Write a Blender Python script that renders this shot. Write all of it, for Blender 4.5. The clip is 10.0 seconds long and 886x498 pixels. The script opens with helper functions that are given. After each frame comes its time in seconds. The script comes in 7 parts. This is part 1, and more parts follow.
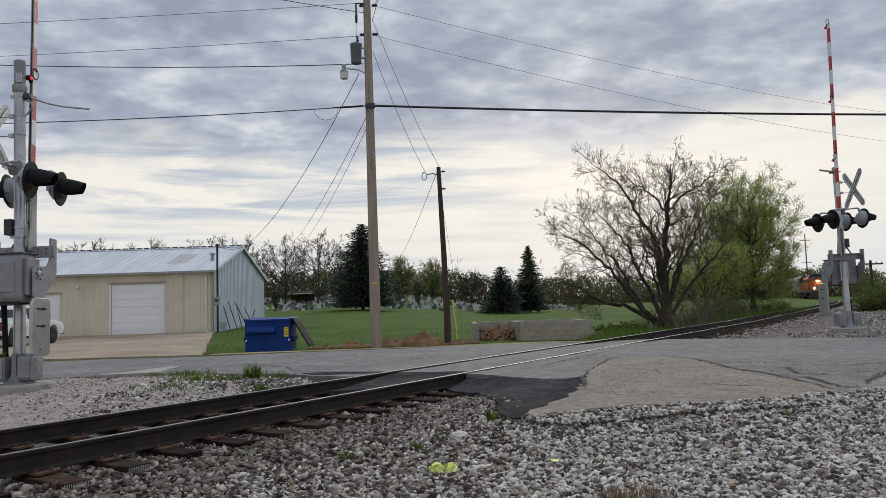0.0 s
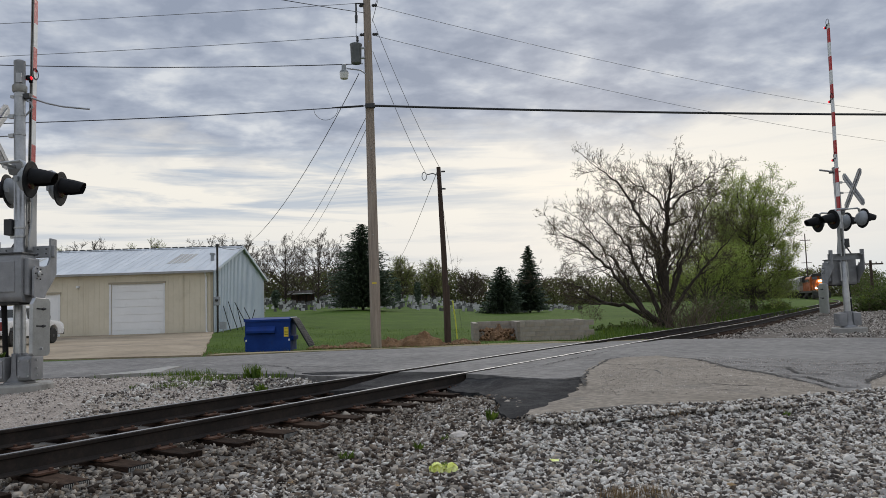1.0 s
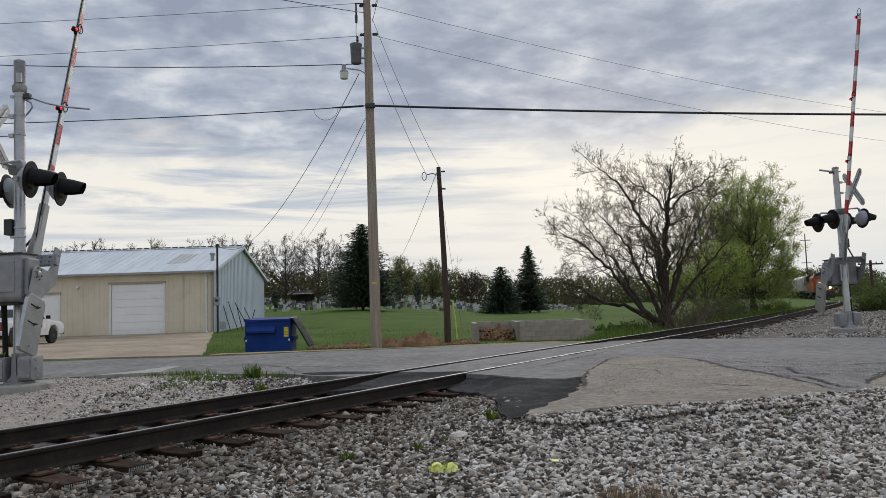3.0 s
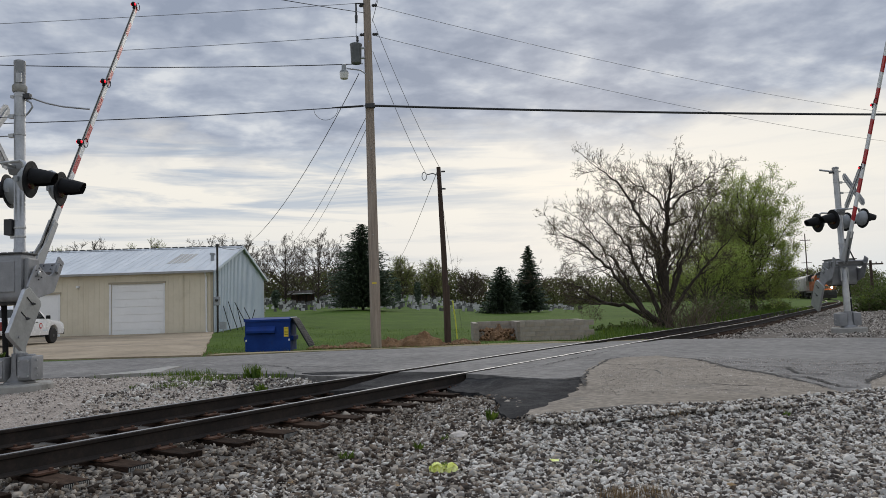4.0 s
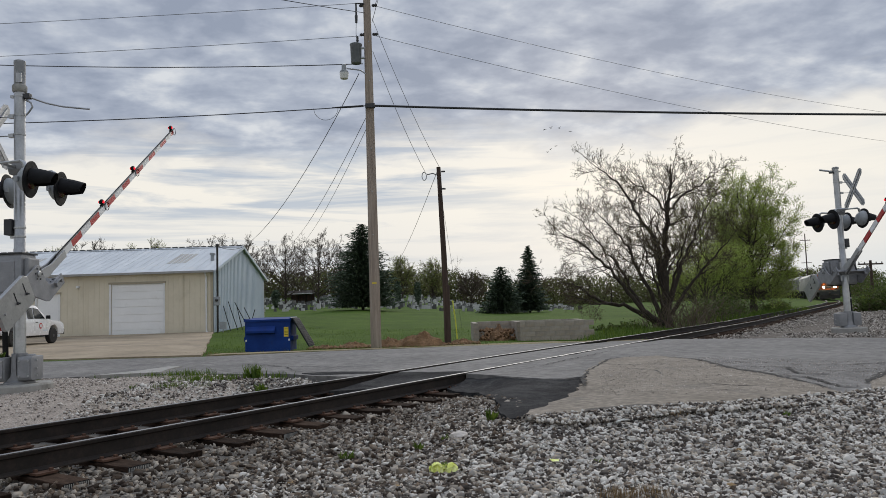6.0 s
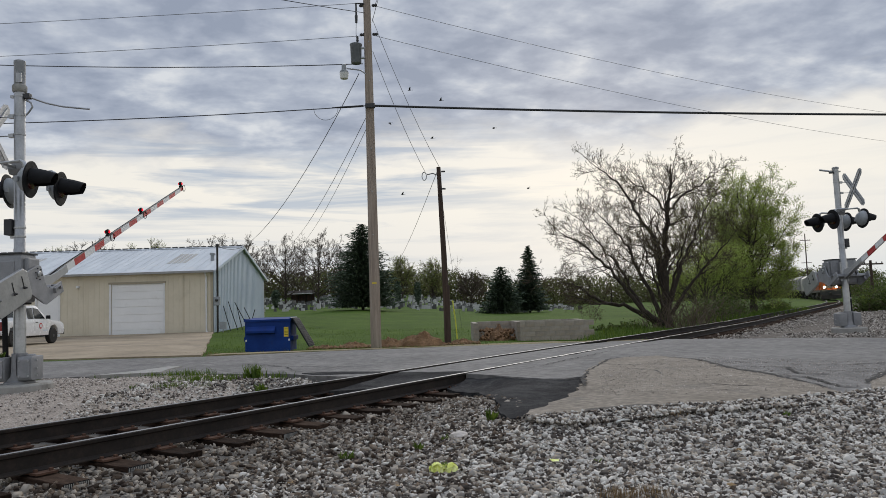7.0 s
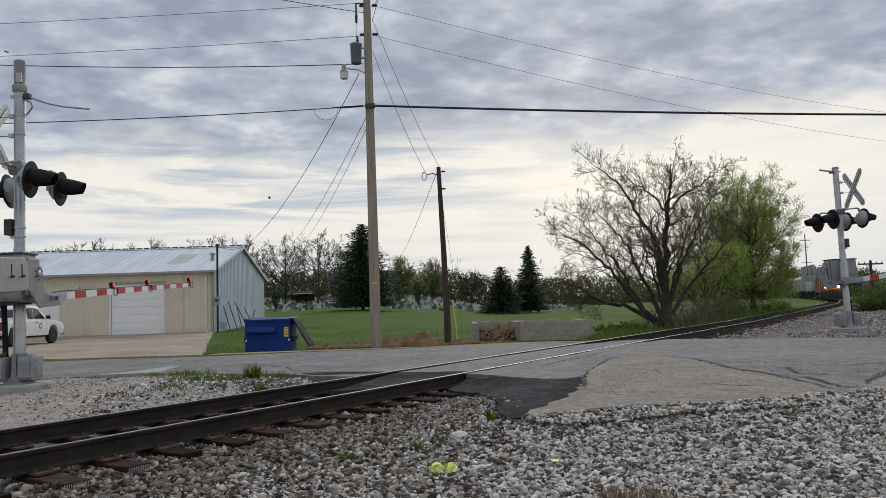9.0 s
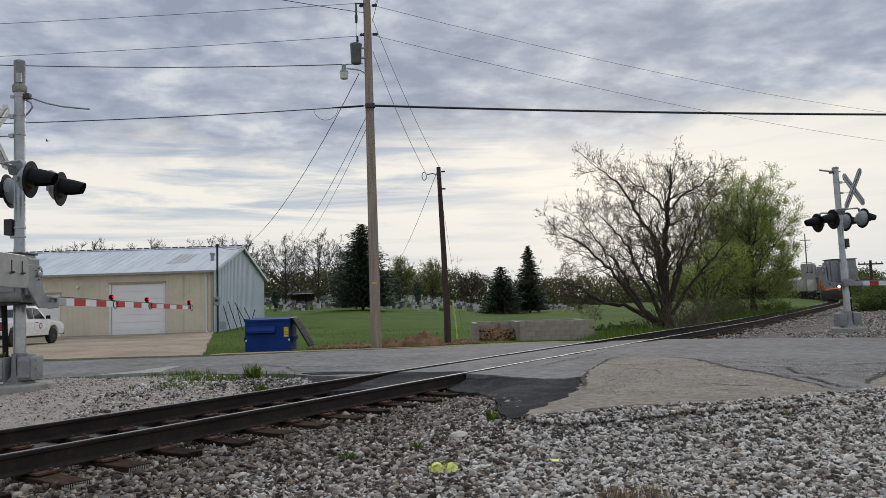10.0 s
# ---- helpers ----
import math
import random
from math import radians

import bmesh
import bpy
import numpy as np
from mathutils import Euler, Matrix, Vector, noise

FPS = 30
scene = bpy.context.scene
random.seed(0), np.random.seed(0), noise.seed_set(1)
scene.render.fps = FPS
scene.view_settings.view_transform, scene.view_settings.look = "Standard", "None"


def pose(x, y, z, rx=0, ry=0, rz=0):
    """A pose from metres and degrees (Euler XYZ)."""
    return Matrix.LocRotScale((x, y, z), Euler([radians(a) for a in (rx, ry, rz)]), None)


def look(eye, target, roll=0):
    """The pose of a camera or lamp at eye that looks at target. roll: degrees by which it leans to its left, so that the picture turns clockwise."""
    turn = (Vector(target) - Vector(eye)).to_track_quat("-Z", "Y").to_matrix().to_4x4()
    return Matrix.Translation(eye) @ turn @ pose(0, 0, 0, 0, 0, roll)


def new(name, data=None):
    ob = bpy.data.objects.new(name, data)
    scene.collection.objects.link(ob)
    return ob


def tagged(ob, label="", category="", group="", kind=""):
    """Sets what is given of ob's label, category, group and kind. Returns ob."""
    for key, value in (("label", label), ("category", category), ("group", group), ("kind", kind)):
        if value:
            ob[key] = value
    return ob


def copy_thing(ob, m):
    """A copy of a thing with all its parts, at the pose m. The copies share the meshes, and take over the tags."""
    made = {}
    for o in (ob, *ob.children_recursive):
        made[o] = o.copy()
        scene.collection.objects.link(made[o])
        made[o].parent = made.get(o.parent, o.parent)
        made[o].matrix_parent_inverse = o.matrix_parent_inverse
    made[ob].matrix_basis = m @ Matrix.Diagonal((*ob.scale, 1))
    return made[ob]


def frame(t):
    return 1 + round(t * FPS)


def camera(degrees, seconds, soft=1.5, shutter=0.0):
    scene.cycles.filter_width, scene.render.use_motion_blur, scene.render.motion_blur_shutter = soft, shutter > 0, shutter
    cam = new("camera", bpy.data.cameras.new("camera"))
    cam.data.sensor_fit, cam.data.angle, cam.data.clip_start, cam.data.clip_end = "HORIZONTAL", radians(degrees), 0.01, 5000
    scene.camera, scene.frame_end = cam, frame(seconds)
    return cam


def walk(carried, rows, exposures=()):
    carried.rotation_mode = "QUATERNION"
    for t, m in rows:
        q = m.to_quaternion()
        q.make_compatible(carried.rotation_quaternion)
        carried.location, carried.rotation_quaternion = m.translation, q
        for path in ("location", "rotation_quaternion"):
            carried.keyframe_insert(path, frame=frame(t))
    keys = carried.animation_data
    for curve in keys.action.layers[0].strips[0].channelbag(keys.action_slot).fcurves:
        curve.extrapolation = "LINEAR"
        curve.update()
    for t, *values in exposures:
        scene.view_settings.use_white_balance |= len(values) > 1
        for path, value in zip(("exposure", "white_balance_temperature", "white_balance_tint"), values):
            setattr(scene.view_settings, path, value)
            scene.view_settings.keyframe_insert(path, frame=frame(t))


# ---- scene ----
from mathutils.geometry import delaunay_2d_cdt

# camera: it stands still on a support about 1.4 m above the gravel
cam = camera(62.46, 10.0, soft=0.8)
EYE = pose(0, 0, 1.108, 94.67, 0, 0) @ pose(0, 0, 0, 0, 0, -1.8)
walk(cam, [(0.0, EYE), (10.0, EYE)], exposures=[(0.0, 0.0), (10.0, 0.0)])

# ---- sky and sun: broken overcast towards evening, brightest low in the distance
SUN_ELEVATION, SUN_TURN = 14.0, 12.0
world = bpy.data.worlds.new("world")
scene.world = world
world.use_nodes = True


def link_nodes(tree, pairs):
    for a, b in pairs:
        tree.links.new(a, b)


def math_node(tree, op, a=None, b=None, c=None, clamp=False):
    n = tree.nodes.new("ShaderNodeMath")
    n.operation, n.use_clamp = op, clamp
    for i, v in enumerate((a, b, c)):
        if v is None:
            continue
        if isinstance(v, (int, float)):
            n.inputs[i].default_value = v
        else:
            tree.links.new(v, n.inputs[i])
    return n.outputs[0]


def mix_node(tree, fac, a, b, blend="MIX"):
    n = tree.nodes.new("ShaderNodeMix")
    n.data_type, n.blend_type = "RGBA", blend
    for i, v in ((0, fac), (6, a), (7, b)):
        if isinstance(v, (int, float)):
            n.inputs[i].default_value = v
        elif isinstance(v, tuple):
            n.inputs[i].default_value = (*v[:3], 1)
        else:
            tree.links.new(v, n.inputs[i])
    return n.outputs[2]


def noise_node(tree, vec, scale, detail=4.0, rough=0.55, distort=0.0):
    n = tree.nodes.new("ShaderNodeTexNoise")
    n.inputs["Scale"].default_value, n.inputs["Detail"].default_value = scale, detail
    n.inputs["Roughness"].default_value, n.inputs["Distortion"].default_value = rough, distort
    if vec is not None:
        tree.links.new(vec, n.inputs["Vector"])
    return n.outputs["Fac"]


def ramp_node(tree, fac, stops):
    n = tree.nodes.new("ShaderNodeValToRGB")
    cr = n.color_ramp
    while len(cr.elements) < len(stops):
        cr.elements.new(0.5)
    for e, (p, c) in zip(cr.elements, stops):
        e.position = p
        e.color = (c, c, c, 1) if isinstance(c, (int, float)) else (*c, 1)
    tree.links.new(fac, n.inputs[0])
    return n.outputs[0]


def build_sky():
    t = world.node_tree
    bg = t.nodes["Background"]
    sky = t.nodes.new("ShaderNodeTexSky")
    sky.sky_type, sky.sun_disc = "NISHITA", False
    sky.sun_elevation, sky.sun_rotation = radians(SUN_ELEVATION), radians(SUN_TURN)
    co = t.nodes.new("ShaderNodeTexCoord").outputs["Generated"]
    sep = t.nodes.new("ShaderNodeSeparateXYZ")
    t.links.new(co, sep.inputs[0])
    x, y, z = sep.outputs
    # cloud deck: the view direction carried up to a flat layer
    den = math_node(t, "ADD", math_node(t, "MAXIMUM", z, 0.0), 0.2)
    comb = t.nodes.new("ShaderNodeCombineXYZ")
    link_nodes(t, [(math_node(t, "DIVIDE", x, den), comb.inputs[0]), (math_node(t, "DIVIDE", y, den), comb.inputs[1])])
    mp = t.nodes.new("ShaderNodeMapping")
    mp.inputs["Rotation"].default_value = (0, 0, radians(-14))
    mp.inputs["Scale"].default_value = (0.85, 1.0, 1.0)
    t.links.new(comb.outputs[0], mp.inputs[0])
    deck = mp.outputs[0]
    big = noise_node(t, deck, 1.3, 3.0, 0.5, 0.3)
    mid = noise_node(t, deck, 3.6, 6.0, 0.55, 0.25)
    fine = noise_node(t, deck, 10.0, 4.0, 0.55, 0.15)
    # how far the thick deck reaches down: its edge lies some 13 degrees up and is ragged
    edge = math_node(t, "ADD", z, math_node(t, "MULTIPLY", math_node(t, "SUBTRACT", big, 0.5), 0.13))
    edge = math_node(t, "ADD", edge, math_node(t, "MULTIPLY", math_node(t, "SUBTRACT", mid, 0.5), 0.15))
    edge = math_node(t, "SUBTRACT", edge, math_node(t, "MULTIPLY", x, 0.04))
    thick = ramp_node(t, edge, [(0.195, 0.0), (0.25, 1.0)])
    lumps = math_node(t, "ADD", math_node(t, "MULTIPLY", mid, 0.6), math_node(t, "MULTIPLY", fine, 0.4))
    deck_col = ramp_node(t, lumps, [(0.40, (0.30, 0.345, 0.44)), (0.475, (0.375, 0.42, 0.515)), (0.545, (0.47, 0.515, 0.60)),
                                    (0.66, (0.70, 0.725, 0.76))])
    # an overcast is brightest overhead
    deck_col = mix_node(t, 1.0, deck_col, ramp_node(t, z, [(0.42, 1.0), (0.95, 2.1)]), "MULTIPLY")
    # thin bright veil below, with long flat streaks
    low = ramp_node(t, z, [(0.0, (0.60, 0.67, 0.735)), (0.035, (0.70, 0.74, 0.765)), (0.075, (0.80, 0.79, 0.765)),
                           (0.16, (0.92, 0.88, 0.80)), (0.5, (0.62, 0.66, 0.73))])
    mp2 = t.nodes.new("ShaderNodeMapping")
    mp2.inputs["Scale"].default_value = (1.5, 1.5, 17.0)
    t.links.new(co, mp2.inputs[0])
    st = ramp_node(t, noise_node(t, mp2.outputs[0], 2.3, 6.0, 0.6, 0.5), [(0.46, 0.0), (0.62, 1.0)])
    low = mix_node(t, math_node(t, "MULTIPLY", math_node(t, "MULTIPLY", st, ramp_node(t, z, [(0.05, 0.35), (0.15, 0.85), (0.2, 0.9)])), ramp_node(t, math_node(t, "ADD", x, 0.5), [(0.42, 1.0), (0.72, 0.18)])), low, (0.44, 0.51, 0.61))
    cloud = mix_node(t, thick, low, deck_col)
    clear = mix_node(t, 1.0, sky.outputs[0], (0.1, 0.1, 0.1), "MULTIPLY")
    t.links.new(mix_node(t, 0.97, clear, cloud), bg.inputs[0])
    bg.inputs[1].default_value = 1.0


build_sky()
sun = new("sun", bpy.data.lights.new("sun", "SUN"))
sun.data.energy, sun.data.angle, sun.data.color = 1.3, radians(30), (1.0, 0.93, 0.83)
sun.matrix_basis = look((0, 0, 30), (-math.sin(radians(SUN_TURN)) * 30, -math.cos(radians(SUN_TURN)) * 30, 30 - 30 * math.tan(radians(SUN_ELEVATION + 16))))

# ---- materials


def surf(name, stops, scale=4.0, rough=0.8, metal=0.0, bump=0.0, bump_scale=40.0, fine=0.25, vary=0.0, island=0.0, stretch=(1, 1, 1),
         stain=None, spec=0.4, bump_dist=0.01, coords="Object", through_light=0.0):
    """Procedural surface: a colour ramp over two scales of noise, optional stain colour, bump, and variation from piece to piece."""
    m = bpy.data.materials.new(name)
    m.use_nodes = True
    t = m.node_tree
    b = t.nodes["Principled BSDF"]
    co = t.nodes.new("ShaderNodeTexCoord").outputs[coords]
    mp = t.nodes.new("ShaderNodeMapping")
    mp.inputs["Scale"].default_value = stretch
    t.links.new(co, mp.inputs[0])
    v = mp.outputs[0]
    a = noise_node(t, v, scale, 5.0, 0.6)
    f = noise_node(t, v, scale * 9.0, 3.0, 0.6)
    fac = math_node(t, "ADD", math_node(t, "MULTIPLY", a, 1.0 - fine), math_node(t, "MULTIPLY", f, fine))
    if vary:
        oi = t.nodes.new("ShaderNodeObjectInfo").outputs["Random"]
        fac = math_node(t, "ADD", fac, math_node(t, "MULTIPLY", math_node(t, "SUBTRACT", oi, 0.5), vary))
    if island:
        gi = t.nodes.new("ShaderNodeNewGeometry").outputs["Random Per Island"]
        fac = math_node(t, "ADD", fac, math_node(t, "MULTIPLY", math_node(t, "SUBTRACT", gi, 0.5), island))
    n = len(stops)
    col = ramp_node(t, fac, [(0.3 + 0.4 * i / max(1, n - 1), c) for i, c in enumerate(stops)])
    if stain:
        s_col, s_scale, s_lo, s_amount = stain
        s = ramp_node(t, noise_node(t, co, s_scale, 6.0, 0.65, 0.4), [(s_lo, 0.0), (s_lo + 0.14, s_amount)])
        col = mix_node(t, s, col, s_col)
    t.links.new(col, b.inputs["Base Color"])
    r = math_node(t, "ADD", math_node(t, "MULTIPLY", f, 0.25), rough - 0.125, clamp=True)
    t.links.new(r, b.inputs["Roughness"])
    b.inputs["Metallic"].default_value = metal
    b.inputs["Specular IOR Level"].default_value = spec
    if bump:
        bn = t.nodes.new("ShaderNodeBump")
        bn.inputs["Strength"].default_value, bn.inputs["Distance"].default_value = bump, bump_dist
        t.links.new(noise_node(t, v, bump_scale, 4.0, 0.6), bn.inputs["Height"])
        t.links.new(bn.outputs[0], b.inputs["Normal"])
    if through_light:
        tr = t.nodes.new("ShaderNodeBsdfTranslucent")
        mx = t.nodes.new("ShaderNodeMixShader")
        mx.inputs[0].default_value = through_light
        t.links.new(mix_node(t, 1.0, col, (1.5, 1.5, 1.1), "MULTIPLY"), tr.inputs[0])
        link_nodes(t, [(b.outputs[0], mx.inputs[1]), (tr.outputs[0], mx.inputs[2]), (mx.outputs[0], t.nodes["Material Output"].inputs[0])])
    return m


def glow(name, col, power):
    m = bpy.data.materials.new(name)
    m.use_nodes = True
    b = m.node_tree.nodes["Principled BSDF"]
    b.inputs["Base Color"].default_value = (*col, 1)
    b.inputs["Emission Color"].default_value = (*col, 1)
    b.inputs["Emission Strength"].default_value = power
    return m


def glassy(name, col, rough=0.05):
    m = bpy.data.materials.new(name)
    m.use_nodes = True
    b = m.node_tree.nodes["Principled BSDF"]
    b.inputs["Base Color"].default_value = (*col, 1)
    b.inputs["Roughness"].default_value = rough
    b.inputs["Specular IOR Level"].default_value = 0.8
    return m


M_GRASS = surf("grass", [(0.029, 0.055, 0.007), (0.054, 0.096, 0.011), (0.086, 0.138, 0.020)], 0.22, 0.95, bump=0.8, bump_scale=14, fine=0.45,
               stain=((0.105, 0.095, 0.035), 0.16, 0.62, 0.45), bump_dist=0.05, spec=0.1)
M_BLADE = surf("grass_blade", [(0.042, 0.075, 0.010), (0.075, 0.128, 0.018), (0.12, 0.165, 0.03)], 3.0, 0.7, island=0.5, spec=0.2, through_light=0.3)
M_DRY = surf("dry_grass", [(0.14, 0.085, 0.035), (0.22, 0.14, 0.06), (0.28, 0.2, 0.1)], 3.0, 0.9, island=0.5)
M_ASPHALT = surf("old_asphalt", [(0.090, 0.086, 0.081), (0.18, 0.172, 0.162), (0.275, 0.263, 0.246)], 0.5, 0.9, bump=1.0, bump_scale=60, fine=0.65, spec=0.2,
                 stain=((0.085, 0.085, 0.09), 0.8, 0.57, 0.55), bump_dist=0.011)
M_PATCH = surf("fresh_asphalt", [(0.014, 0.014, 0.015), (0.038, 0.038, 0.039), (0.085, 0.083, 0.08)], 1.8, 0.95, spec=0.05, bump=0.9, bump_scale=55, fine=0.4,
               stain=((0.09, 0.088, 0.085), 1.1, 0.52, 0.6), bump_dist=0.025)
M_APRON = surf("worn_aggregate", [(0.125, 0.108, 0.088), (0.225, 0.195, 0.158), (0.36, 0.318, 0.265)], 1.3, 0.95, bump=1.0, bump_scale=45, fine=0.65, spec=0.15,
               stain=((0.15, 0.14, 0.125), 1.5, 0.55, 0.55), bump_dist=0.008)
M_VERGE = surf("bare_verge", [(0.12, 0.10, 0.055), (0.25, 0.205, 0.125), (0.37, 0.315, 0.205)], 1.6, 0.95, bump=0.8, bump_scale=20, fine=0.5, spec=0.1, stain=((0.06, 0.085, 0.02), 0.9, 0.52, 0.7))
M_CRACK = surf("crack", [(0.012, 0.012, 0.012), (0.03, 0.028, 0.026)], 5, 0.95)
M_CONCRETE = surf("drive_concrete", [(0.155, 0.12, 0.078), (0.28, 0.222, 0.15), (0.39, 0.32, 0.225)], 0.45, 0.85, bump=0.3, bump_scale=30, fine=0.35,
                  stain=((0.12, 0.095, 0.07), 0.22, 0.54, 0.7))
M_GRAVEL = surf("fine_gravel", [(0.16, 0.135, 0.112), (0.315, 0.27, 0.228), (0.48, 0.425, 0.37)], 5.0, 0.95, bump=1.0, bump_scale=45, fine=0.7, bump_dist=0.02)
M_STONE = surf("ballast_stone", [(0.066, 0.056, 0.048), (0.185, 0.142, 0.106), (0.21, 0.20, 0.185), (0.345, 0.285, 0.215), (0.285, 0.28, 0.263), (0.41, 0.382, 0.335), (0.365, 0.305, 0.235), (0.57, 0.54, 0.49)], 5.0, 0.95, island=0.8, spec=0.2, fine=0.15)
M_STONE_PINK = surf("crushed_limestone", [(0.13, 0.11, 0.095), (0.29, 0.248, 0.212), (0.41, 0.36, 0.315), (0.56, 0.51, 0.46)], 5.0, 0.9, island=0.6, fine=0.15)
M_STONE_TAN = surf("tan_gravel_stone", [(0.09, 0.077, 0.065), (0.215, 0.188, 0.16), (0.32, 0.285, 0.248), (0.47, 0.43, 0.38)], 5.0, 0.95, island=0.6, spec=0.15, fine=0.15)
M_STONE_BROWN = surf("rusty_ballast_stone", [(0.035, 0.026, 0.02), (0.088, 0.062, 0.043), (0.115, 0.097, 0.078), (0.165, 0.123, 0.088), (0.17, 0.15, 0.125), (0.31, 0.275, 0.23)], 5.0, 0.9, island=0.7, spec=0.15, fine=0.15)
M_FARBED = surf("brown_gravel", [(0.065, 0.054, 0.044), (0.14, 0.12, 0.10), (0.28, 0.25, 0.215)], 6.0, 0.95, bump=1.0, bump_scale=22, fine=0.65, bump_dist=0.03, spec=0.15)
M_BED = surf("ballast_bed", [(0.04, 0.036, 0.031), (0.10, 0.090, 0.078), (0.18, 0.163, 0.142)], 8.0, 0.95, bump=1.0, bump_scale=22, fine=0.6, bump_dist=0.03)
M_RAIL = surf("rail_steel", [(0.012, 0.010, 0.009), (0.024, 0.019, 0.016), (0.045, 0.033, 0.026)], 3.0, 0.85, spec=0.25, bump=0.3, bump_scale=60, fine=0.4)
M_RAILTOP = surf("worn_rail_head", [(0.22, 0.22, 0.225), (0.33, 0.33, 0.335)], 2.0, 0.5, metal=1.0, stretch=(1, 1, 1))
M_TIE = surf("creosoted_tie", [(0.012, 0.008, 0.006), (0.032, 0.020, 0.014), (0.068, 0.044, 0.031)], 5.0, 0.95, bump=0.8, bump_scale=18, stretch=(1, 6, 6), vary=0.25, spec=0.08)
M_PLATE = surf("rusty_plate", [(0.05, 0.026, 0.017), (0.10, 0.052, 0.033), (0.15, 0.082, 0.052)], 8.0, 0.85, metal=0.15, bump=0.4, bump_scale=40)
M_GALV = surf("galvanised_steel", [(0.29, 0.295, 0.30), (0.39, 0.396, 0.402), (0.49, 0.496, 0.50)], 3.0, 0.33, metal=0.7, fine=0.35, stain=((0.16, 0.15, 0.14), 1.8, 0.6, 0.5))
M_ALU = surf("cast_aluminium", [(0.20, 0.203, 0.21), (0.265, 0.268, 0.275), (0.335, 0.338, 0.345)], 4.0, 0.6, metal=0.35, bump=0.15, bump_scale=60, stain=((0.2, 0.2, 0.2), 3.0, 0.58, 0.5))
M_BLACK = surf("black_paint", [(0.007, 0.007, 0.008), (0.013, 0.013, 0.014)], 6.0, 0.7, spec=0.2)
M_WHITE = surf("white_paint", [(0.66, 0.66, 0.65), (0.78, 0.78, 0.77)], 3.0, 0.5, stain=((0.42, 0.4, 0.37), 2.5, 0.6, 0.45))
M_RED = surf("red_sheeting", [(0.36, 0.02, 0.022), (0.5, 0.032, 0.034)], 4.0, 0.4)
M_LENS = glassy("red_lens", (0.045, 0.003, 0.004), 0.15)
M_REDGLOW = glow("lit_red_lamp", (0.9, 0.012, 0.03), 1.0)
M_SIGNBACK = surf("sign_back", [(0.33, 0.335, 0.34), (0.43, 0.435, 0.44)], 3.0, 0.45, metal=0.4)
M_FOOT = surf("foundation_concrete", [(0.25, 0.24, 0.22), (0.36, 0.35, 0.32)], 4.0, 0.9, bump=0.4, bump_scale=30, stain=((0.16, 0.15, 0.13), 3.0, 0.55, 0.6))
M_POLE = surf("weathered_pole", [(0.17, 0.132, 0.103), (0.30, 0.24, 0.19), (0.42, 0.35, 0.285)], 2.2, 0.85, bump=0.6, bump_scale=9, stretch=(7, 7, 0.35), fine=0.4)
M_POLE_DARK = surf("brown_pole", [(0.032, 0.021, 0.016), (0.06, 0.038, 0.028), (0.09, 0.058, 0.042)], 2.2, 0.85, bump=0.5, bump_scale=9, stretch=(7, 7, 0.35))
M_WIRE = surf("wire", [(0.02, 0.02, 0.022), (0.035, 0.035, 0.037)], 4, 0.6)
M_WIRE_PALE = surf("bare_wire", [(0.12, 0.125, 0.135), (0.18, 0.185, 0.195)], 4, 0.5, metal=0.5)
M_GREYTANK = surf("transformer_grey", [(0.24, 0.255, 0.265), (0.33, 0.345, 0.355)], 3.0, 0.45, stain=((0.15, 0.13, 0.11), 4.0, 0.6, 0.5))
M_TANK = surf("dark_tank_grey", [(0.12, 0.13, 0.14), (0.18, 0.19, 0.20)], 3.0, 0.45, stain=((0.10, 0.08, 0.07), 4.0, 0.6, 0.5))
M_SIDING = surf("tan_siding", [(0.55, 0.49, 0.375), (0.63, 0.565, 0.435), (0.69, 0.62, 0.49)], 0.6, 0.5, fine=0.2, stain=((0.36, 0.31, 0.22), 0.5, 0.62, 0.4))
M_SIDING_GREY = surf("pale_steel_siding", [(0.44, 0.50, 0.57), (0.51, 0.57, 0.64), (0.57, 0.63, 0.70)], 0.6, 0.45, fine=0.2, vary=0.0)
M_ROOF = surf("metal_roof", [(0.46, 0.485, 0.505), (0.56, 0.585, 0.60), (0.67, 0.69, 0.695)], 0.8, 0.5, metal=0.1, stretch=(1.6, 0.35, 0.35), stain=((0.62, 0.6, 0.55), 0.6, 0.6, 0.5))
M_TRIM = surf("trim_tan", [(0.33, 0.29, 0.21), (0.40, 0.35, 0.26)], 2.0, 0.5)
M_DOOR = surf("white_door", [(0.76, 0.755, 0.74), (0.84, 0.835, 0.82)], 1.0, 0.45, stain=((0.52, 0.5, 0.46), 1.2, 0.6, 0.4))
M_BLUE = surf("blue_steel", [(0.003, 0.022, 0.13), (0.005, 0.033, 0.18), (0.009, 0.048, 0.23)], 1.4, 0.6, spec=0.2, bump=0.12, bump_scale=12, stain=((0.02, 0.03, 0.07), 2.2, 0.6, 0.6))
M_LID = surf("dark_plastic_lid", [(0.014, 0.015, 0.017), (0.028, 0.03, 0.034)], 3.0, 0.85, spec=0.12)
M_YELLOW = surf("yellow_label", [(0.62, 0.46, 0.03), (0.72, 0.55, 0.05)], 3.0, 0.5)
M_DIRT = surf("dug_soil", [(0.075, 0.042, 0.021), (0.18, 0.102, 0.05), (0.36, 0.21, 0.105)], 2.4, 0.95, bump=1.0, bump_scale=11, fine=0.5, bump_dist=0.06)
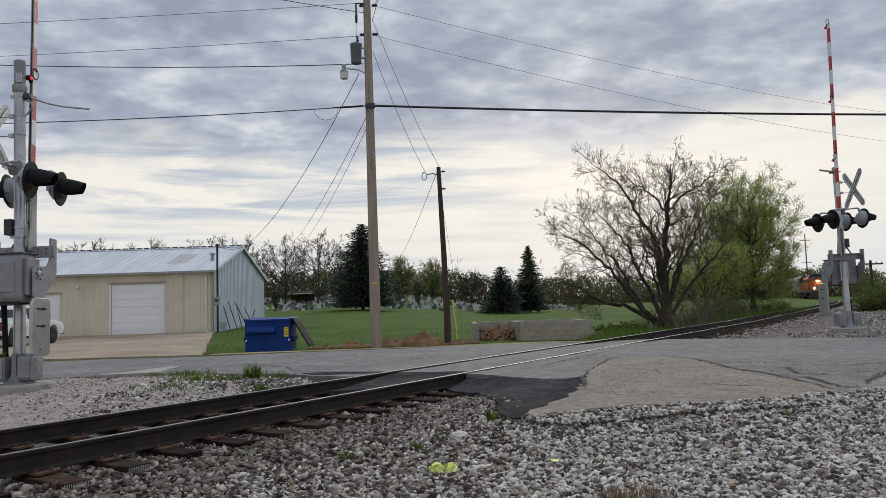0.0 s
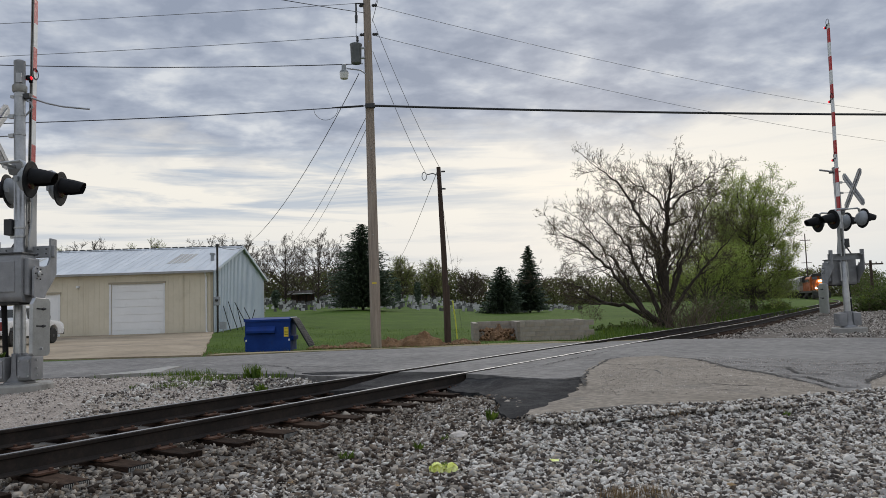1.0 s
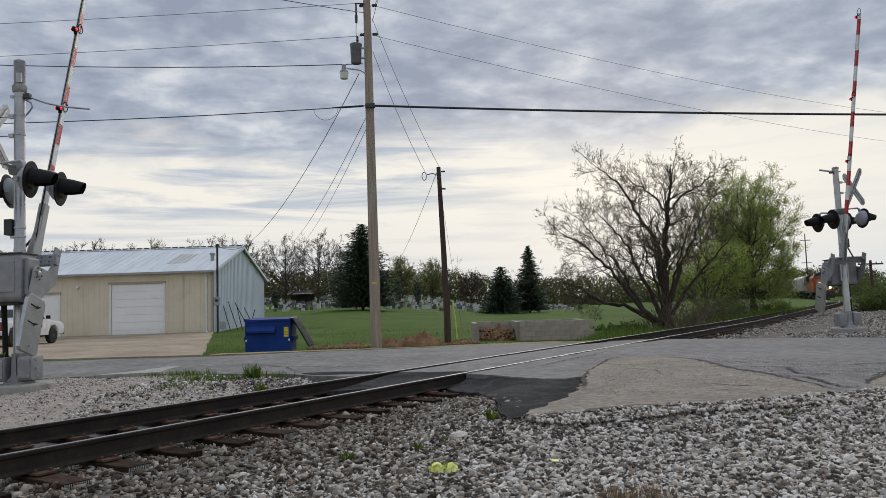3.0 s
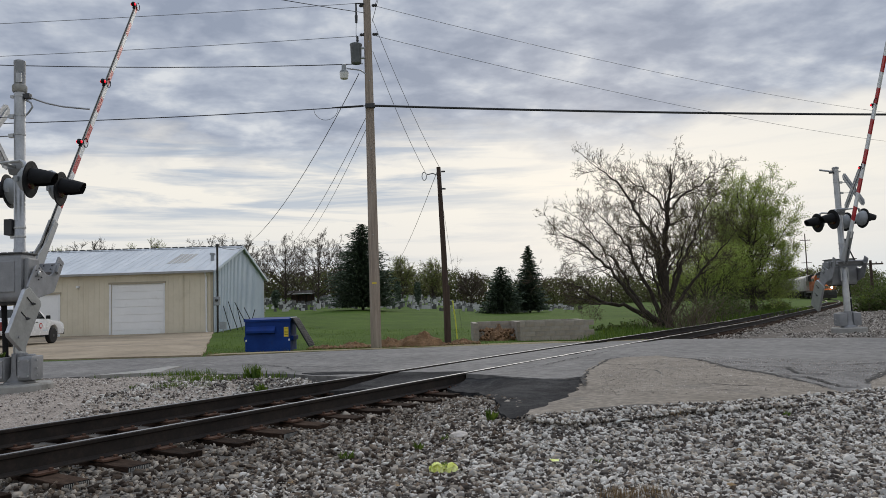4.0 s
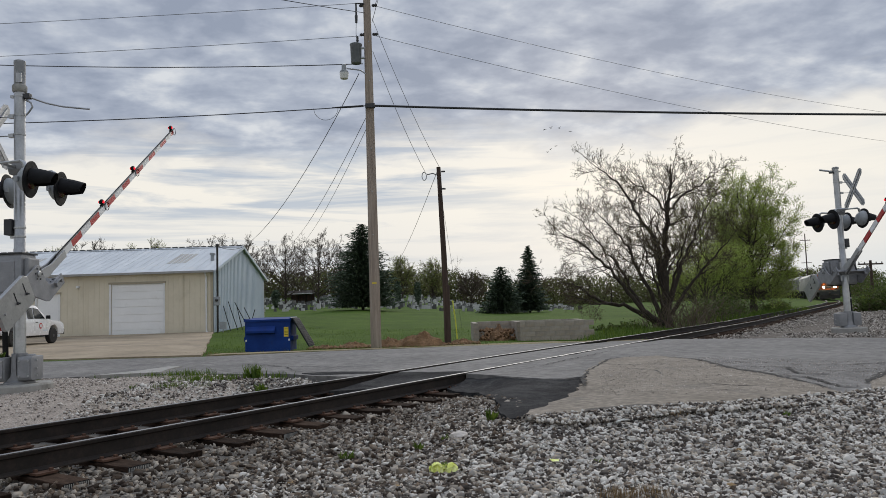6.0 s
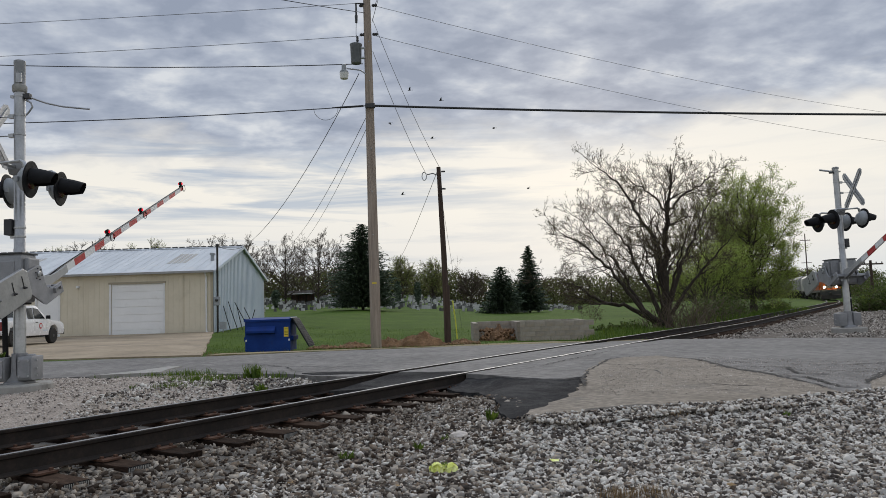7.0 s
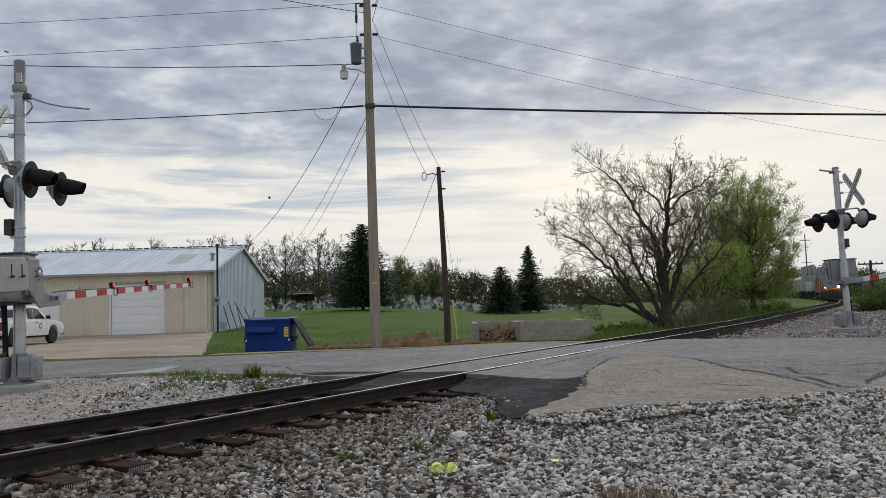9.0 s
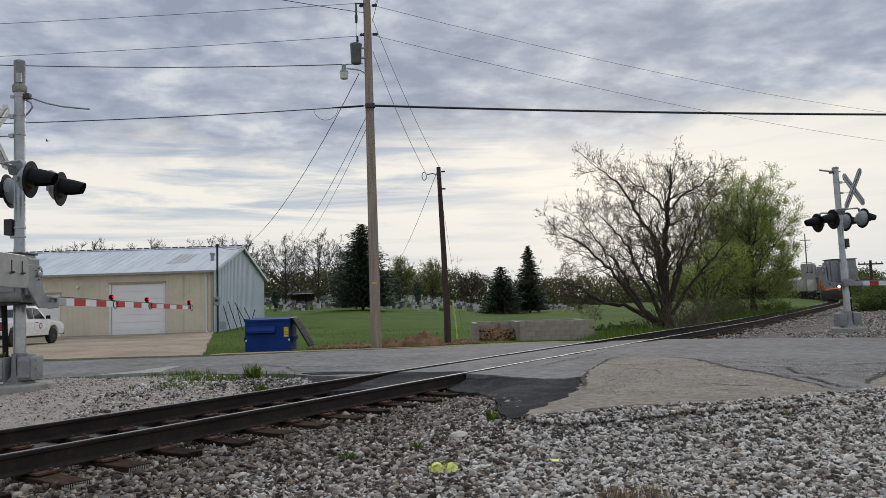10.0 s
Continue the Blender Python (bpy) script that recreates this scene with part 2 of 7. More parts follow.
M_BLOCK = surf("concrete_block", [(0.215, 0.185, 0.15), (0.31, 0.272, 0.225), (0.40, 0.355, 0.30)], 1.2, 0.92, bump=0.6, bump_scale=30, vary=0.16, coords="Object", stain=((0.34, 0.27, 0.18), 2.0, 0.5, 0.6))
M_BARK = surf("bark", [(0.024, 0.018, 0.014), (0.05, 0.039, 0.03), (0.085, 0.068, 0.053)], 3.0, 0.92, bump=0.9, bump_scale=10, stretch=(3, 3, 0.5), bump_dist=0.03)
M_TWIG = surf("twigs", [(0.045, 0.033, 0.024), (0.082, 0.061, 0.044), (0.12, 0.09, 0.062)], 2.0, 0.9)
M_BUD = surf("opening_buds", [(0.07, 0.055, 0.028), (0.115, 0.105, 0.045), (0.15, 0.15, 0.065)], 1.0, 0.8, island=0.7, spec=0.2, through_light=0.3)
M_BUDGREEN = surf("half_open_leaves", [(0.10, 0.10, 0.04), (0.17, 0.175, 0.065), (0.23, 0.24, 0.10)], 1.0, 0.8, island=0.6, spec=0.2, through_light=0.5)
M_LEAF = surf("young_leaves", [(0.145, 0.19, 0.042), (0.235, 0.30, 0.078), (0.33, 0.40, 0.13)], 0.5, 0.65, island=0.5, spec=0.2, through_light=0.6)
M_LEAF_DARK = surf("shrub_leaves", [(0.035, 0.052, 0.014), (0.065, 0.092, 0.025), (0.105, 0.14, 0.04)], 0.5, 0.7, island=0.5, spec=0.2, through_light=0.35)
M_SPROUT = surf("budding_twigs", [(0.10, 0.085, 0.045), (0.15, 0.135, 0.07), (0.20, 0.19, 0.095)], 2.0, 0.9)
M_NEEDLE = surf("spruce_needles", [(0.036, 0.054, 0.035), (0.068, 0.096, 0.06), (0.11, 0.145, 0.088)], 0.8, 0.8, island=0.5)
M_WOODS = surf("far_twigs", [(0.062, 0.060, 0.034), (0.10, 0.106, 0.052), (0.15, 0.165, 0.075)], 0.05, 0.9, island=0.5, spec=0.1, through_light=0.3)
M_GRAVE = surf("gravestone", [(0.09, 0.088, 0.085), (0.23, 0.226, 0.22), (0.52, 0.515, 0.50)], 1.5, 0.7, vary=0.85)
M_GRAVE_FAR = surf("far_gravestone", [(0.08, 0.078, 0.075), (0.22, 0.217, 0.21), (0.50, 0.495, 0.48)], 1.5, 0.7, island=0.9)
M_ORANGE = surf("orange_paint", [(0.26, 0.062, 0.014), (0.38, 0.10, 0.022)], 0.8, 0.6, spec=0.2, stain=((0.11, 0.045, 0.022), 0.9, 0.52, 0.7))
M_LOCODARK = surf("dark_green_paint", [(0.018, 0.02, 0.018), (0.035, 0.037, 0.034)], 1.0, 0.6)
M_UNDER = surf("grimy_underframe", [(0.02, 0.018, 0.016), (0.045, 0.04, 0.035)], 1.5, 0.85)
M_HOPPER = surf("pale_hopper_paint", [(0.32, 0.305, 0.275), (0.41, 0.395, 0.36), (0.48, 0.465, 0.425)], 0.5, 0.6, stain=((0.24, 0.21, 0.18), 0.7, 0.56, 0.6))
M_HOPPER_GREY = surf("grey_hopper_paint", [(0.27, 0.26, 0.245), (0.35, 0.34, 0.32)], 0.5, 0.6, stain=((0.16, 0.14, 0.12), 0.7, 0.56, 0.6))
M_HEADLIGHT = glow("lit_headlight", (1.0, 0.78, 0.48), 45.0)
M_CARPAINT = surf("white_car_paint", [(0.74, 0.74, 0.74), (0.8, 0.8, 0.8)], 0.7, 0.25, spec=0.6)
M_TYRE = surf("tyre_rubber", [(0.014, 0.014, 0.014), (0.028, 0.027, 0.026)], 6.0, 0.85)
M_RIM = surf("steel_rim", [(0.3, 0.3, 0.31), (0.42, 0.42, 0.43)], 6.0, 0.4, metal=0.8)
M_CARGLASS = glassy("car_glass", (0.015, 0.018, 0.02), 0.06)
M_PLASTIC = surf("grey_plastic", [(0.04, 0.04, 0.042), (0.06, 0.06, 0.062)], 4.0, 0.6)
M_TAIL = glassy("tail_lamp_red", (0.2, 0.012, 0.012), 0.15)
M_FLOWER = surf("pale_yellow_petals", [(0.72, 0.76, 0.16), (0.82, 0.86, 0.28), (0.88, 0.90, 0.42)], 14.0, 0.7, island=0.4)
M_BIRD = surf("dark_feathers", [(0.012, 0.012, 0.014), (0.025, 0.025, 0.028)], 20, 0.8)
M_POSTYELLOW = surf("yellow_plastic_post", [(0.58, 0.6, 0.06), (0.68, 0.7, 0.1)], 3, 0.5)
M_LAMPGLASS = surf("frosted_lamp_bowl", [(0.6, 0.6, 0.56), (0.68, 0.68, 0.64)], 6, 0.3)
M_BRUSH = surf("bramble_stems", [(0.085, 0.06, 0.045), (0.15, 0.11, 0.085), (0.2, 0.155, 0.12)], 2.0, 0.9, island=0.4)

# ---- mesh helpers


class Build:
    """Collects vertices, faces and a material slot per face."""

    def __init__(self):
        self.v, self.f, self.s = [], [], []

    def add(self, verts, faces, slot=0):
        o = len(self.v)
        self.v.extend(tuple(p) for p in verts)
        self.f.extend(tuple(i + o for i in f) for f in faces)
        self.s.extend([slot] * len(faces))
        return self

    def box(self, c, size, m=None, slot=0, top=(1, 1)):
        x, y, z = (q / 2 for q in size)
        vs = [Vector((sx * x * (top[0] if sz > 0 else 1), sy * y * (top[1] if sz > 0 else 1), sz * z)) for sz in (-1, 1) for sx, sy in ((-1, -1), (1, -1), (1, 1), (-1, 1))]
        vs = [(m @ q if m else q) + Vector(c) for q in vs]
        return self.add(vs, [(3, 2, 1, 0), (4, 5, 6, 7), (0, 1, 5, 4), (1, 2, 6, 5), (2, 3, 7, 6), (3, 0, 4, 7)], slot)

    def tube(self, pts, radii, n=8, cap=True, slot=0):
        pts = [Vector(p) for p in pts]
        if isinstance(radii, (int, float)):
            radii = [radii] * len(pts)
        vs, side = [], None
        for i, p in enumerate(pts):
            d = (pts[min(i + 1, len(pts) - 1)] - pts[max(i - 1, 0)])
            d = d.normalized() if d.length > 1e-9 else Vector((0, 0, 1))
            if side is None:
                side = d.orthogonal().normalized()
            else:
                side = side - d * side.dot(d)
                side = side.normalized() if side.length > 1e-6 else d.orthogonal().normalized()
            up = d.cross(side)
            for k in range(n):
                a = 2 * math.pi * k / n
                vs.append(p + (side * math.cos(a) + up * math.sin(a)) * radii[i])
        fs = [(i * n + k, i * n + (k + 1) % n, (i + 1) * n + (k + 1) % n, (i + 1) * n + k) for i in range(len(pts) - 1) for k in range(n)]
        if cap:
            fs += [tuple(range(n - 1, -1, -1)), tuple((len(pts) - 1) * n + k for k in range(n))]
        return self.add(vs, fs, slot)

    def lathe(self, base, axis, profile, n=16, slot=0, cap=True):
        """profile: (distance along axis, radius)."""
        a = Vector(axis).normalized()
        return self.tube_at([Vector(base) + a * h for h, _ in profile], a, [r for _, r in profile], n, slot, cap)

    def tube_at(self, pts, a, radii, n, slot, cap):
        side = a.orthogonal().normalized()
        up = a.cross(side)
        vs = [p + (side * math.cos(2 * math.pi * k / n) + up * math.sin(2 * math.pi * k / n)) * r for p, r in zip(pts, radii) for k in range(n)]
        fs = [(i * n + k, i * n + (k + 1) % n, (i + 1) * n + (k + 1) % n, (i + 1) * n + k) for i in range(len(pts) - 1) for k in range(n)]
        if cap:
            fs += [tuple(range(n - 1, -1, -1)), tuple((len(pts) - 1) * n + k for k in range(n))]
        return self.add(vs, fs, slot)

    def prism(self, poly, axis, a, b, slot=0):
        """A polygon in the two other axes, drawn out along an axis (0, 1, 2) from a to b."""
        k = len(poly)

        def at(p, h):
            q = list(p)
            q.insert(axis, h)
            return q
        vs = [at(p, a) for p in poly] + [at(p, b) for p in poly]
        fs = [tuple(range(k - 1, -1, -1)), tuple(range(k, 2 * k))] + [(i, (i + 1) % k, k + (i + 1) % k, k + i) for i in range(k)]
        return self.add(vs, fs, slot)


def part(name, b, material, parent=None, label="", bevel=0.0, smooth=False, at=None, fix=True):
    me = bpy.data.meshes.new(name)
    me.from_pydata(b.v, [], b.f)
    mats = material if isinstance(material, (list, tuple)) else [material]
    for m in mats:
        me.materials.append(m)
    if len(mats) > 1:
        me.polygons.foreach_set("material_index", b.s)
    if fix or bevel:
        bm = bmesh.new()
        bm.from_mesh(me)
        bmesh.ops.recalc_face_normals(bm, faces=bm.faces)
        if bevel:
            es = [e for e in bm.edges if len(e.link_faces) == 2 and e.calc_face_angle(0) > 0.6]
            bmesh.ops.bevel(bm, geom=es, offset=bevel, segments=2, affect="EDGES", profile=0.6, clamp_overlap=True)
        bm.to_mesh(me)
        bm.free()
    if smooth:
        me.polygons.foreach_set("use_smooth", [True] * len(me.polygons))
        me.set_sharp_from_angle(angle=radians(40))
    ob = new(name, me)
    if parent:
        ob.parent = parent
    if at is not None:
        ob.matrix_basis = at
    if label:
        ob["label"] = label
    return ob


def thing(name, m, label, category, group="", kind=""):
    ob = new(name)
    ob.matrix_basis = m
    return tagged(ob, label, category, group, kind)


def inside(px, py, poly):
    c = np.zeros(len(px), bool)
    n = len(poly)
    for i in range(n):
        (x0, y0), (x1, y1) = poly[i], poly[(i + 1) % n]
        if y0 != y1:
            c ^= ((y0 > py) != (y1 > py)) & (px < (x1 - x0) * (py - y0) / (y1 - y0) + x0)
    return c


def rough_edge(poly, step, amount, seed):
    """Breaks a polygon's edges into short, slightly uneven pieces."""
    rnd, out = random.Random(seed), []
    for i, a in enumerate(poly):
        b = poly[(i + 1) % len(poly)]
        n = max(1, int(math.dist(a, b) / step))
        for k in range(n):
            w = amount if 0 < k else 0
            out.append((a[0] + (b[0] - a[0]) * k / n + rnd.uniform(-w, w), a[1] + (b[1] - a[1]) * k / n + rnd.uniform(-w, w)))
    return out


def area(name, poly, step, zfun, material, skirt=0.0, seed=1, label="", category="", kind="structure", parent=None):
    """A sheet over a polygon, with a grid of points inside it and a skirt down its edge."""
    xs, ys = [p[0] for p in poly], [p[1] for p in poly]
    gx, gy = np.meshgrid(np.arange(min(xs), max(xs), step), np.arange(min(ys), max(ys), step))
    gx, gy = gx.ravel(), gy.ravel()
    k = inside(gx, gy, poly)
    pts = [Vector(p) for p in poly] + [Vector((float(a), float(b))) for a, b in zip(gx[k], gy[k])]
    n = len(poly)
    v2, _, faces, *_ = delaunay_2d_cdt(pts, [(i, (i + 1) % n) for i in range(n)], [], 1, 1e-5)
    z = zfun(np.array([p[0] for p in v2]), np.array([p[1] for p in v2]))
    b = Build().add([(p[0], p[1], float(h)) for p, h in zip(v2, z)], [tuple(f) for f in faces])
    if skirt:
        ring = zfun(np.array(xs), np.array(ys))
        b.add([(p[0], p[1], float(h)) for p, h in zip(poly, ring)] + [(p[0], p[1], float(h) - skirt) for p, h in zip(poly, ring)],
              [(i, (i + 1) % n, n + (i + 1) % n, n + i) for i in range(n)])
    ob = part(name, b, material, parent, smooth=True)
    me = ob.data
    if len(me.polygons) and me.polygons[0].normal.z < 0:
        me.flip_normals()
    return tagged(ob, label, category, kind=kind) if category else ob


# ---- the track's line: straight past the crossing, then curving to the west
HEADING, OFFSET, S_CURVE, RADIUS = radians(32.24), 7.284, 82.0, 375.0
TD = np.array([math.sin(HEADING), math.cos(HEADING)])
TN = np.array([-TD[1], TD[0]])


def track_point(s, off=0.0, z=0.0):
    """A point beside the track: s along it, off to its far (west) side, z over the rail heads."""
    turn = max(0.0, (s - S_CURVE) / RADIUS)
    q = TN * OFFSET + TD * min(s, S_CURVE)
    q = q + TD * ((RADIUS - off) * math.sin(turn)) + TN * (RADIUS - (RADIUS - off) * math.cos(turn))
    return Vector((q[0], q[1], z + track_rise(s)))


def track_rise(s):
    return max(0.0, s - 40.0) * 0.0065 if s < 400 else 2.34


def track_turn(s):
    """The track's heading, as a turn about z in degrees from +y."""
    return -math.degrees(HEADING) + math.degrees(max(0.0, (s - S_CURVE) / RADIUS))


def track_coords(x, y):
    """s and off of points near the straight part, as arrays."""
    return x * TD[0] + y * TD[1], x * TN[0] + y * TN[1] - OFFSET


def smooth(a, b, v):
    t = np.clip((v - a) / (b - a), 0, 1)
    return t * t * (3 - 2 * t)


def ground_z(x, y):
    x, y = np.asarray(x, float), np.asarray(y, float)
    s, q = track_coords(x, y)
    # level beside the road; lower strip north of it, yard and field rising
    z = np.full(x.shape, -0.10)
    z = z + smooth(22.5, 27, y) * (-0.20 + 0.34 * smooth(-6, -11, x))
    slope = 0.0085 + 0.0125 * smooth(9, -6, x)
    z = z + np.clip(y - 36, 0, 64) * slope
    z = z + smooth(-8, -14, x) * smooth(46, 56, y) * smooth(75, 58, y) * 0.45
    z = z + np.clip(y - 100, 0, 80) * (0.012 + 0.032 * smooth(14, -8, x))
    z = z + np.clip(y - 180, 0, 400) * 0.004
    # open ground on the track's near side keeps to the track's level
    east = smooth(-1.2, -2.2, q) * smooth(20.0, 22.5, y)
    z = z * (1 - east) + east * (-0.72 + np.clip(s - 40, 0, 300) * 0.0065)
    # foreground dips under the ballast
    fore = np.maximum(smooth(12.5, 8.8, y) * smooth(1.0, -2.0, q), smooth(3.6, 2.2, np.abs(q)) * smooth(14.6, 13.6, y))
    z = z * (1 - fore) + fore * -0.42
    return z


def bed_z(x, y):
    """Top of the ballast round the near track and in the foreground."""
    x, y = np.asarray(x, float), np.asarray(y, float)
    s, q = track_coords(x, y)
    z = np.full(x.shape, -0.30)
    z = z + 0.04 * smooth(2.2, 1.2, np.abs(q))
    z = z + smooth(1.6, 3.1, q) * 0.255
    z = z + smooth(6.6, 8.6, y) * smooth(-1.3, -2.4, q) * smooth(-0.5, 0.9, x) * 0.14 + 0.085 * smooth(1.0, 2.2, x) * smooth(7.0, 8.5, y)
    z = z + 0.11 * smooth(7.8, 9.6, s) * smooth(0.95, 1.5, q) * smooth(2.6, 1.6, q)
    w = smooth(12.3, 13.5, y) * smooth(0.95, 1.6, q)
    z = z * (1 - w) - 0.055 * w
    z = z + 0.025 * np.sin(x * 1.7 + 0.6) * np.sin(y * 1.3 + x * 0.4) * smooth(1.4, 2.4, np.abs(q))
    return z


def build_ground():
    gx = np.concatenate([[-2500, -1500, -900, -600, -400], np.arange(-300, -60, 20), np.arange(-60, 70, 1.5), np.arange(70, 300, 20), [400, 600, 900, 1500, 2500]])
    gy = np.concatenate([[-800, -400, -200, -100, -50, -30], np.arange(-20, 70, 1.5), np.arange(70, 200, 5), np.arange(200, 400, 20), [450, 600, 900, 1500, 2500, 4000]])
    X, Y = np.meshgrid(gx, gy)
    Z = ground_z(X.ravel(), Y.ravel())
    rough = 0.03 * np.sin(X.ravel() * 0.9) * np.sin(Y.ravel() * 0.7) * smooth(24, 34, Y.ravel())
    n, m = len(gx), len(gy)
    b = Build()
    b.v = list(zip(X.ravel().tolist(), Y.ravel().tolist(), (Z + rough).tolist()))
    b.f = [(j * n + i, j * n + i + 1, (j + 1) * n + i + 1, (j + 1) * n + i) for j in range(m - 1) for i in range(n - 1)]
    b.s = [0] * len(b.f)
    tagged(part("ground", b, M_GRASS, smooth=True, fix=False), "spring-green mown grass field rising to a cemetery", "ground", kind="structure")


def road_z(x, y):
    s, q = track_coords(np.asarray(x, float), np.asarray(y, float))
    x, y = np.asarray(x, float), np.asarray(y, float)
    z = np.full(x.shape, -0.014) - 0.05 * smooth(20, 23, y) - 0.045 * smooth(5, 12, np.abs(q)) - 0.06 * smooth(10.5, 8.0, y)
    return z + 0.006 * np.sin(x * 1.1) * np.sin(y * 0.9)


def tp(s, q):
    p = track_point(s, q)
    return (p.x, p.y)


def build_road():
    west = [(-90, 14.7), (-30, 14.7), (-8.0, 14.75), (-6.1, 14.85), (-4.6, 14.3), (-3.1, 13.9), (-2.3, 13.1), tp(9.9, 0.83), tp(14, 0.83), tp(22.4, 0.83),
            (4.0, 23.0), (0.5, 22.7), (-3.3, 22.5), (-6.6, 22.0), (-14, 22.6), (-30, 22.8), (-90, 22.8)]
    tagged(area("road", rough_edge(west, 0.5, 0.03, 3), 0.8, road_z, M_ASPHALT, 0.25), "grey worn asphalt road running to the crossing", "road", kind="structure")
    mid = [tp(10.9, 0.63), tp(11.1, 0.0), tp(11.5, -0.63), tp(23.2, -0.63), tp(22.2, 0.63)]
    area("crossing_surface", rough_edge(mid, 0.5, 0.008, 4), 0.7, lambda x, y: road_z(x, y) - 0.004, M_ASPHALT, 0.22, label="asphalt filling between the two rails of the crossing", category="road")
    east = [tp(10.9, -0.80), (0.45, 12.6), (1.0, 11.98), (1.48, 11.45), (1.82, 11.35), (2.19, 11.68), (2.6, 11.6), (2.9, 10.6), (2.9, 9.2), (3.2, 8.8), (4.2, 8.75), (5.4, 9.0), (7.0, 9.6), (12, 9.8), (40, 9.8), (90, 9.8), (90, 19.0), (30, 19.2), (11.6, 19.35),
            (9.8, 20.7), (8.4, 21.9), tp(23.2, -2.2), tp(23.2, -0.80)]
    area("road_east", rough_edge(east, 0.4, 0.03, 5), 0.7, road_z, M_ASPHALT, 0.2, label="grey worn asphalt apron beside the near rail", category="road")
    def old_z(x, y):
        return road_z(x, y) + 0.008 - 0.07 * smooth(2.7, 1.5, np.asarray(x)) * smooth(12.5, 9.5, np.asarray(y))
    old = [(2.36, 12.4), (2.2, 11.7), (2.0, 10.8), (1.7, 10.0), (1.46, 9.5), (1.08, 8.9), (0.88, 8.5), (1.05, 8.15), (1.4, 7.95), (2.0, 7.9), (2.5, 7.97), (3.1, 8.1), (3.9, 8.35), (4.75, 8.95), (4.8, 9.9), (4.72, 10.9), (4.6, 12.2), (4.72, 13.2), (4.75, 14.2), (4.4, 15.5), (3.7, 15.3), (3.1, 14.6), (2.7, 13.4)]
    area("worn_pavement", rough_edge(old, 0.14, 0.06, 6), 0.3, old_z, M_APRON, 0.1, label="beige patch of worn, cracked aggregate pavement", category="pavement")
    old2 = [(5.1, 9.0), (5.5, 9.6), (5.9, 10.2), (6.45, 10.9), (7.4, 11.2), (9, 10.8), (9.5, 9.2), (7, 8.7)]
    area("worn_pavement", rough_edge(old2, 0.22, 0.05, 7), 0.45, lambda x, y: road_z(x, y) + 0.008, M_APRON, 0.1, label="beige worn aggregate at the road's broken edge", category="pavement")

    def patch_z(x, y):
        x, y = np.asarray(x, float), np.asarray(y, float)
        z = -0.03 - 0.13 * np.clip((12.0 - y) / 3.6, 0, 1) - 0.06 * smooth(0.95, 0.5, x) * smooth(9.4, 10.4, y)
        s, q = track_coords(x, y)
        z = z - 0.10 * smooth(11.0, 10.1, s) * smooth(-2.3, -1.3, q)
        return z + 0.012 * np.sin(x * 5) * np.sin(y * 4) + 0.006 * np.sin(x * 17 + y * 5) * np.sin(y * 13)
    tar = [tp(11.2, -0.83), tp(10.2, -0.84), (0.25, 11.5), (0.48, 11.2), (0.58, 10.44), (0.66, 9.5), (0.62, 8.8), (0.68, 8.42), (0.9, 8.58), (1.14, 8.92), (1.51, 9.53), (1.76, 10.02), (2.06, 10.84), (2.22, 11.8), (1.9, 11.6), (1.5, 11.62), (1.05, 12.15), (0.55, 12.8)]
    area("asphalt_patch", rough_edge(tar, 0.16, 0.03, 8), 0.14, patch_z, M_PATCH, 0.1, label="black fresh asphalt ramp patched against the near rail", category="pavement")
    # ragged black edge of the filling on the far side
    tar2 = [tp(9.5, 0.86), (-1.95, 12.95), (-2.45, 13.4), (-2.7, 13.75), (-2.2, 13.85), (-1.5, 13.6), tp(10.8, 0.86)]
    area("asphalt_patch", rough_edge(tar2, 0.2, 0.04, 9), 0.3, lambda x, y: road_z(x, y) + 0.012 - 0.1 * smooth(13.4, 12.6, np.asarray(y)), M_PATCH, 0.2, label="black broken asphalt edge beside the far rail", category="pavement")
    mid2 = [tp(9.0, 0.64), tp(9.6, -0.2), tp(10.2, -0.64), tp(11.7, -0.64), tp(11.3, 0.0), tp(11.1, 0.64)]
    area("asphalt_patch", rough_edge(mid2, 0.2, 0.03, 19), 0.3, lambda x, y: road_z(x, y) - 0.02 - 0.12 * smooth(10.9, 9.0, track_coords(np.asarray(x), np.asarray(y))[0]), M_PATCH, 0.15,
         label="black crumbling asphalt end between the rails", category="pavement")
    drive = [(-60, 22.9), (-14, 22.7), (-7.4, 22.2), (-8.2, 25.0), (-10.6, 33.0), (-13.2, 41.8), (-60, 41.8)]
    area("driveway", rough_edge(drive, 0.8, 0.04, 10), 1.6, lambda x, y: ground_z(x, y) + 0.05, M_CONCRETE, 0.1, label="tan stained concrete yard before the steel building", category="pavement")
    # concrete kerb strip that shows at the gravel's corner
    kerb = [(-7.05, 14.55), (-6.3, 14.7), (-5.75, 14.75), (-5.9, 15.6), (-5.95, 16.6), (-6.25, 16.6), (-6.45, 15.6)]
    area("kerb_strip", kerb, 0.4, lambda x, y: road_z(x, y) + 0.035, M_FOOT, 0.1, label="pale concrete strip at the corner of the gravel", category="kerb")


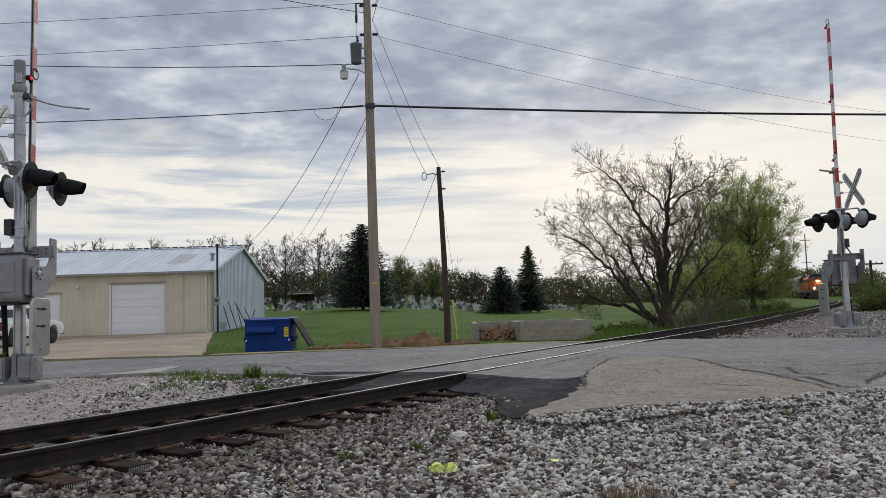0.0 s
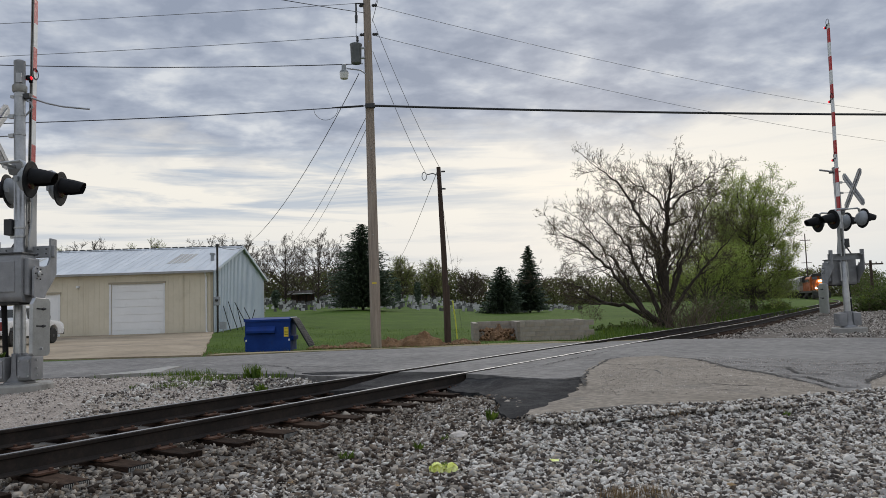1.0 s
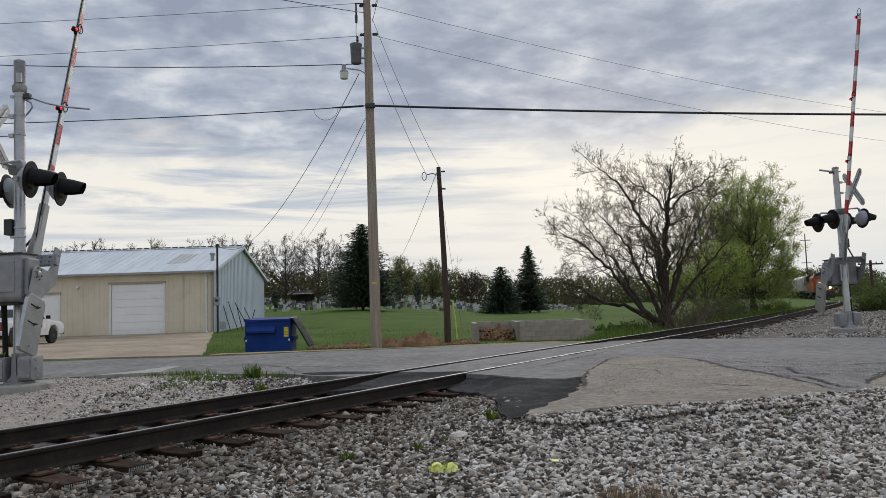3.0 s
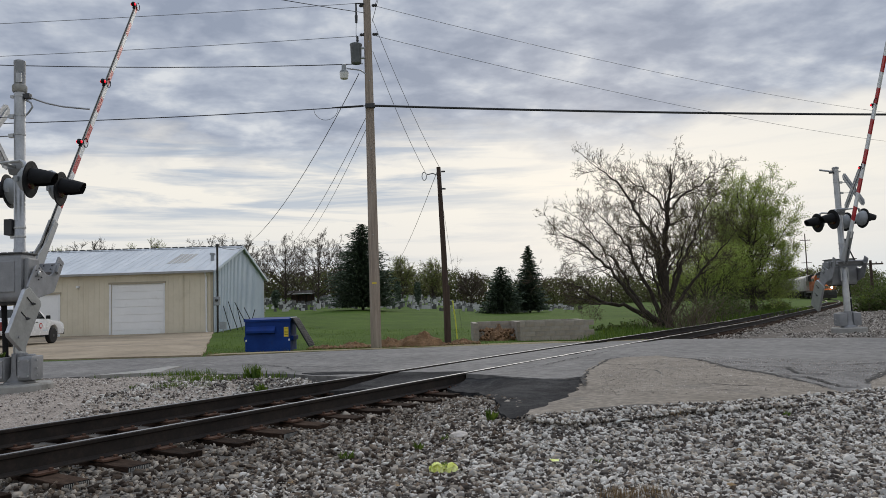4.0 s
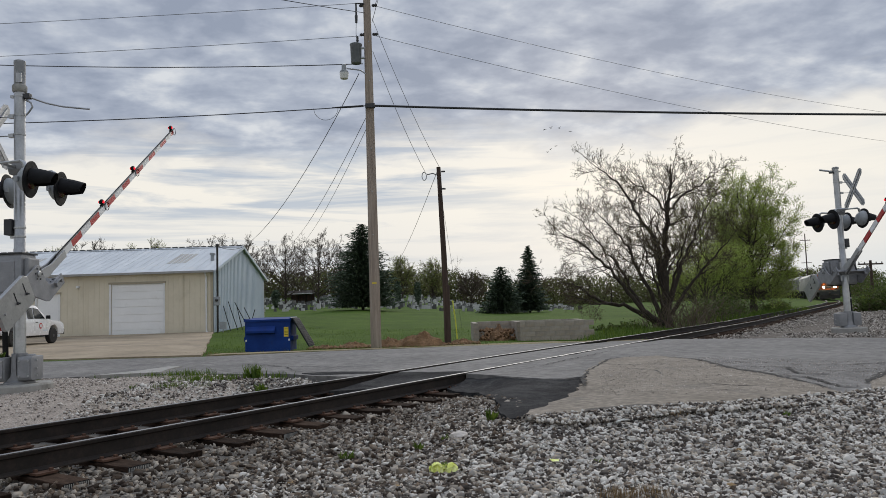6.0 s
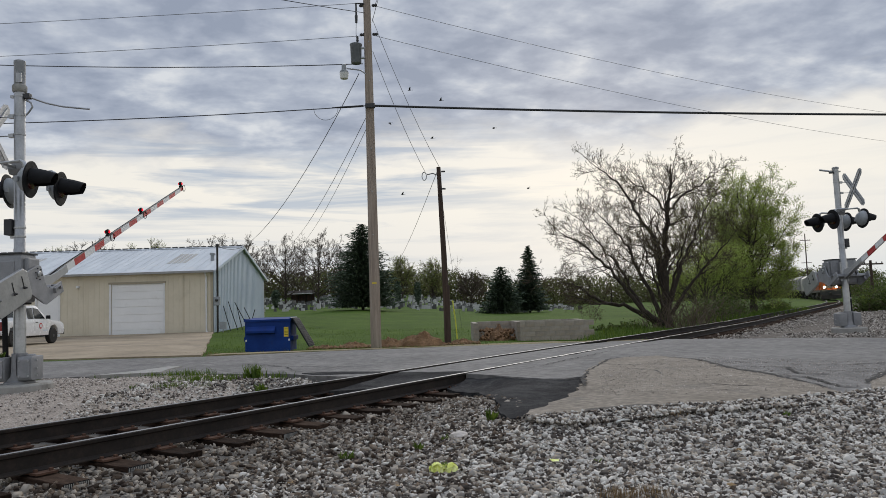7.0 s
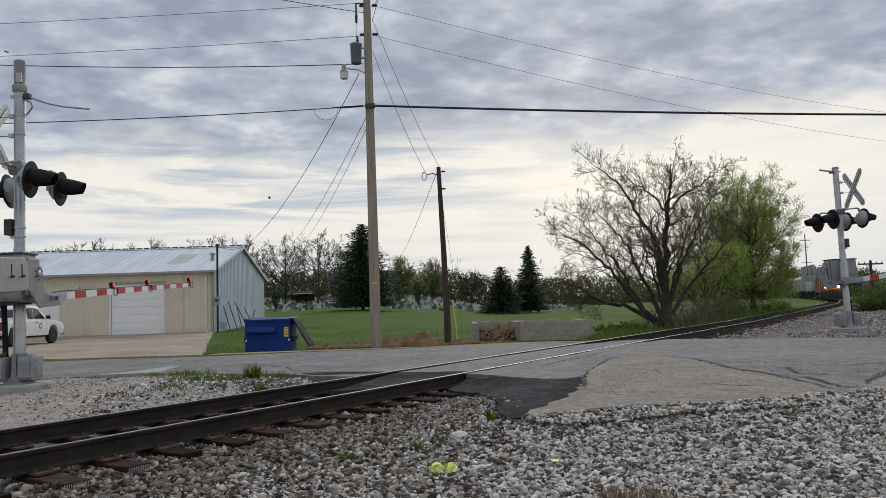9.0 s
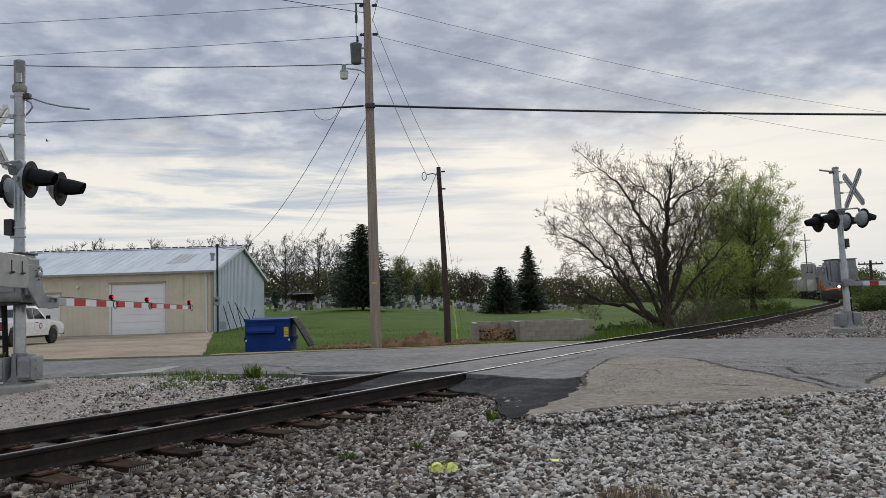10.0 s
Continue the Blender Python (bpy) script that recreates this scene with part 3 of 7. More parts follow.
def crack(points, width, seed):
    rnd = random.Random(seed)
    pts = []
    for a, b in zip(points[:-1], points[1:]):
        n = max(2, int(math.dist(a, b) / 0.09))
        pts += [(a[0] + (b[0] - a[0]) * k / n + rnd.gauss(0, 0.02), a[1] + (b[1] - a[1]) * k / n + rnd.gauss(0, 0.03)) for k in range(n)]
    vs, fs = [], []
    for i, p in enumerate(pts):
        a, b = Vector(pts[max(i - 1, 0)]), Vector(pts[min(i + 1, len(pts) - 1)])
        d = (b - a).normalized()
        w = width * 1.7 * rnd.uniform(0.3, 1.0) * min(1, 3 * min(i, len(pts) - 1 - i) / len(pts) + 0.15)
        for sgn in (-1, 1):
            q = Vector(p) + Vector((-d.y, d.x)) * w * sgn
            vs.append((q.x, q.y, float(road_z(q.x, q.y)) + 0.013))
    fs = [(2 * i, 2 * i + 1, 2 * i + 3, 2 * i + 2) for i in range(len(pts) - 1)]
    return vs, fs


def build_cracks():
    lines = [([(2.36, 12.4), (2.05, 11.2), (1.85, 10.0)], 0.03), ([(2.36, 12.4), (2.8, 13.6), (3.35, 15.0), (4.2, 15.8)], 0.02),
             ([(4.45, 15.4), (4.8, 14.0), (4.63, 12.1), (4.77, 10.8), (4.8, 9.2)], 0.045), ([(4.77, 10.8), (5.1, 10.4), (5.0, 9.5), (5.3, 9.2)], 0.03),
             ([(4.7, 12.6), (5.5, 11.9), (5.2, 11.0), (5.9, 10.3)], 0.03), ([(5.43, 9.6), (5.9, 10.2), (6.49, 10.9), (7.2, 11.3)], 0.05), ([(3.0, 12.8), (3.4, 11.9), (3.3, 11.2)], 0.015),
             ([(2.7, 14.0), (3.2, 13.3), (3.9, 13.1)], 0.013), ([(3.2, 10.2), (3.9, 9.7), (4.4, 9.6)], 0.012), ([(-3.4, 15.6), (-2.4, 15.1), (-1.4, 14.9)], 0.025), ([(-5.0, 17.0), (-3.4, 15.6), (-3.0, 14.4)], 0.02),
             ([(5.6, 12.6), (6.6, 12.1), (7.4, 12.4), (8.6, 12.0)], 0.018), ([(1.2, 12.9), (2.3, 14.7), (4.2, 18.0)], 0.012), ([(-4.4, 19.5), (-3.4, 19.2), (-2.9, 19.3)], 0.03)]
    for i, (pts, w) in enumerate(lines):
        b = Build()
        b.add(*crack(pts, w, 40 + i))
        tagged(part("crack", b, M_CRACK), "dark ragged crack in the road surface", "crack", "cracks in the road", "structure")


def stones(name, count, region, zfun, size, material, seed, label, keep=None, flat=0.7, fine=False, rounded=False):
    """One mesh of many angular stones scattered over a polygon."""
    rs = np.random.RandomState(seed)
    if fine:
        base = np.array([(1, 0, 0), (0, 1, 0), (-1, 0, 0), (0, -1, 0), (0, 0, 1), (0, 0, -1)], float)
        tri = np.array([(0, 1, 4), (1, 2, 4), (2, 3, 4), (3, 0, 4), (1, 0, 5), (2, 1, 5), (3, 2, 5), (0, 3, 5)])
    elif rounded:
        bm = bmesh.new()
        bmesh.ops.create_icosphere(bm, subdivisions=1, radius=1.0)
        base = np.array([v.co[:] for v in bm.verts])
        tri = np.array([[v.index for v in f.verts] for f in bm.faces])
        bm.free()
    else:
        # a blocky chip: a cube's corners, later knocked about
        base = np.array([(x, y, z) for x in (-1, 1) for y in (-1, 1) for z in (-1, 1)], float) * 0.78
        tri = np.array([(0, 1, 3), (0, 3, 2), (4, 6, 7), (4, 7, 5), (0, 4, 5), (0, 5, 1), (2, 3, 7), (2, 7, 6), (0, 2, 6), (0, 6, 4), (1, 5, 7), (1, 7, 3)])
    xs, ys = [p[0] for p in region], [p[1] for p in region]
    px, py = np.empty(0), np.empty(0)
    while len(px) < count:
        x, y = rs.uniform(min(xs), max(xs), count * 2), rs.uniform(min(ys), max(ys), count * 2)
        k = inside(x, y, region)
        if keep is not None:
            k &= keep(x, y, rs)
        px, py = np.concatenate([px, x[k]]), np.concatenate([py, y[k]])
    px, py = px[:count], py[:count]
    r = size * np.clip(rs.lognormal(0, 0.38, count), 0.4, 2.4)
    shape = base[None] * (1 + rs.uniform(-0.34, 0.24, (count, len(base), 1))) * rs.uniform(0.65, 1.25, (count, 1, 3)) * np.array([1.0, 0.85, flat])
    q = rs.normal(size=(count, 4)) * np.array([1.6, 0.45, 0.45, 1.2])
    q /= np.linalg.norm(q, axis=1)[:, None]
    w, a, b, c = q.T
    R = np.stack([np.stack([1 - 2 * (b * b + c * c), 2 * (a * b - c * w), 2 * (a * c + b * w)], -1),
                  np.stack([2 * (a * b + c * w), 1 - 2 * (a * a + c * c), 2 * (b * c - a * w)], -1),
                  np.stack([2 * (a * c - b * w), 2 * (b * c + a * w), 1 - 2 * (a * a + b * b)], -1)], 1)
    P = np.einsum("nij,nvj->nvi", R, shape) * r[:, None, None]
    z = zfun(px, py) + r * 0.25 * rs.uniform(-0.6, 1.2, count)
    P += np.stack([px, py, z], -1)[:, None]
    nv = len(base)
    me = bpy.data.meshes.new(name)
    F = (tri[None] + (np.arange(count) * nv)[:, None, None]).reshape(-1, 3)
    me.vertices.add(count * nv)
    me.vertices.foreach_set("co", P.reshape(-1).astype(np.float32))
    me.loops.add(F.size)
    me.loops.foreach_set("vertex_index", F.reshape(-1).astype(np.int32))
    me.polygons.add(len(F))
    me.polygons.foreach_set("loop_start", np.arange(0, F.size, 3, dtype=np.int32))
    me.update(calc_edges=True)
    me.materials.append(material)
    return tagged(new(name, me), label, "gravel", kind="stuff")


def build_ballast():
    fore = [(-16, -6), (12, -6), (12, 9.6), (7, 9.5), (5.4, 8.95), (4.2, 8.7), (3, 8.6), (2.2, 8.6), (1.6, 8.7), (0.98, 8.66), (0.78, 8.6), (0.76, 9.4), (0.68, 10.4), tp(10.9, -1.2), tp(11.2, 0.0), tp(10.0, 0.9), (-2.3, 13.0), (-3.2, 13.9), (-4.6, 14.4), (-6.1, 14.9),
            (-8, 14.8), (-30, 14.8), (-30, 4), tp(-30, 2)]
    area("ballast_bed", rough_edge(fore, 0.5, 0.02, 11), 0.4, bed_z, M_BED, label="bed of grey crushed stone round the track", category="gravel")
    west = [tp(-14, 1.9), tp(2, 1.7), tp(5, 1.9), tp(7.5, 1.6), (-3.6, 13.4), (-4.7, 14.25), (-6.1, 14.82), (-8, 14.74), (-30, 14.74), (-30, -4)]
    area("gravel_verge", rough_edge(west, 0.3, 0.06, 13), 0.35, lambda x, y: bed_z(x, y) + 0.014, M_GRAVEL, 0.03, label="fine pinkish gravel between the road and the track", category="gravel")
    far = [tp(22.3, 1.9), tp(22.6, 0.8), tp(23.3, -0.8), tp(23.3, -2.2), (8.4, 22.0), (9.8, 20.6), (11.6, 19.2), (30, 19.0), (40, 30), (52, 72), (64, 105), (70, 122), tp(145, -6), tp(140, 2.4), tp(120, 2.4), tp(100, 2.4), tp(82, 2.4), tp(50, 2.4)]

    def far_z(x, y):
        s, q = track_coords(x, y)
        turn = np.clip(s - S_CURVE, 0, None)
        q = q - turn ** 2 / (2 * RADIUS)
        rise = np.clip(s - 40, 0, None) * 0.0065
        return rise - 0.27 - 0.28 * smooth(1.5, 3.4, np.abs(q)) + smooth(34, 24, y) * smooth(-2.4, -4, q) * 0.41 + 0.12 * smooth(-3, -6, q)
    area("ballast_bed", rough_edge(far, 1.0, 0.05, 12), 1.2, far_z, M_FARBED, label="grey gravel along the track beyond the crossing", category="gravel")

    def open_ground(x, y, rs):
        s, q = track_coords(x, y)
        on_tie = (np.abs(q) < 1.36) & (np.abs((s - TIE_START + TIE_GAP / 2) % TIE_GAP - TIE_GAP / 2) < 0.125) & (q < -0.2)
        return ~on_tie

    def away(x, y, rs):
        s, q = track_coords(x, y)
        return open_ground(x, y, rs) & (rs.uniform(0, 1, len(x)) < 0.10 + 0.90 * smooth(-1.8, -5.6, q))
    near = [(-3.2, 4.6), (3.2, 4.5), (4.4, 5.6), (7.6, 9.4), (5.4, 8.85), (4.2, 8.6), (3, 8.2), (2.2, 8.05), (1.4, 8.05), (1.0, 8.35), (0.7, 8.36), (0.55, 8.6), (0.6, 9.5), (0.54, 10.3), tp(9.9, -1.4), tp(8, -1.7), tp(4, -2.2), tp(0.5, -2.4), (-4.6, 5.0)]
    stones("ballast_stones", 15000, near, bed_z, 0.0205, M_STONE, 21, "loose grey and white crushed ballast stones", away, flat=0.5, rounded=True)
    stones("ballast_stones", 36000, near, bed_z, 0.018, M_STONE, 29, "small angular grey and brown ballast chips", away, flat=0.55)
    around = [(-6, -4), (9, -4), (9, 8.5), (4.4, 5.6), (3.2, 4.5), (-3.2, 4.6), (-7, 4.0)]
    stones("ballast_stones", 7000, around, bed_z, 0.04, M_STONE, 34, "grey crushed stone round the viewpoint", flat=0.6, fine=True)
    edge = [(0.85, 8.42), (0.95, 8.0), (1.2, 7.8), (2.2, 7.8), (3, 7.95), (4, 8.2), (5.4, 8.6), (7.4, 9.3), (7.4, 9.8), (5.4, 9.2), (4.4, 8.85), (3, 8.45), (2.2, 8.4), (1.5, 8.5)]
    stones("ballast_stones", 4200, edge, lambda x, y: np.maximum(bed_z(x, y), road_z(x, y) - 0.07 * smooth(2.7, 1.5, x) * smooth(12.5, 9.5, y) + 0.012), 0.016, M_STONE, 27, "loose stones kicked onto the worn pavement")
    litter = [(1.9, 9.2), (4.6, 9.2), (7.5, 10), (7.5, 12.5), (4.6, 15), (2.6, 12.5)]
    stones("road_grit", 6000, litter, lambda x, y: road_z(x, y) + 0.009, 0.0065, M_STONE_PINK, 28, "loose grit on the worn pavement", fine=True)
    along = [tp(0, -5.6), tp(5, -4.6), tp(9.4, -2.7), tp(9.9, -1.6), tp(11.0, -0.9), tp(11.0, 0.2), tp(9.8, 0.7), tp(0.2, 0.7)]
    stones("ballast_stones", 25000, along, bed_z, 0.0205, M_STONE_BROWN, 22, "rust-stained ballast stones between the ties", open_ground, flat=0.6)
    left = [tp(-1, 1.1), tp(9.6, 1.0), (-2.5, 13.2), (-4.7, 14.3), (-6.1, 14.8), (-12, 14.8), (-12, 8)]
    stones("crushed_limestone", 15000, left, lambda x, y: bed_z(x, y) + 0.014, 0.017, M_STONE_PINK, 23, "fine pinkish crushed limestone round the signal foot", flat=0.6, fine=True)
    band = [tp(3.8, 1.1), tp(9.6, 1.0), (-2.7, 13.3), (-4.4, 14.0), (-5.3, 13.4)]
    stones("ballast_stones", 4200, band, lambda x, y: bed_z(x, y) + 0.012, 0.018, M_STONE, 24, "bluish grey ballast stones beside the far rail")
    beyond = [tp(23.6, -1.4), (9.2, 21.6), (11.8, 19.6), (15.2, 20.4), (21, 32), tp(45, -4.5), tp(45, -1.4)]
    stones("ballast_stones", 17000, beyond, far_z, 0.03, M_STONE_TAN, 25, "pale grey gravel round the far signal mast", fine=True)
    outer = [(21, 32), (15.2, 20.4), (22, 22), (36, 50), tp(78, -3), tp(78, -1.4), tp(45, -1.4), tp(45, -4.5)]
    stones("ballast_stones", 11000, outer, far_z, 0.05, M_STONE_TAN, 33, "brown and grey gravel spreading beyond the signal", fine=True)
    shoulder = [tp(23.4, 1.4), tp(23.4, -1.6), tp(60, -1.8), tp(60, 1.4)]
    stones("ballast_stones", 5000, shoulder, far_z, 0.045, M_STONE_BROWN, 26, "dark rusty ballast along the far rails", flat=0.6)


TIE_START, TIE_GAP = 3.577, 0.614
RAIL_PROFILE = [(-0.076, -0.186), (0.076, -0.186), (0.076, -0.176), (0.012, -0.155), (0.009, -0.05), (0.034, -0.036), (0.037, -0.008), (0.026, 0.0),
                (-0.026, 0.0), (-0.037, -0.008), (-0.034, -0.036), (-0.009, -0.05), (-0.012, -0.155), (-0.076, -0.176)]


def build_track():
    track = thing("railway_track", Matrix(), "single railway track with dark rusty rails on wooden ties", "railway track", kind="structure")
    ss = np.concatenate([np.arange(-26, 82, 2.0), np.arange(82, 330, 4.0)])
    k = len(RAIL_PROFILE)
    for off in (-0.755, 0.755):
        b = Build()
        for s in ss:
            b.v += [tuple(track_point(s, off + dx, dz)) for dx, dz in RAIL_PROFILE]
        for i in range(len(ss) - 1):
            for j in range(k):
                b.f.append((i * k + j, i * k + (j + 1) % k, (i + 1) * k + (j + 1) % k, (i + 1) * k + j))
                b.s.append(1 if j == 7 else 0)
        part("rail", b, [M_RAIL, M_RAILTOP], track, "dark rusty steel rail with a bright worn head")
    # wooden ties by the crossing one by one, each with its plates and spikes
    tie = Build().box((0, 0, -0.295), (2.70, 0.235, 0.18))
    plate = Build().box((0, 0, -0.195), (0.36, 0.19, 0.018))
    for dx, dy in ((-0.10, 0.06), (0.10, -0.06), (-0.14, -0.06), (0.13, 0.06)):
        plate.box((dx, dy, -0.176), (0.028, 0.028, 0.03))
    tie_me = plate_me = end_me = None
    rnd = random.Random(5)
    for i in range(-22, 13):
        s = TIE_START + TIE_GAP * i
        if s > 10.9:
            continue
        p = track_point(s, rnd.uniform(-0.05, 0.05))
        m = Matrix.Translation(p) @ pose(0, 0, rnd.uniform(-0.012, 0.0), 0, 0, -math.degrees(HEADING) + rnd.uniform(-1.2, 1.2))
        if tie_me is None:
            t_ob = part("tie", tie, M_TIE, track, "dark creosoted wooden tie", bevel=0.008, at=m)
            tie_me = t_ob.data
        else:
            t_ob = new("tie", tie_me)
            t_ob.parent, t_ob.matrix_basis = track, m
        for off in (-0.755, 0.755):
            mm = Matrix.Translation(track_point(s, off)) @ pose(0, 0, 0, 0, 0, -math.degrees(HEADING))
            if plate_me is None:
                plate_me = part("tie_plate", plate, M_PLATE, track, "rusty tie plate with spikes", at=mm).data
            else:
                ob = new("tie_plate", plate_me)
                ob.parent, ob.matrix_basis = track, mm
        if i in (0, 1, -3, 4):
            e = Build()
            for j in range(12):
                e.box((1.352, -0.1 + j * 0.0182, -0.29), (0.006, 0.008, 0.15))
            part("end_plate", Build().box((1.3495, 0, -0.29), (0.004, 0.22, 0.165)), M_BLACK, t_ob, "dark plate nailed on the tie's end")
            part("end_ribs", e, M_FOOT, t_ob, "pale ribs of the end plate")
    b = Build()
    for s in np.arange(23.6, 130, TIE_GAP):
        m = Matrix.Translation(track_point(s)) @ pose(0, 0, 0, 0, 0, track_turn(s))
        b.box((0, 0, 0), (2.6, 0.235, 0.18))
        for j in range(8):
            b.v[-1 - j] = tuple(m @ (Vector(b.v[-1 - j]) + Vector((0, 0, -0.295))))
    tagged(part("ties", b, M_TIE, track), kind="stuff")


build_ground()
build_road()
build_cracks()
build_track()
build_ballast()

# ---- crossing signals
PIVOT = (0.0, -0.30, 1.90)


def crossing_signal(m, label, topped, reach):
    """Local: +y is the way the gate arm points when it lies level, z up from the gravel."""
    PX, PY, PZ = PIVOT
    sig = thing("crossing_signal", m, label, "crossing signal", "railway crossing signals")
    b = Build().lathe((0, 0, 0.25), (0, 0, 1), [(0, 0.096), (2.1, 0.096), (2.12, 0.088), (4.83, 0.088)], 24)
    part("mast", b, M_GALV, sig, smooth=True)
    for z in (1.0, 2.55, 2.70, 4.31, 4.645, 4.98):
        part("clamp", Build().lathe((0, 0, z), (0, 0, 1), [(0, 0.097), (0.03, 0.097)], 20).box((-0.12, 0, z + 0.015), (0.06, 0.05, 0.045)), M_GALV, sig)
    if topped:
        part("bell_collar", Build().lathe((0, 0, 5.06), (0, 0, 1), [(0, 0.10), (0.02, 0.115), (0.11, 0.118), (0.135, 0.10)], 20), M_FOOT, sig, "brownish cast collar", smooth=True)
        part("bell", Build().lathe((0, 0, 5.19), (0, 0, 1), [(0, 0.09), (0.36, 0.09), (0.38, 0.094), (0.425, 0.092), (0.445, 0.06)], 20), M_ALU, sig, "grey weathered bell housing", smooth=True)
        part("bell_window", Build().box((0.035, -0.082, 5.30), (0.09, 0.03, 0.16)), M_SIGNBACK, sig)
    else:
        part("cap", Build().lathe((0, 0, 5.07), (0, 0, 1), [(0, 0.10), (0.06, 0.10), (0.08, 0.05)], 16), M_ALU, sig, smooth=True)
    # conduits near the top
    part("conduit_box", Build().box((0.14, 0, 4.99), (0.1, 0.1, 0.09)), M_PLASTIC, sig, bevel=0.01)
    if topped:
        part("conduit", Build().tube([(0.16, 0, 4.98), (0.26, 0.03, 4.94), (0.42, 0.08, 4.88), (0.66, 0.15, 4.83), (1.0, 0.24, 4.80), (1.08, 0.26, 4.795)], 0.017, 8), M_GALV, sig, smooth=True)
        part("conduit", Build().tube([(0.1, 0, 4.93), (0.19, 0, 4.88), (0.22, 0, 4.80), (0.17, 0, 4.73), (0.11, 0, 4.66)], 0.016, 8), M_GALV, sig, smooth=True)
    else:
        part("conduit", Build().tube([(0.02, 0, 4.98), (0.3, 0.06, 5.02), (0.55, 0.1, 5.05)], 0.03, 8), M_GALV, sig, smooth=True)
    # crossbuck: two blades on brackets, facing away from the track
    buck = new("crossbuck")
    buck.parent, buck.matrix_basis = sig, pose(-0.50, 0, 4.42)
    buck["label"] = "white crossbuck sign on steel brackets"
    for k, a in enumerate((47, -47)):
        w, h = 0.76, 0.115
        poly = [(-w, -h * 0.4), (-w + 0.09, -h), (w - 0.09, -h), (w, -h * 0.4), (w, h * 0.4), (w - 0.09, h), (-w + 0.09, h), (-w, h * 0.4)]
        ob = part("blade", Build().prism(poly, 0, -0.005 - k * 0.014, 0.005 - k * 0.014), M_SIGNBACK, buck, "aluminium sign blade", at=pose(0, 0, 0, a, 0, 0))
        part("face", Build().prism([(p[0] * 0.98, p[1] * 0.95) for p in poly], 0, -0.009, -0.0062), M_WHITE, ob, "white reflective face", at=pose(-k * 0.014, 0, 0))
        part("rib", Build().box((0.014, 0, 0), (0.018, 1.4, 0.034)), M_GALV, ob)
    for z in (4.31, 4.645):
        part("bracket", Build().tube([(-0.09, 0, z), (-0.48, 0, z)], 0.010, 6).box((-0.13, 0, z), (0.09, 0.08, 0.06)), M_GALV, sig)
    # light bar with four hooded lamps, two a side
    part("light_bar", Build().tube([(0, -0.46, 3.74), (0, 0.46, 3.74)], 0.028, 10), M_GALV, sig, smooth=True)
    part("bar_clamp", Build().prism([(-0.15, 3.70), (-0.10, 3.62), (0.10, 3.62), (0.15, 3.70), (0.17, 3.82), (-0.17, 3.82)], 0, -0.125, 0.125), M_ALU, sig, "grey cast bar clamp", bevel=0.018)
    for sx in (1, -1):
        for y in (-0.47, 0.47):
            c = Vector((sx * 0.48, y, 3.44))
            ax = Vector((sx, 0.12 * sx, -0.10)).normalized()
            up = (Vector((0, 0, 1)) - ax * ax.z).normalized()
            side = ax.cross(up).normalized()
            lamp = new("flashing_light")
            lamp.parent, lamp.matrix_basis = sig, pose(*c)
            lamp["label"] = "black hooded red flashing light"
            o = Vector((0, 0, 0))
            part("housing", Build().lathe(o - ax * 0.20, ax, [(0, 0.07), (0.012, 0.13), (0.06, 0.19), (0.12, 0.225), (0.17, 0.235)], 24), M_GREYTANK, lamp, "pale grey cast lamp housing", smooth=True)
            part("background", Build().lathe(o - ax * 0.03, ax, [(0, 0.30), (0.012, 0.305), (0.02, 0.29)], 32), M_BLACK, lamp, "black round background plate")
            part("lens", Build().lathe(o - ax * 0.01, ax, [(0, 0.155), (0.02, 0.15), (0.035, 0.10), (0.042, 0.03)], 20), M_LENS, lamp, "dark red lens", smooth=True)
            # the hood tapers forwards and is cut away below
            hood, n = Build(), 20
            for i in range(n + 1):
                a = radians(-38 + 256 * i / n)
                l = 0.38 * (0.90 + 0.10 * max(-0.6, math.sin(a)))
                for r, q in ((0.178, 0.0), (0.155, l * 0.5), (0.115, l), (0.108, l), (0.148, l * 0.5), (0.170, 0.0)):
                    hood.v.append(tuple(o + side * math.cos(a) * r + up * (math.sin(a) * r + 0.02) + ax * q))
            for i in range(n):
                for j in range(6):
                    hood.f.append((i * 6 + j, i * 6 + (j + 1) % 6, (i + 1) * 6 + (j + 1) % 6, (i + 1) * 6 + j))
                    hood.s.append(0)
            part("hood", hood, M_BLACK, lamp, smooth=True)
            part("hinge", Build().box((-0.12 * sx, -0.24, -0.02), (0.05, 0.05, 0.09)), M_GREYTANK, lamp, bevel=0.01)
            part("hanger", Build().tube([o - ax * 0.10 + Vector((0, 0, 0.19)), o - ax * 0.13 + Vector((0, 0, 0.27)), o - ax * 0.18 + Vector((0, 0, 0.30)), Vector((-c.x, 0, 0.30))], [0.04, 0.036, 0.026, 0.022], 8), M_GALV, lamp, smooth=True)
    part("relay_box", Build().box((-0.15, -0.02, 2.73), (0.13, 0.16, 0.27)), M_PLASTIC, sig, "dark flat cable box", bevel=0.01)
    # gate mechanism in its cast case before the mast
    case = [(-0.54, 1.52), (-0.47, 1.44), (-0.15, 1.44), (-0.10, 1.52), (-0.10, 2.22), (-0.52, 2.24), (-0.55, 2.16)]
    part("mechanism_case", Build().prism(case, 0, -0.46, 0.34), M_ALU, sig, "grey cast gate mechanism case", bevel=0.03, smooth=True)
    part("case_lid", Build().prism([(-0.56, 2.225), (-0.08, 2.225), (-0.08, 2.25), (-0.56, 2.25)], 0, -0.48, 0.36), M_PLASTIC, sig, "dark lid edge", bevel=0.006)
    part("case_door", Build().box((-0.06, -0.548, 1.86), (0.60, 0.024, 0.50)), M_ALU, sig, "cast inspection door", bevel=0.012)
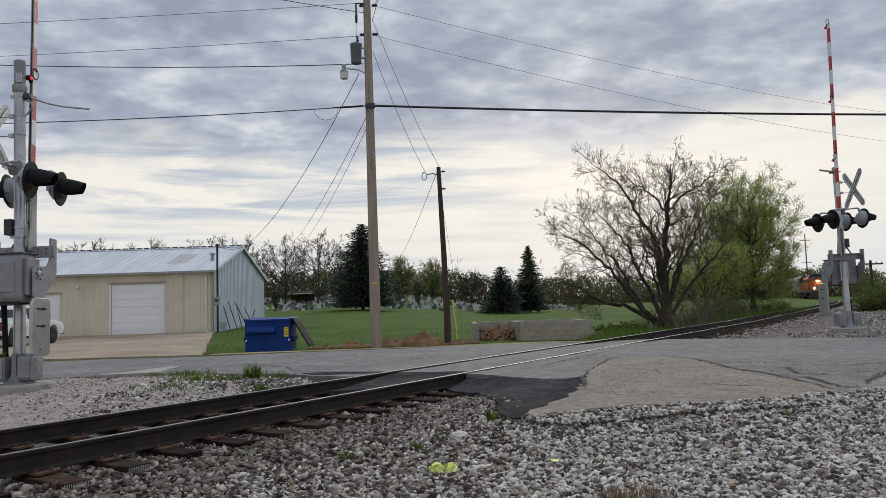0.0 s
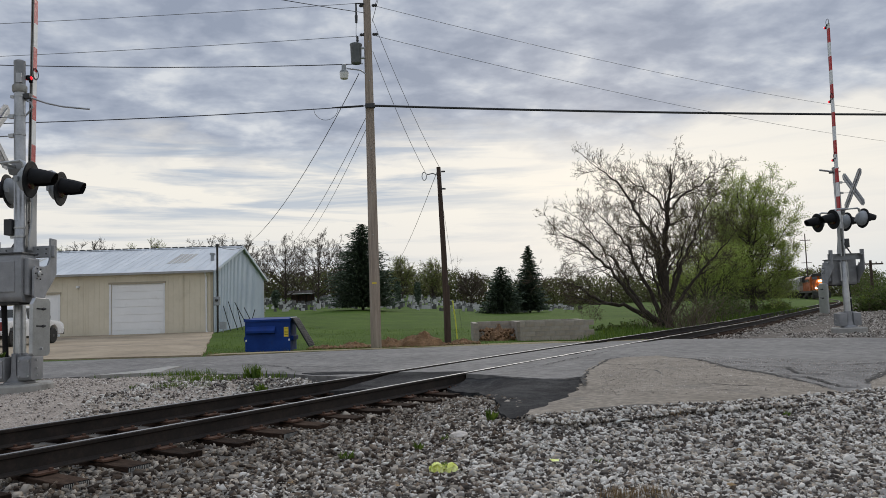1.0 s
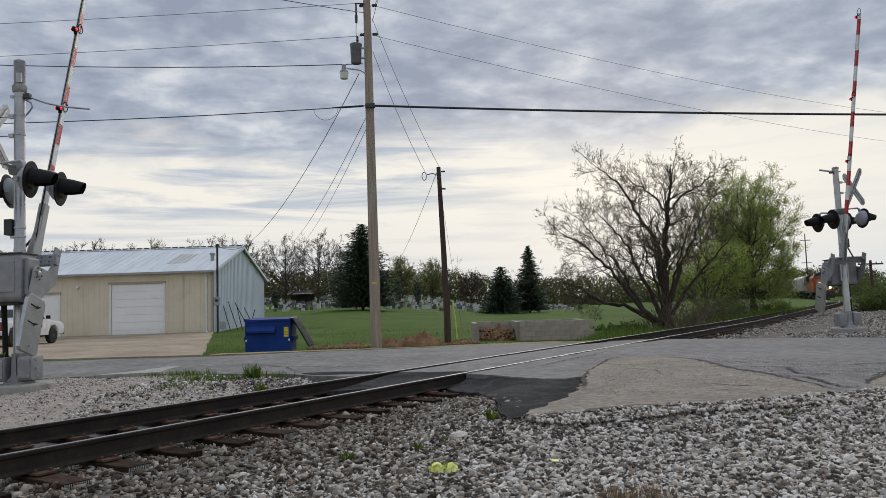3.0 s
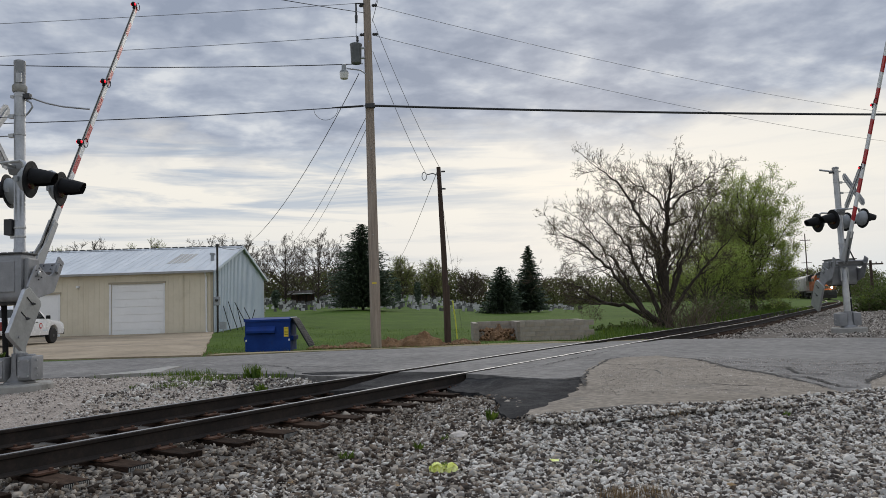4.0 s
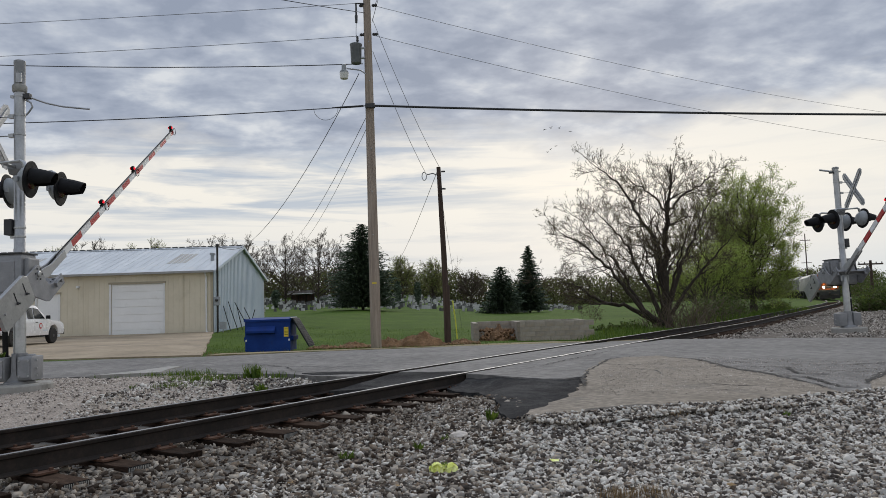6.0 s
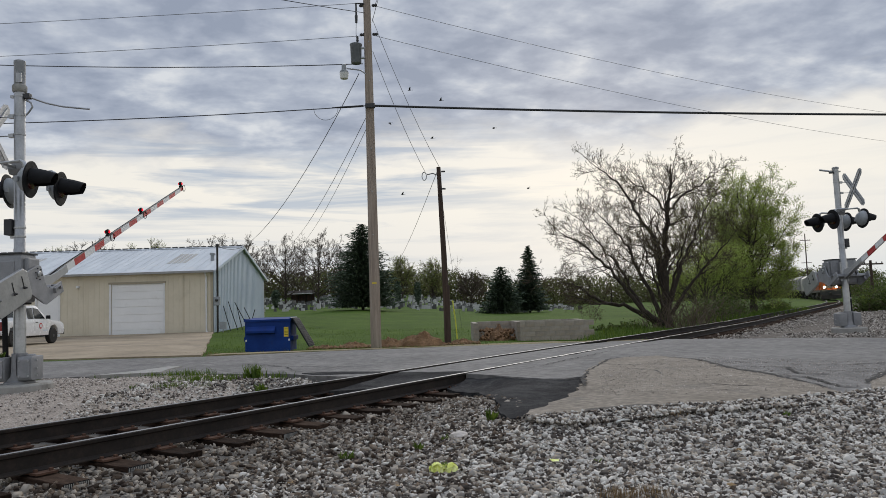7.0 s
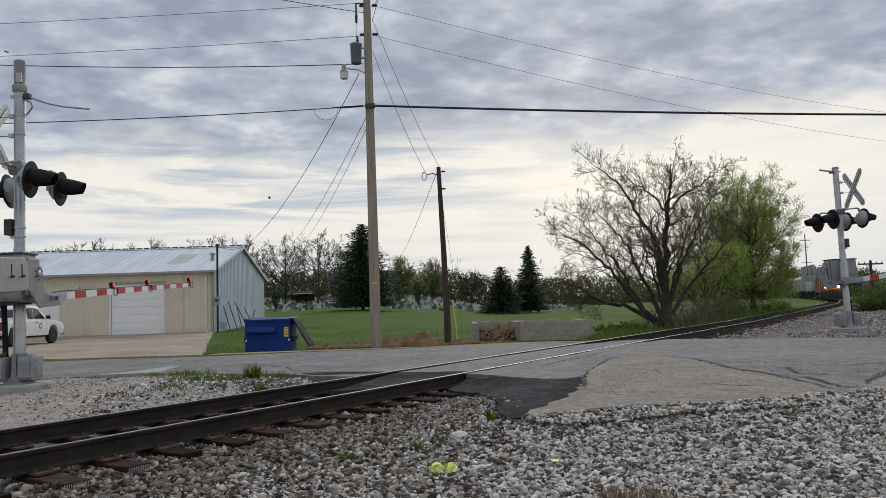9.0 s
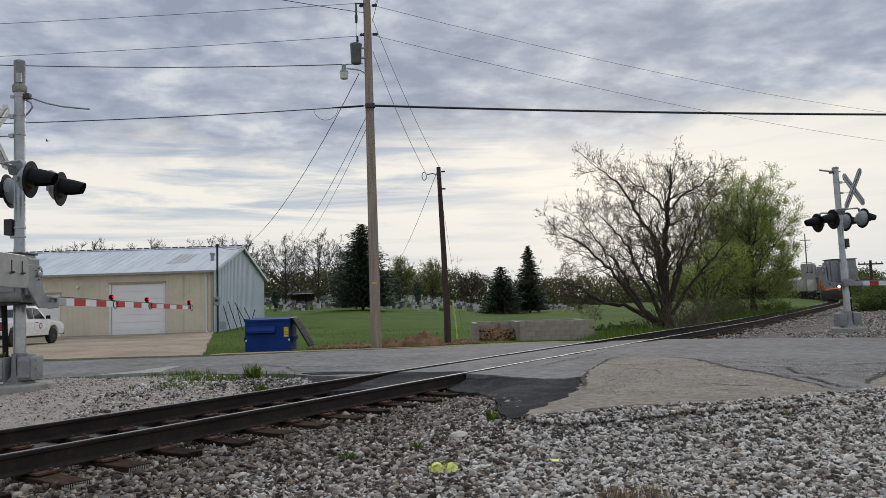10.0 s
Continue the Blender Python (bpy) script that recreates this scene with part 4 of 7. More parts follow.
    part("door_latch", Build().lathe((-0.15, -0.56, 1.86), (0, -1, 0), [(0, 0.035), (0.03, 0.03), (0.034, 0.012)], 10), M_PLASTIC, sig)
    part("end_cover", Build().prism([(-0.48, 1.55), (-0.14, 1.55), (-0.14, 2.16), (-0.48, 2.16)], 0, 0.34, 0.42), M_ALU, sig, bevel=0.025)
    part("case_sill", Build().box((-0.05, -0.32, 1.425), (0.66, 0.36, 0.03)), M_UNDER, sig, "dark plate along the case's underside")
    part("mount", Build().box((0, -0.05, 1.84), (0.26, 0.16, 0.60)), M_GALV, sig, bevel=0.01)
    part("pivot_shaft", Build().tube([(PX - 0.52, PY, PZ), (PX + 0.50, PY, PZ)], 0.05, 14), M_GALV, sig, smooth=True)
    part("cable_pipe", Build().tube([(-0.17, -0.10, 0.4), (-0.175, -0.12, 1.0), (-0.17, -0.16, 1.46)], 0.045, 12), M_BLACK, sig, "black cable hose", smooth=True)
    # split cast base with its junction boxes on a concrete foot
    part("foundation", Build().lathe((0, 0, -0.07), (0, 0, 1), [(0, 0.50), (0.15, 0.50), (0.18, 0.48)], 28), M_FOOT, sig, "stained concrete foundation")
    part("base_flange", Build().lathe((0, 0, 0.11), (0, 0, 1), [(0, 0.24), (0.03, 0.24), (0.07, 0.15), (0.2, 0.125), (0.5, 0.12)], 20), M_ALU, sig, smooth=True)
    for y in (-0.16, -0.10):
        part("base_rib", Build().prism([(-0.17, 0.12), (0.15, 0.12), (0.05, 0.24), (0.03, 0.60), (-0.03, 0.60), (-0.05, 0.24)], 1, y - 0.014, y + 0.014), M_ALU, sig, "curved cast rib", bevel=0.006)
    for sx in (-0.23, 0.21):
        part("junction_box", Build().prism([(-0.24, 0.20), (-0.20, 0.16), (0.12, 0.16), (0.14, 0.56), (-0.20, 0.56), (-0.24, 0.52)], 0, sx - 0.12, sx + 0.12), M_ALU, sig, "grey cast junction box", bevel=0.028, smooth=True)
        part("box_lid", Build().box((sx, -0.248, 0.36), (0.19, 0.025, 0.30)), M_ALU, sig, bevel=0.01)
        part("box_neck", Build().lathe((sx, -0.05, 0.55), (0, 0, 1), [(0, 0.085), (0.03, 0.085), (0.04, 0.07)], 14), M_ALU, sig)
    for sx in (-0.30, -0.15, 0.14, 0.29):
        for z in (0.24, 0.49):
            part("bolt", Build().lathe((sx, -0.262, z), (0, -1, 0), [(0, 0.016), (0.014, 0.016)], 6), M_SIGNBACK, sig)
    for z in (0.24, 0.36, 0.49):
        part("bolt", Build().lathe((0.33, -0.10, z), (1, 0, 0), [(0, 0.018), (0.016, 0.018)], 6), M_SIGNBACK, sig)
    # gate arm with its supports and weights, built lying level and turned about its pivot
    arm = new("gate_arm")
    arm.parent, arm.matrix_basis = sig, pose(*PIVOT, 88)
    arm["label"] = "red and white striped gate arm with lamps"
    outline = [(-0.42, -0.20), (-0.40, 0.10), (-0.36, 0.14), (0.06, 0.135), (0.12, 0.09), (0.14, -0.20), (0.17, -0.29), (0.27, -0.35), (0.64, -0.36), (0.64, -0.55), (0.05, -0.56), (-0.02, -0.52), (-0.30, -0.25)]
    for x in (0.47, -0.50):
        part("support_arm", Build().prism(outline, 0, x - 0.016, x + 0.016), M_ALU, arm, "curved cast support arm", bevel=0.006)
        part("arm_flange", Build().box((x - 0.04 if x > 0 else x + 0.04, 0.485, -0.46), (0.10, 0.03, 0.20)), M_ALU, arm)
        part("hub", Build().lathe((x + 0.016 if x > 0 else x - 0.016, 0, 0), (1 if x > 0 else -1, 0, 0), [(0, 0.05), (0.02, 0.05), (0.03, 0.03)], 12), M_GALV, arm)
        for k in range(6):
            a = math.pi * k / 3 + 0.5
            part("bolt", Build().lathe((x + 0.016, 0.095 * math.cos(a), 0.095 * math.sin(a)), (1, 0, 0), [(0, 0.013), (0.014, 0.013)], 6), M_PLASTIC, arm)
    part("counterweight", Build().prism([(-1.30, -0.26), (-1.34, -0.20), (-1.34, 0.20), (-1.30, 0.26), (-0.50, 0.26), (-0.40, 0.18), (-0.40, -0.20), (-0.46, -0.26)], 0, 0.49, 0.55), M_GALV, arm, "grey slotted counterweight plate", bevel=0.008)
    for y in (-0.86, -0.58):
        part("slot", Build().box((0.5515, y, 0.06), (0.004, 0.022, 0.20)), M_BLACK, arm)
        part("slot_bolt", Build().lathe((0.55, y, -0.03), (1, 0, 0), [(0, 0.024), (0.02, 0.024), (0.022, 0.014), (0.05, 0.014)], 8), M_PLASTIC, arm)
    part("weight_bolt", Build().lathe((0.55, -1.22, 0.0), (1, 0, 0), [(0, 0.02), (0.02, 0.02)], 8), M_SIGNBACK, arm)
    # channel across the two supports
    part("cross_channel", Build().box((0.0, 0.42, -0.385), (1.06, 0.19, 0.016)).box((0.0, 0.33, -0.42), (1.06, 0.014, 0.08)).box((0.0, 0.51, -0.42), (1.06, 0.014, 0.08)), M_ALU, arm, "pale steel channel", bevel=0.003)
    for x in (-0.40, -0.28, 0.26, 0.40):
        for y in (0.38, 0.46):
            part("bolt", Build().lathe((x, y, -0.377), (0, 0, 1), [(0, 0.013), (0.012, 0.013)], 6), M_PLASTIC, arm)
    part("arm_bracket", Build().prism([(0.44, -0.50), (0.44, -0.28), (0.60, -0.26), (0.98, -0.34), (1.5, -0.34), (1.5, -0.48), (0.98, -0.48)], 0, 0.05, 0.075).prism([(0.44, -0.50), (0.44, -0.28), (0.60, -0.26), (0.98, -0.34), (1.5, -0.34), (1.5, -0.48), (0.98, -0.48)], 0, 0.145, 0.17), M_SIGNBACK, arm, "grey break-away bracket", bevel=0.004)
    part("brace", Build().tube([(-0.2, 0.5, -0.40), (0.08, 0.95, -0.40)], 0.022, 6), M_PLASTIC, arm)
    y, red, mid = 1.30, False, -0.408
    while y < reach - 0.03:
        l = min(0.56 if y < 1.4 else 0.44, reach - y)
        h = 0.145 - 0.05 * (y / 8)
        part("stripe", Build().box((0.11, y + l / 2, mid), (0.046, l, h)), M_RED if red else M_WHITE, arm, "red arm section" if red else "white arm section")
        part("arm_edge", Build().box((0.11, y + l / 2, mid + h / 2 + 0.005), (0.05, l, 0.01)), M_FOOT, arm, "bare weathered edge")
        y, red = y + l, not red
    for r in (3.45, 5.30, reach - 0.1):
        lm = new("arm_light")
        lm.parent, lm.matrix_basis = arm, pose(0.11, r, mid + 0.06)
        part("lamp_base", Build().box((0, 0, 0.015), (0.06, 0.12, 0.04)), M_BLACK, lm, bevel=0.008)
        part("lamp_housing", Build().lathe((0, 0.035, 0.085), (0, 1, 0), [(-0.07, 0.03), (-0.06, 0.05), (0.0, 0.05), (0.01, 0.03)], 14), M_BLACK, lm, smooth=True)
        for sx in (-1, 1):
            part("lens", Build().lathe((sx * 0.03, 0, 0.085), (sx, 0, 0), [(0, 0.034), (0.018, 0.031), (0.03, 0.015)], 14), M_REDGLOW, lm, "lit red lens", smooth=True)
        part("cable_loop", Build().tube([(0.03, 0.13 + 0.10 * math.cos(q * 0.6), -0.07 + 0.085 * math.sin(q * 0.6)) for q in range(11)], 0.008, 5), M_BLACK, lm)
    part("arm_cable", Build().tube([(0.10, 0.5, -0.38), (0.12, 1.4, -0.32), (0.11, 3.2, -0.335), (0.11, 5, -0.34), (0.11, reach - 0.2, -0.35)], 0.009, 5), M_BLACK, arm)
    return sig, arm


sig_left, arm_left = crossing_signal(pose(-7.12, 12.3, -0.02, 0, -0.9, 0), "grey steel crossing signal with gate and bell standing in gravel", True, 8.25)
sig_right, arm_right = crossing_signal(pose(12.5, 22.8, 0.03, 0, 0.6, 180), "grey steel crossing signal with gate leaning beside the road", False, 7.75)

# ---- steel building


def building():
    X0, X1, Y0, Y1, Z0, ZE, ZR = -36.0, -13.3, 42.0, 54.0, -0.05, 3.68, 5.5
    bld = thing("steel_building", pose(0, 0, 0), "tan metal-sided building with a pale metal roof", "building")
    doors = [(-19.13, -16.14, 3.08), (-23.4, -22.15, 2.62)]
    segs, x = [], X1
    for a, b_, h in sorted(doors, reverse=True):
        segs.append((b_, x, Z0))
        segs.append((a, b_, h))
        x = a
    segs.append((X0, x, Z0))
    for a, c, z in segs:
        part("front_wall", Build().box(((a + c) / 2, Y0 + 0.06, (z + ZE) / 2), (c - a, 0.12, ZE - z)), M_SIDING, bld, "tan ribbed steel siding")
        q = math.ceil(a / 0.305) * 0.305
        while q < c:
            part("siding_rib", Build().box((q, Y0 - 0.006, (z + ZE) / 2), (0.04, 0.012, ZE - z - 0.02), top=(0.8, 1)), M_SIDING, bld)
            q += 0.305
    gable = [(Y0, Z0 - 0.3), (Y1, Z0 - 0.3), (Y1, ZE), ((Y0 + Y1) / 2, ZR), (Y0, ZE)]
    b = Build().prism(gable, 0, X1 - 0.12, X1)
    q = Y0 + 0.15
    while q < Y1:
        top = ZE + (ZR - ZE) * (1 - abs(q - 48) / 6)
        part("siding_rib", Build().box((X1 + 0.012, q, (Z0 + top) / 2 - 0.05), (0.024, 0.05, top - Z0 - 0.12), top=(1, 0.8)), M_SIDING_GREY, bld)
        q += 0.305
    part("gable_wall", b, M_SIDING_GREY, bld, "pale blue-grey ribbed steel siding")
    part("gable_wall", Build().prism(gable, 0, X0, X0 + 0.12), M_SIDING_GREY, bld)
    part("back_wall", Build().box(((X0 + X1) / 2, Y1 - 0.06, 1.8), (X1 - X0, 0.12, 3.7)), M_SIDING, bld)
    for sgn, ya in ((1, Y0 - 0.25), (-1, Y1 + 0.25)):
        ze = ZE - 0.25 * (ZR - ZE) / 6
        b = Build()
        prof = [(ya, ze + 0.03), (48, ZR + 0.05), (48, ZR + 0.11), (ya, ze + 0.09)]
        b.prism(prof, 0, X0 - 0.2, X1 + 0.18)
        x = X0
        while x < X1 + 0.15:
            part("roof_rib", Build().prism([(ya, ze + 0.092), (48, ZR + 0.112), (48, ZR + 0.125), (ya, ze + 0.105)], 0, x - 0.025, x + 0.025), M_ROOF, bld)
            x += 0.46
        part("roof", b, M_ROOF, bld, "pale grey ribbed metal roof with worn streaks")
    part("ridge_cap", Build().prism([(47.8, ZR + 0.08), (48, ZR + 0.17), (48.2, ZR + 0.08)], 0, X0 - 0.2, X1 + 0.2), M_ROOF, bld)
    b = Build()
    x = X0
    while x < X1:
        b.box((x, 48, ZR + 0.19), (0.34, 0.12, 0.05))
        x += 0.47
    part("ridge_vents", b, M_PLASTIC, bld, "dark closure strips along the ridge")
    for s_ in (1, -1):
        pr = [(48 - s_ * 6.3, ZE - 0.16), (48, ZR - 0.05), (48, ZR + 0.12), (48 - s_ * 6.3, ZE + 0.02)]
        part("rake_trim", Build().prism(pr, 0, X1 + 0.16, X1 + 0.2), M_SIDING_GREY, bld, "pale steel rake trim")
    part("gutter", Build().prism([(Y0 - 0.36, ZE - 0.08), (Y0 - 0.24, ZE - 0.08), (Y0 - 0.24, ZE + 0.04), (Y0 - 0.38, ZE + 0.04)], 0, X0, X1 + 0.15), M_SIGNBACK, bld, "grey eaves gutter")
    part("downspout", Build().tube([(X1 - 0.35, Y0 - 0.3, ZE - 0.1), (X1 - 0.35, Y0 - 0.08, ZE - 0.35), (X1 - 0.35, Y0 - 0.06, 0.25), (X1 - 0.15, Y0 - 0.22, 0.08)], 0.05, 6), M_WHITE, bld, "white downspout")
    part("corner_trim", Build().box((X1 - 0.04, Y0 - 0.025, 1.8), (0.14, 0.05, 3.7)), M_TRIM, bld)
    for a, c, h in doors:
        dr = new("overhead_door" if c - a > 2 else "entrance_door")
        dr.parent, dr.matrix_basis = bld, pose((a + c) / 2, Y0 + 0.02, 0)
        dr["label"] = "white closed sectional overhead door" if c - a > 2 else "white closed steel entrance door"
        w, n = c - a, 7 if c - a > 2 else 1
        for i in range(n):
            z0 = Z0 + 0.05 + (h - Z0 - 0.05) * i / n
            part("panel", Build().box((0, 0.03, z0 + (h - Z0) / n / 2 - 0.008), (w - 0.02, 0.045, (h - Z0 - 0.05) / n - 0.034)).box((0, 0.047, z0 + (h - Z0) / n / 2), (w - 0.02, 0.02, (h - Z0) / n)), M_DOOR, dr, bevel=0.006)
        for sx in (-1, 1):
            part("jamb", Build().box((sx * (w / 2 + 0.05), -0.045, h / 2), (0.10, 0.05, h - Z0)), M_WHITE, dr, "white door jamb")
        part("head_trim", Build().box((0, -0.045, h + 0.06), (w + 0.3, 0.06, 0.12)), M_TRIM, dr, "tan head trim")
    for x in (-15.0, -20.6, -26.8):
        part("wall_seam", Build().box((x, Y0 - 0.016, 1.8), (0.03, 0.012, 3.6)), M_SIDING, bld)
    for x in (-21.0, -23.8):
        part("wall_lamp", Build().box((x, Y0 - 0.1, 3.0), (0.16, 0.2, 0.14)), M_WHITE, bld, "small wall lamp", bevel=0.02)
    # service mast with meter by the corner, roof vent pipe
    sm = new("service_mast")
    sm.parent, sm.matrix_basis = bld, pose(X1 + 0.28, Y0 - 0.02, 0)
    sm["label"] = "grey electric service mast with meter"
    part("conduit", Build().tube([(0, 0, 0.1), (0, 0, 5.0), (0.0, -0.02, 5.12), (0.07, -0.02, 5.16)], 0.06, 10), M_UNDER, sm, smooth=True)
    part("weatherhead", Build().lathe((0, 0, 5.08), (0, 0, 1), [(0, 0.06), (0.08, 0.10), (0.15, 0.08), (0.18, 0.02)], 12), M_PLASTIC, sm, smooth=True)
    part("meter_box", Build().box((0.0, -0.07, 1.95), (0.34, 0.16, 0.5)), M_GREYTANK, sm, bevel=0.02)
    part("meter", Build().lathe((0, -0.14, 2.0), (0, -1, 0), [(0, 0.09), (0.08, 0.085), (0.1, 0.05)], 14), M_CARGLASS, sm, smooth=True)
    part("gas_meter", Build().box((0.25, -0.1, 0.55), (0.35, 0.22, 0.4)).tube([(0.25, -0.1, 0.0), (0.25, -0.1, 0.5)], 0.03, 8), M_GREYTANK, bld, "grey gas meter", bevel=0.02, at=pose(X1 + 0.3, Y0 + 0.2, 0))
    part("roof_vent", Build().lathe((0, 0, 0), (0, 0, 1), [(-0.2, 0.11), (0.38, 0.11), (0.4, 0.16), (0.5, 0.16), (0.54, 0.03)], 12), M_GREYTANK, bld, "grey roof vent pipe", smooth=True, at=pose(-14.0, 44.2, 4.4))
    for x, w in ((-16.6, 1.2), (-26.2, 1.3)):
        b = Build()
        for k in range(4):
            y0 = 43.8
            b.prism([(y0, 4.30), (46.2, 5.03), (46.2, 5.075), (y0, 4.345)], 0, x + k * 0.3, x + k * 0.3 + 0.2)
        part("skylight_strip", b, M_HOPPER, bld, "faded fibreglass roof strip")


building()


def leaning_pole(x, y, dx, h):
    z = float(ground_z(x, y))
    ob = part("leaning_pole", Build().tube([(0, 0, 0), (dx * 0.6, 0.03, h * 0.6), (dx, 0.1, h)], 0.026, 6), M_LID, at=pose(x, y, z - 0.02))
    tagged(ob, "dark steel bar leaning near the building wall", "bar", "bars by the wall")


for q in ((-12.75, 43.6, -0.45, 1.5), (-12.55, 44.4, -0.6, 1.75), (-12.35, 44.7, -0.35, 1.4), (-12.2, 45.6, -0.9, 1.7), (-12.05, 45.2, 0.3, 1.2), (-11.9, 45.9, -0.7, 1.35)):
    leaning_pole(*q)

# ---- utility poles and wires


def wire(name, a, b, r, sag, material, label, n=16):
    a, b = Vector(a), Vector(b)
    pts = [a + (b - a) * (i / n) - Vector((0, 0, sag * 4 * (i / n) * (1 - i / n))) for i in range(n + 1)]
    tagged(part(name, Build().tube(pts, r, 6), material, smooth=True), label, "wire", "overhead wires")


def utility_pole():
    up = thing("utility_pole", pose(-2.37, 25.0, -0.3), "tall weathered wooden utility pole with transformer and lamp", "utility pole")
    part("pole", Build().tube([(0, 0, -0.3), (-0.01, 0, 3), (-0.03, 0, 8), (-0.05, 0, 12.9)], [0.185, 0.175, 0.15, 0.125], 16), M_POLE, up, smooth=True)
    tr = new("transformer")
    tr.parent, tr.matrix_basis = up, pose(-0.46, -0.05, 10.05)
    tr["label"] = "grey cylindrical pole transformer"
    part("tank", Build().lathe((0, 0, 0), (0, 0, 1), [(0, 0.165), (0.02, 0.18), (0.62, 0.20), (0.64, 0.215), (0.69, 0.215), (0.73, 0.12)], 20), M_TANK, tr, smooth=True)
    part("bushing", Build().lathe((0.06, 0, 0.78), (0, 0, 1), [(0, 0.035), (0.05, 0.05), (0.1, 0.035), (0.15, 0.05), (0.2, 0.02)], 10), M_PLASTIC, tr, smooth=True)
    part("mounting", Build().box((0.25, 0, 0.2), (0.2, 0.08, 0.06)).box((0.25, 0, 0.55), (0.2, 0.08, 0.06)), M_GALV, tr)
    ln = new("yard_light")
    ln.parent, ln.matrix_basis = up, pose(-0.86, -0.3, 9.52)
    ln["label"] = "yard light on a curved bracket"
    part("bracket", Build().tube([(0.84, 0.25, -0.1), (0.78, 0.24, 0.1), (0.55, 0.16, 0.26), (0.1, 0, 0.28)], 0.025, 8), M_GALV, ln, smooth=True)
    part("head", Build().lathe((0, 0, 0.12), (0, 0, 1), [(0, 0.15), (0.06, 0.15), (0.10, 0.09), (0.28, 0.08), (0.32, 0.03)], 14), M_GREYTANK, ln, smooth=True)
    part("bowl", Build().lathe((0, 0, 0.12), (0, 0, -1), [(0, 0.16), (0.1, 0.15), (0.2, 0.13), (0.22, 0.06)], 16), M_LAMPGLASS, ln, "frosted refractor bowl", smooth=True)
    for z, s_ in ((12.15, 1), (12.15, -1), (11.1, 1), (11.1, -1)):
        part("insulator", Build().lathe((0.12 * s_, 0, z), (s_, 0, 0), [(0, 0.03), (0.06, 0.06), (0.1, 0.04), (0.14, 0.06), (0.2, 0.03)], 10), M_PLASTIC, up, smooth=True)
    part("cutout", Build().tube([(-0.15, -0.05, 12.2), (-0.42, -0.1, 12.2), (-0.42, -0.1, 11.75)], 0.035, 8).lathe((-0.42, -0.1, 11.5), (0, 0, 1), [(0, 0.04), (0.25, 0.055), (0.3, 0.03)], 8), M_PLASTIC, up, "dark fuse cutout", smooth=True)
    part("fuse_wire", Build().tube([(-0.42, -0.1, 11.7), (-0.44, -0.1, 11.1), (-0.38, -0.08, 10.7)], 0.01, 5), M_WIRE, up)
    part("jumper", Build().tube([(0.2, 0, 12.1), (0.42, -0.1, 12.5), (0.3, -0.1, 12.1), (0.12, -0.05, 11.5)], 0.01, 5), M_WIRE, up)
    part("cable_clamp", Build().box((0, -0.15, 8.5), (0.34, 0.14, 0.16)), M_PLASTIC, up, bevel=0.02)
    part("pole_tag", Build().box((0, -0.18, 2.35), (0.16, 0.01, 0.05)), M_YELLOW, up, "small yellow tag")
    for z in (4.0, 5.5, 7.0, 9.4, 10.8):
        part("bolt", Build().lathe((0.0, -0.17 + 0.0045 * z, z), (0, -1, 0), [(0, 0.02), (0.03, 0.02)], 6), M_GALV, up)
    return up


utility_pole()


def brown_pole():
    p = thing("wooden_pole", pose(0.08, 29.0, -0.32), "slim dark brown wooden pole with a wire bracket", "utility pole")
    part("pole", Build().tube([(0, 0, -0.3), (-0.05, 0, 3.5), (-0.16, 0, 7.1)], [0.125, 0.115, 0.085], 12), M_POLE_DARK, p, smooth=True)
    part("sleeve", Build().lathe((-0.0, 0, 0), (0, 0, 1), [(-0.2, 0.14), (2.35, 0.135), (2.36, 0.12)], 12), M_POLE_DARK, p, "brown sleeve round the pole's foot", smooth=True)
    part("bracket", Build().tube([(-0.15, 0, 6.75), (-0.4, -0.03, 6.85), (-0.62, -0.05, 6.8)], 0.02, 6), M_PLASTIC, p)
    part("loop", Build().tube([(-0.74 + 0.09 * math.cos(a), -0.05, 6.74 + 0.17 * math.sin(a)) for a in [i * 0.63 for i in range(11)]], 0.018, 5), M_GREYTANK, p)
    for z in (6.2, 6.9):
        part("bolt", Build().box((0.02, -0.1, z), (0.16, 0.05, 0.06)), M_PLASTIC, p)


brown_pole()
PT = (-2.42, 25.0)
wire("communication_cable", (-30, 25, 8.45), (-2.4, 24.82, 8.2), 0.016, 0.32, M_WIRE, "thick black communication cable on the pole")
wire("communication_cable", (-2.4, 24.82, 8.2), (40, 25, 6.95), 0.038, 0.35, M_WIRE, "thick black communication cable across the crossing")
tagged(part("splice_case", Build().tube([(-3.7, 24.83, 8.165), (-3.4, 24.83, 8.17), (-3.0, 24.83, 8.18), (-2.6, 24.82, 8.195)], [0.017, 0.034, 0.038, 0.038], 8), M_WIRE, smooth=True), "black splice wrapped round the communication cable", "cable splice")
tagged(part("cable_loop", Build().tube([(-3.9 + 0.42 * math.cos(math.pi * k / 14), 24.8, 8.15 - 0.42 * math.sin(math.pi * k / 14)) for k in range(15)], 0.008, 5), M_WIRE, smooth=True), "slack black wire loop hanging from the cable", "wire", "overhead wires")
wire("power_wire", (-2.6, 25, 11.95), (-30, 24.2, 11.2), 0.009, 0.15, M_WIRE_PALE, "thin bare power wire on the wooden pole")
wire("power_wire", (-2.6, 25, 10.76), (-30, 24.2, 10.13), 0.009, 0.18, M_WIRE_PALE, "thin bare power wire on the wooden pole")
wire("power_wire", (-2.6, 25, 9.75), (-30, 24.2, 11.3), 0.015, 0.48, M_WIRE, "dark twisted power wire on the wooden pole")
wire("power_wire", (-2.5, 24.9, 11.55), (-8.1, 19.5, 10.6), 0.012, 0.05, M_WIRE, "thin dark power wire on the wooden pole")
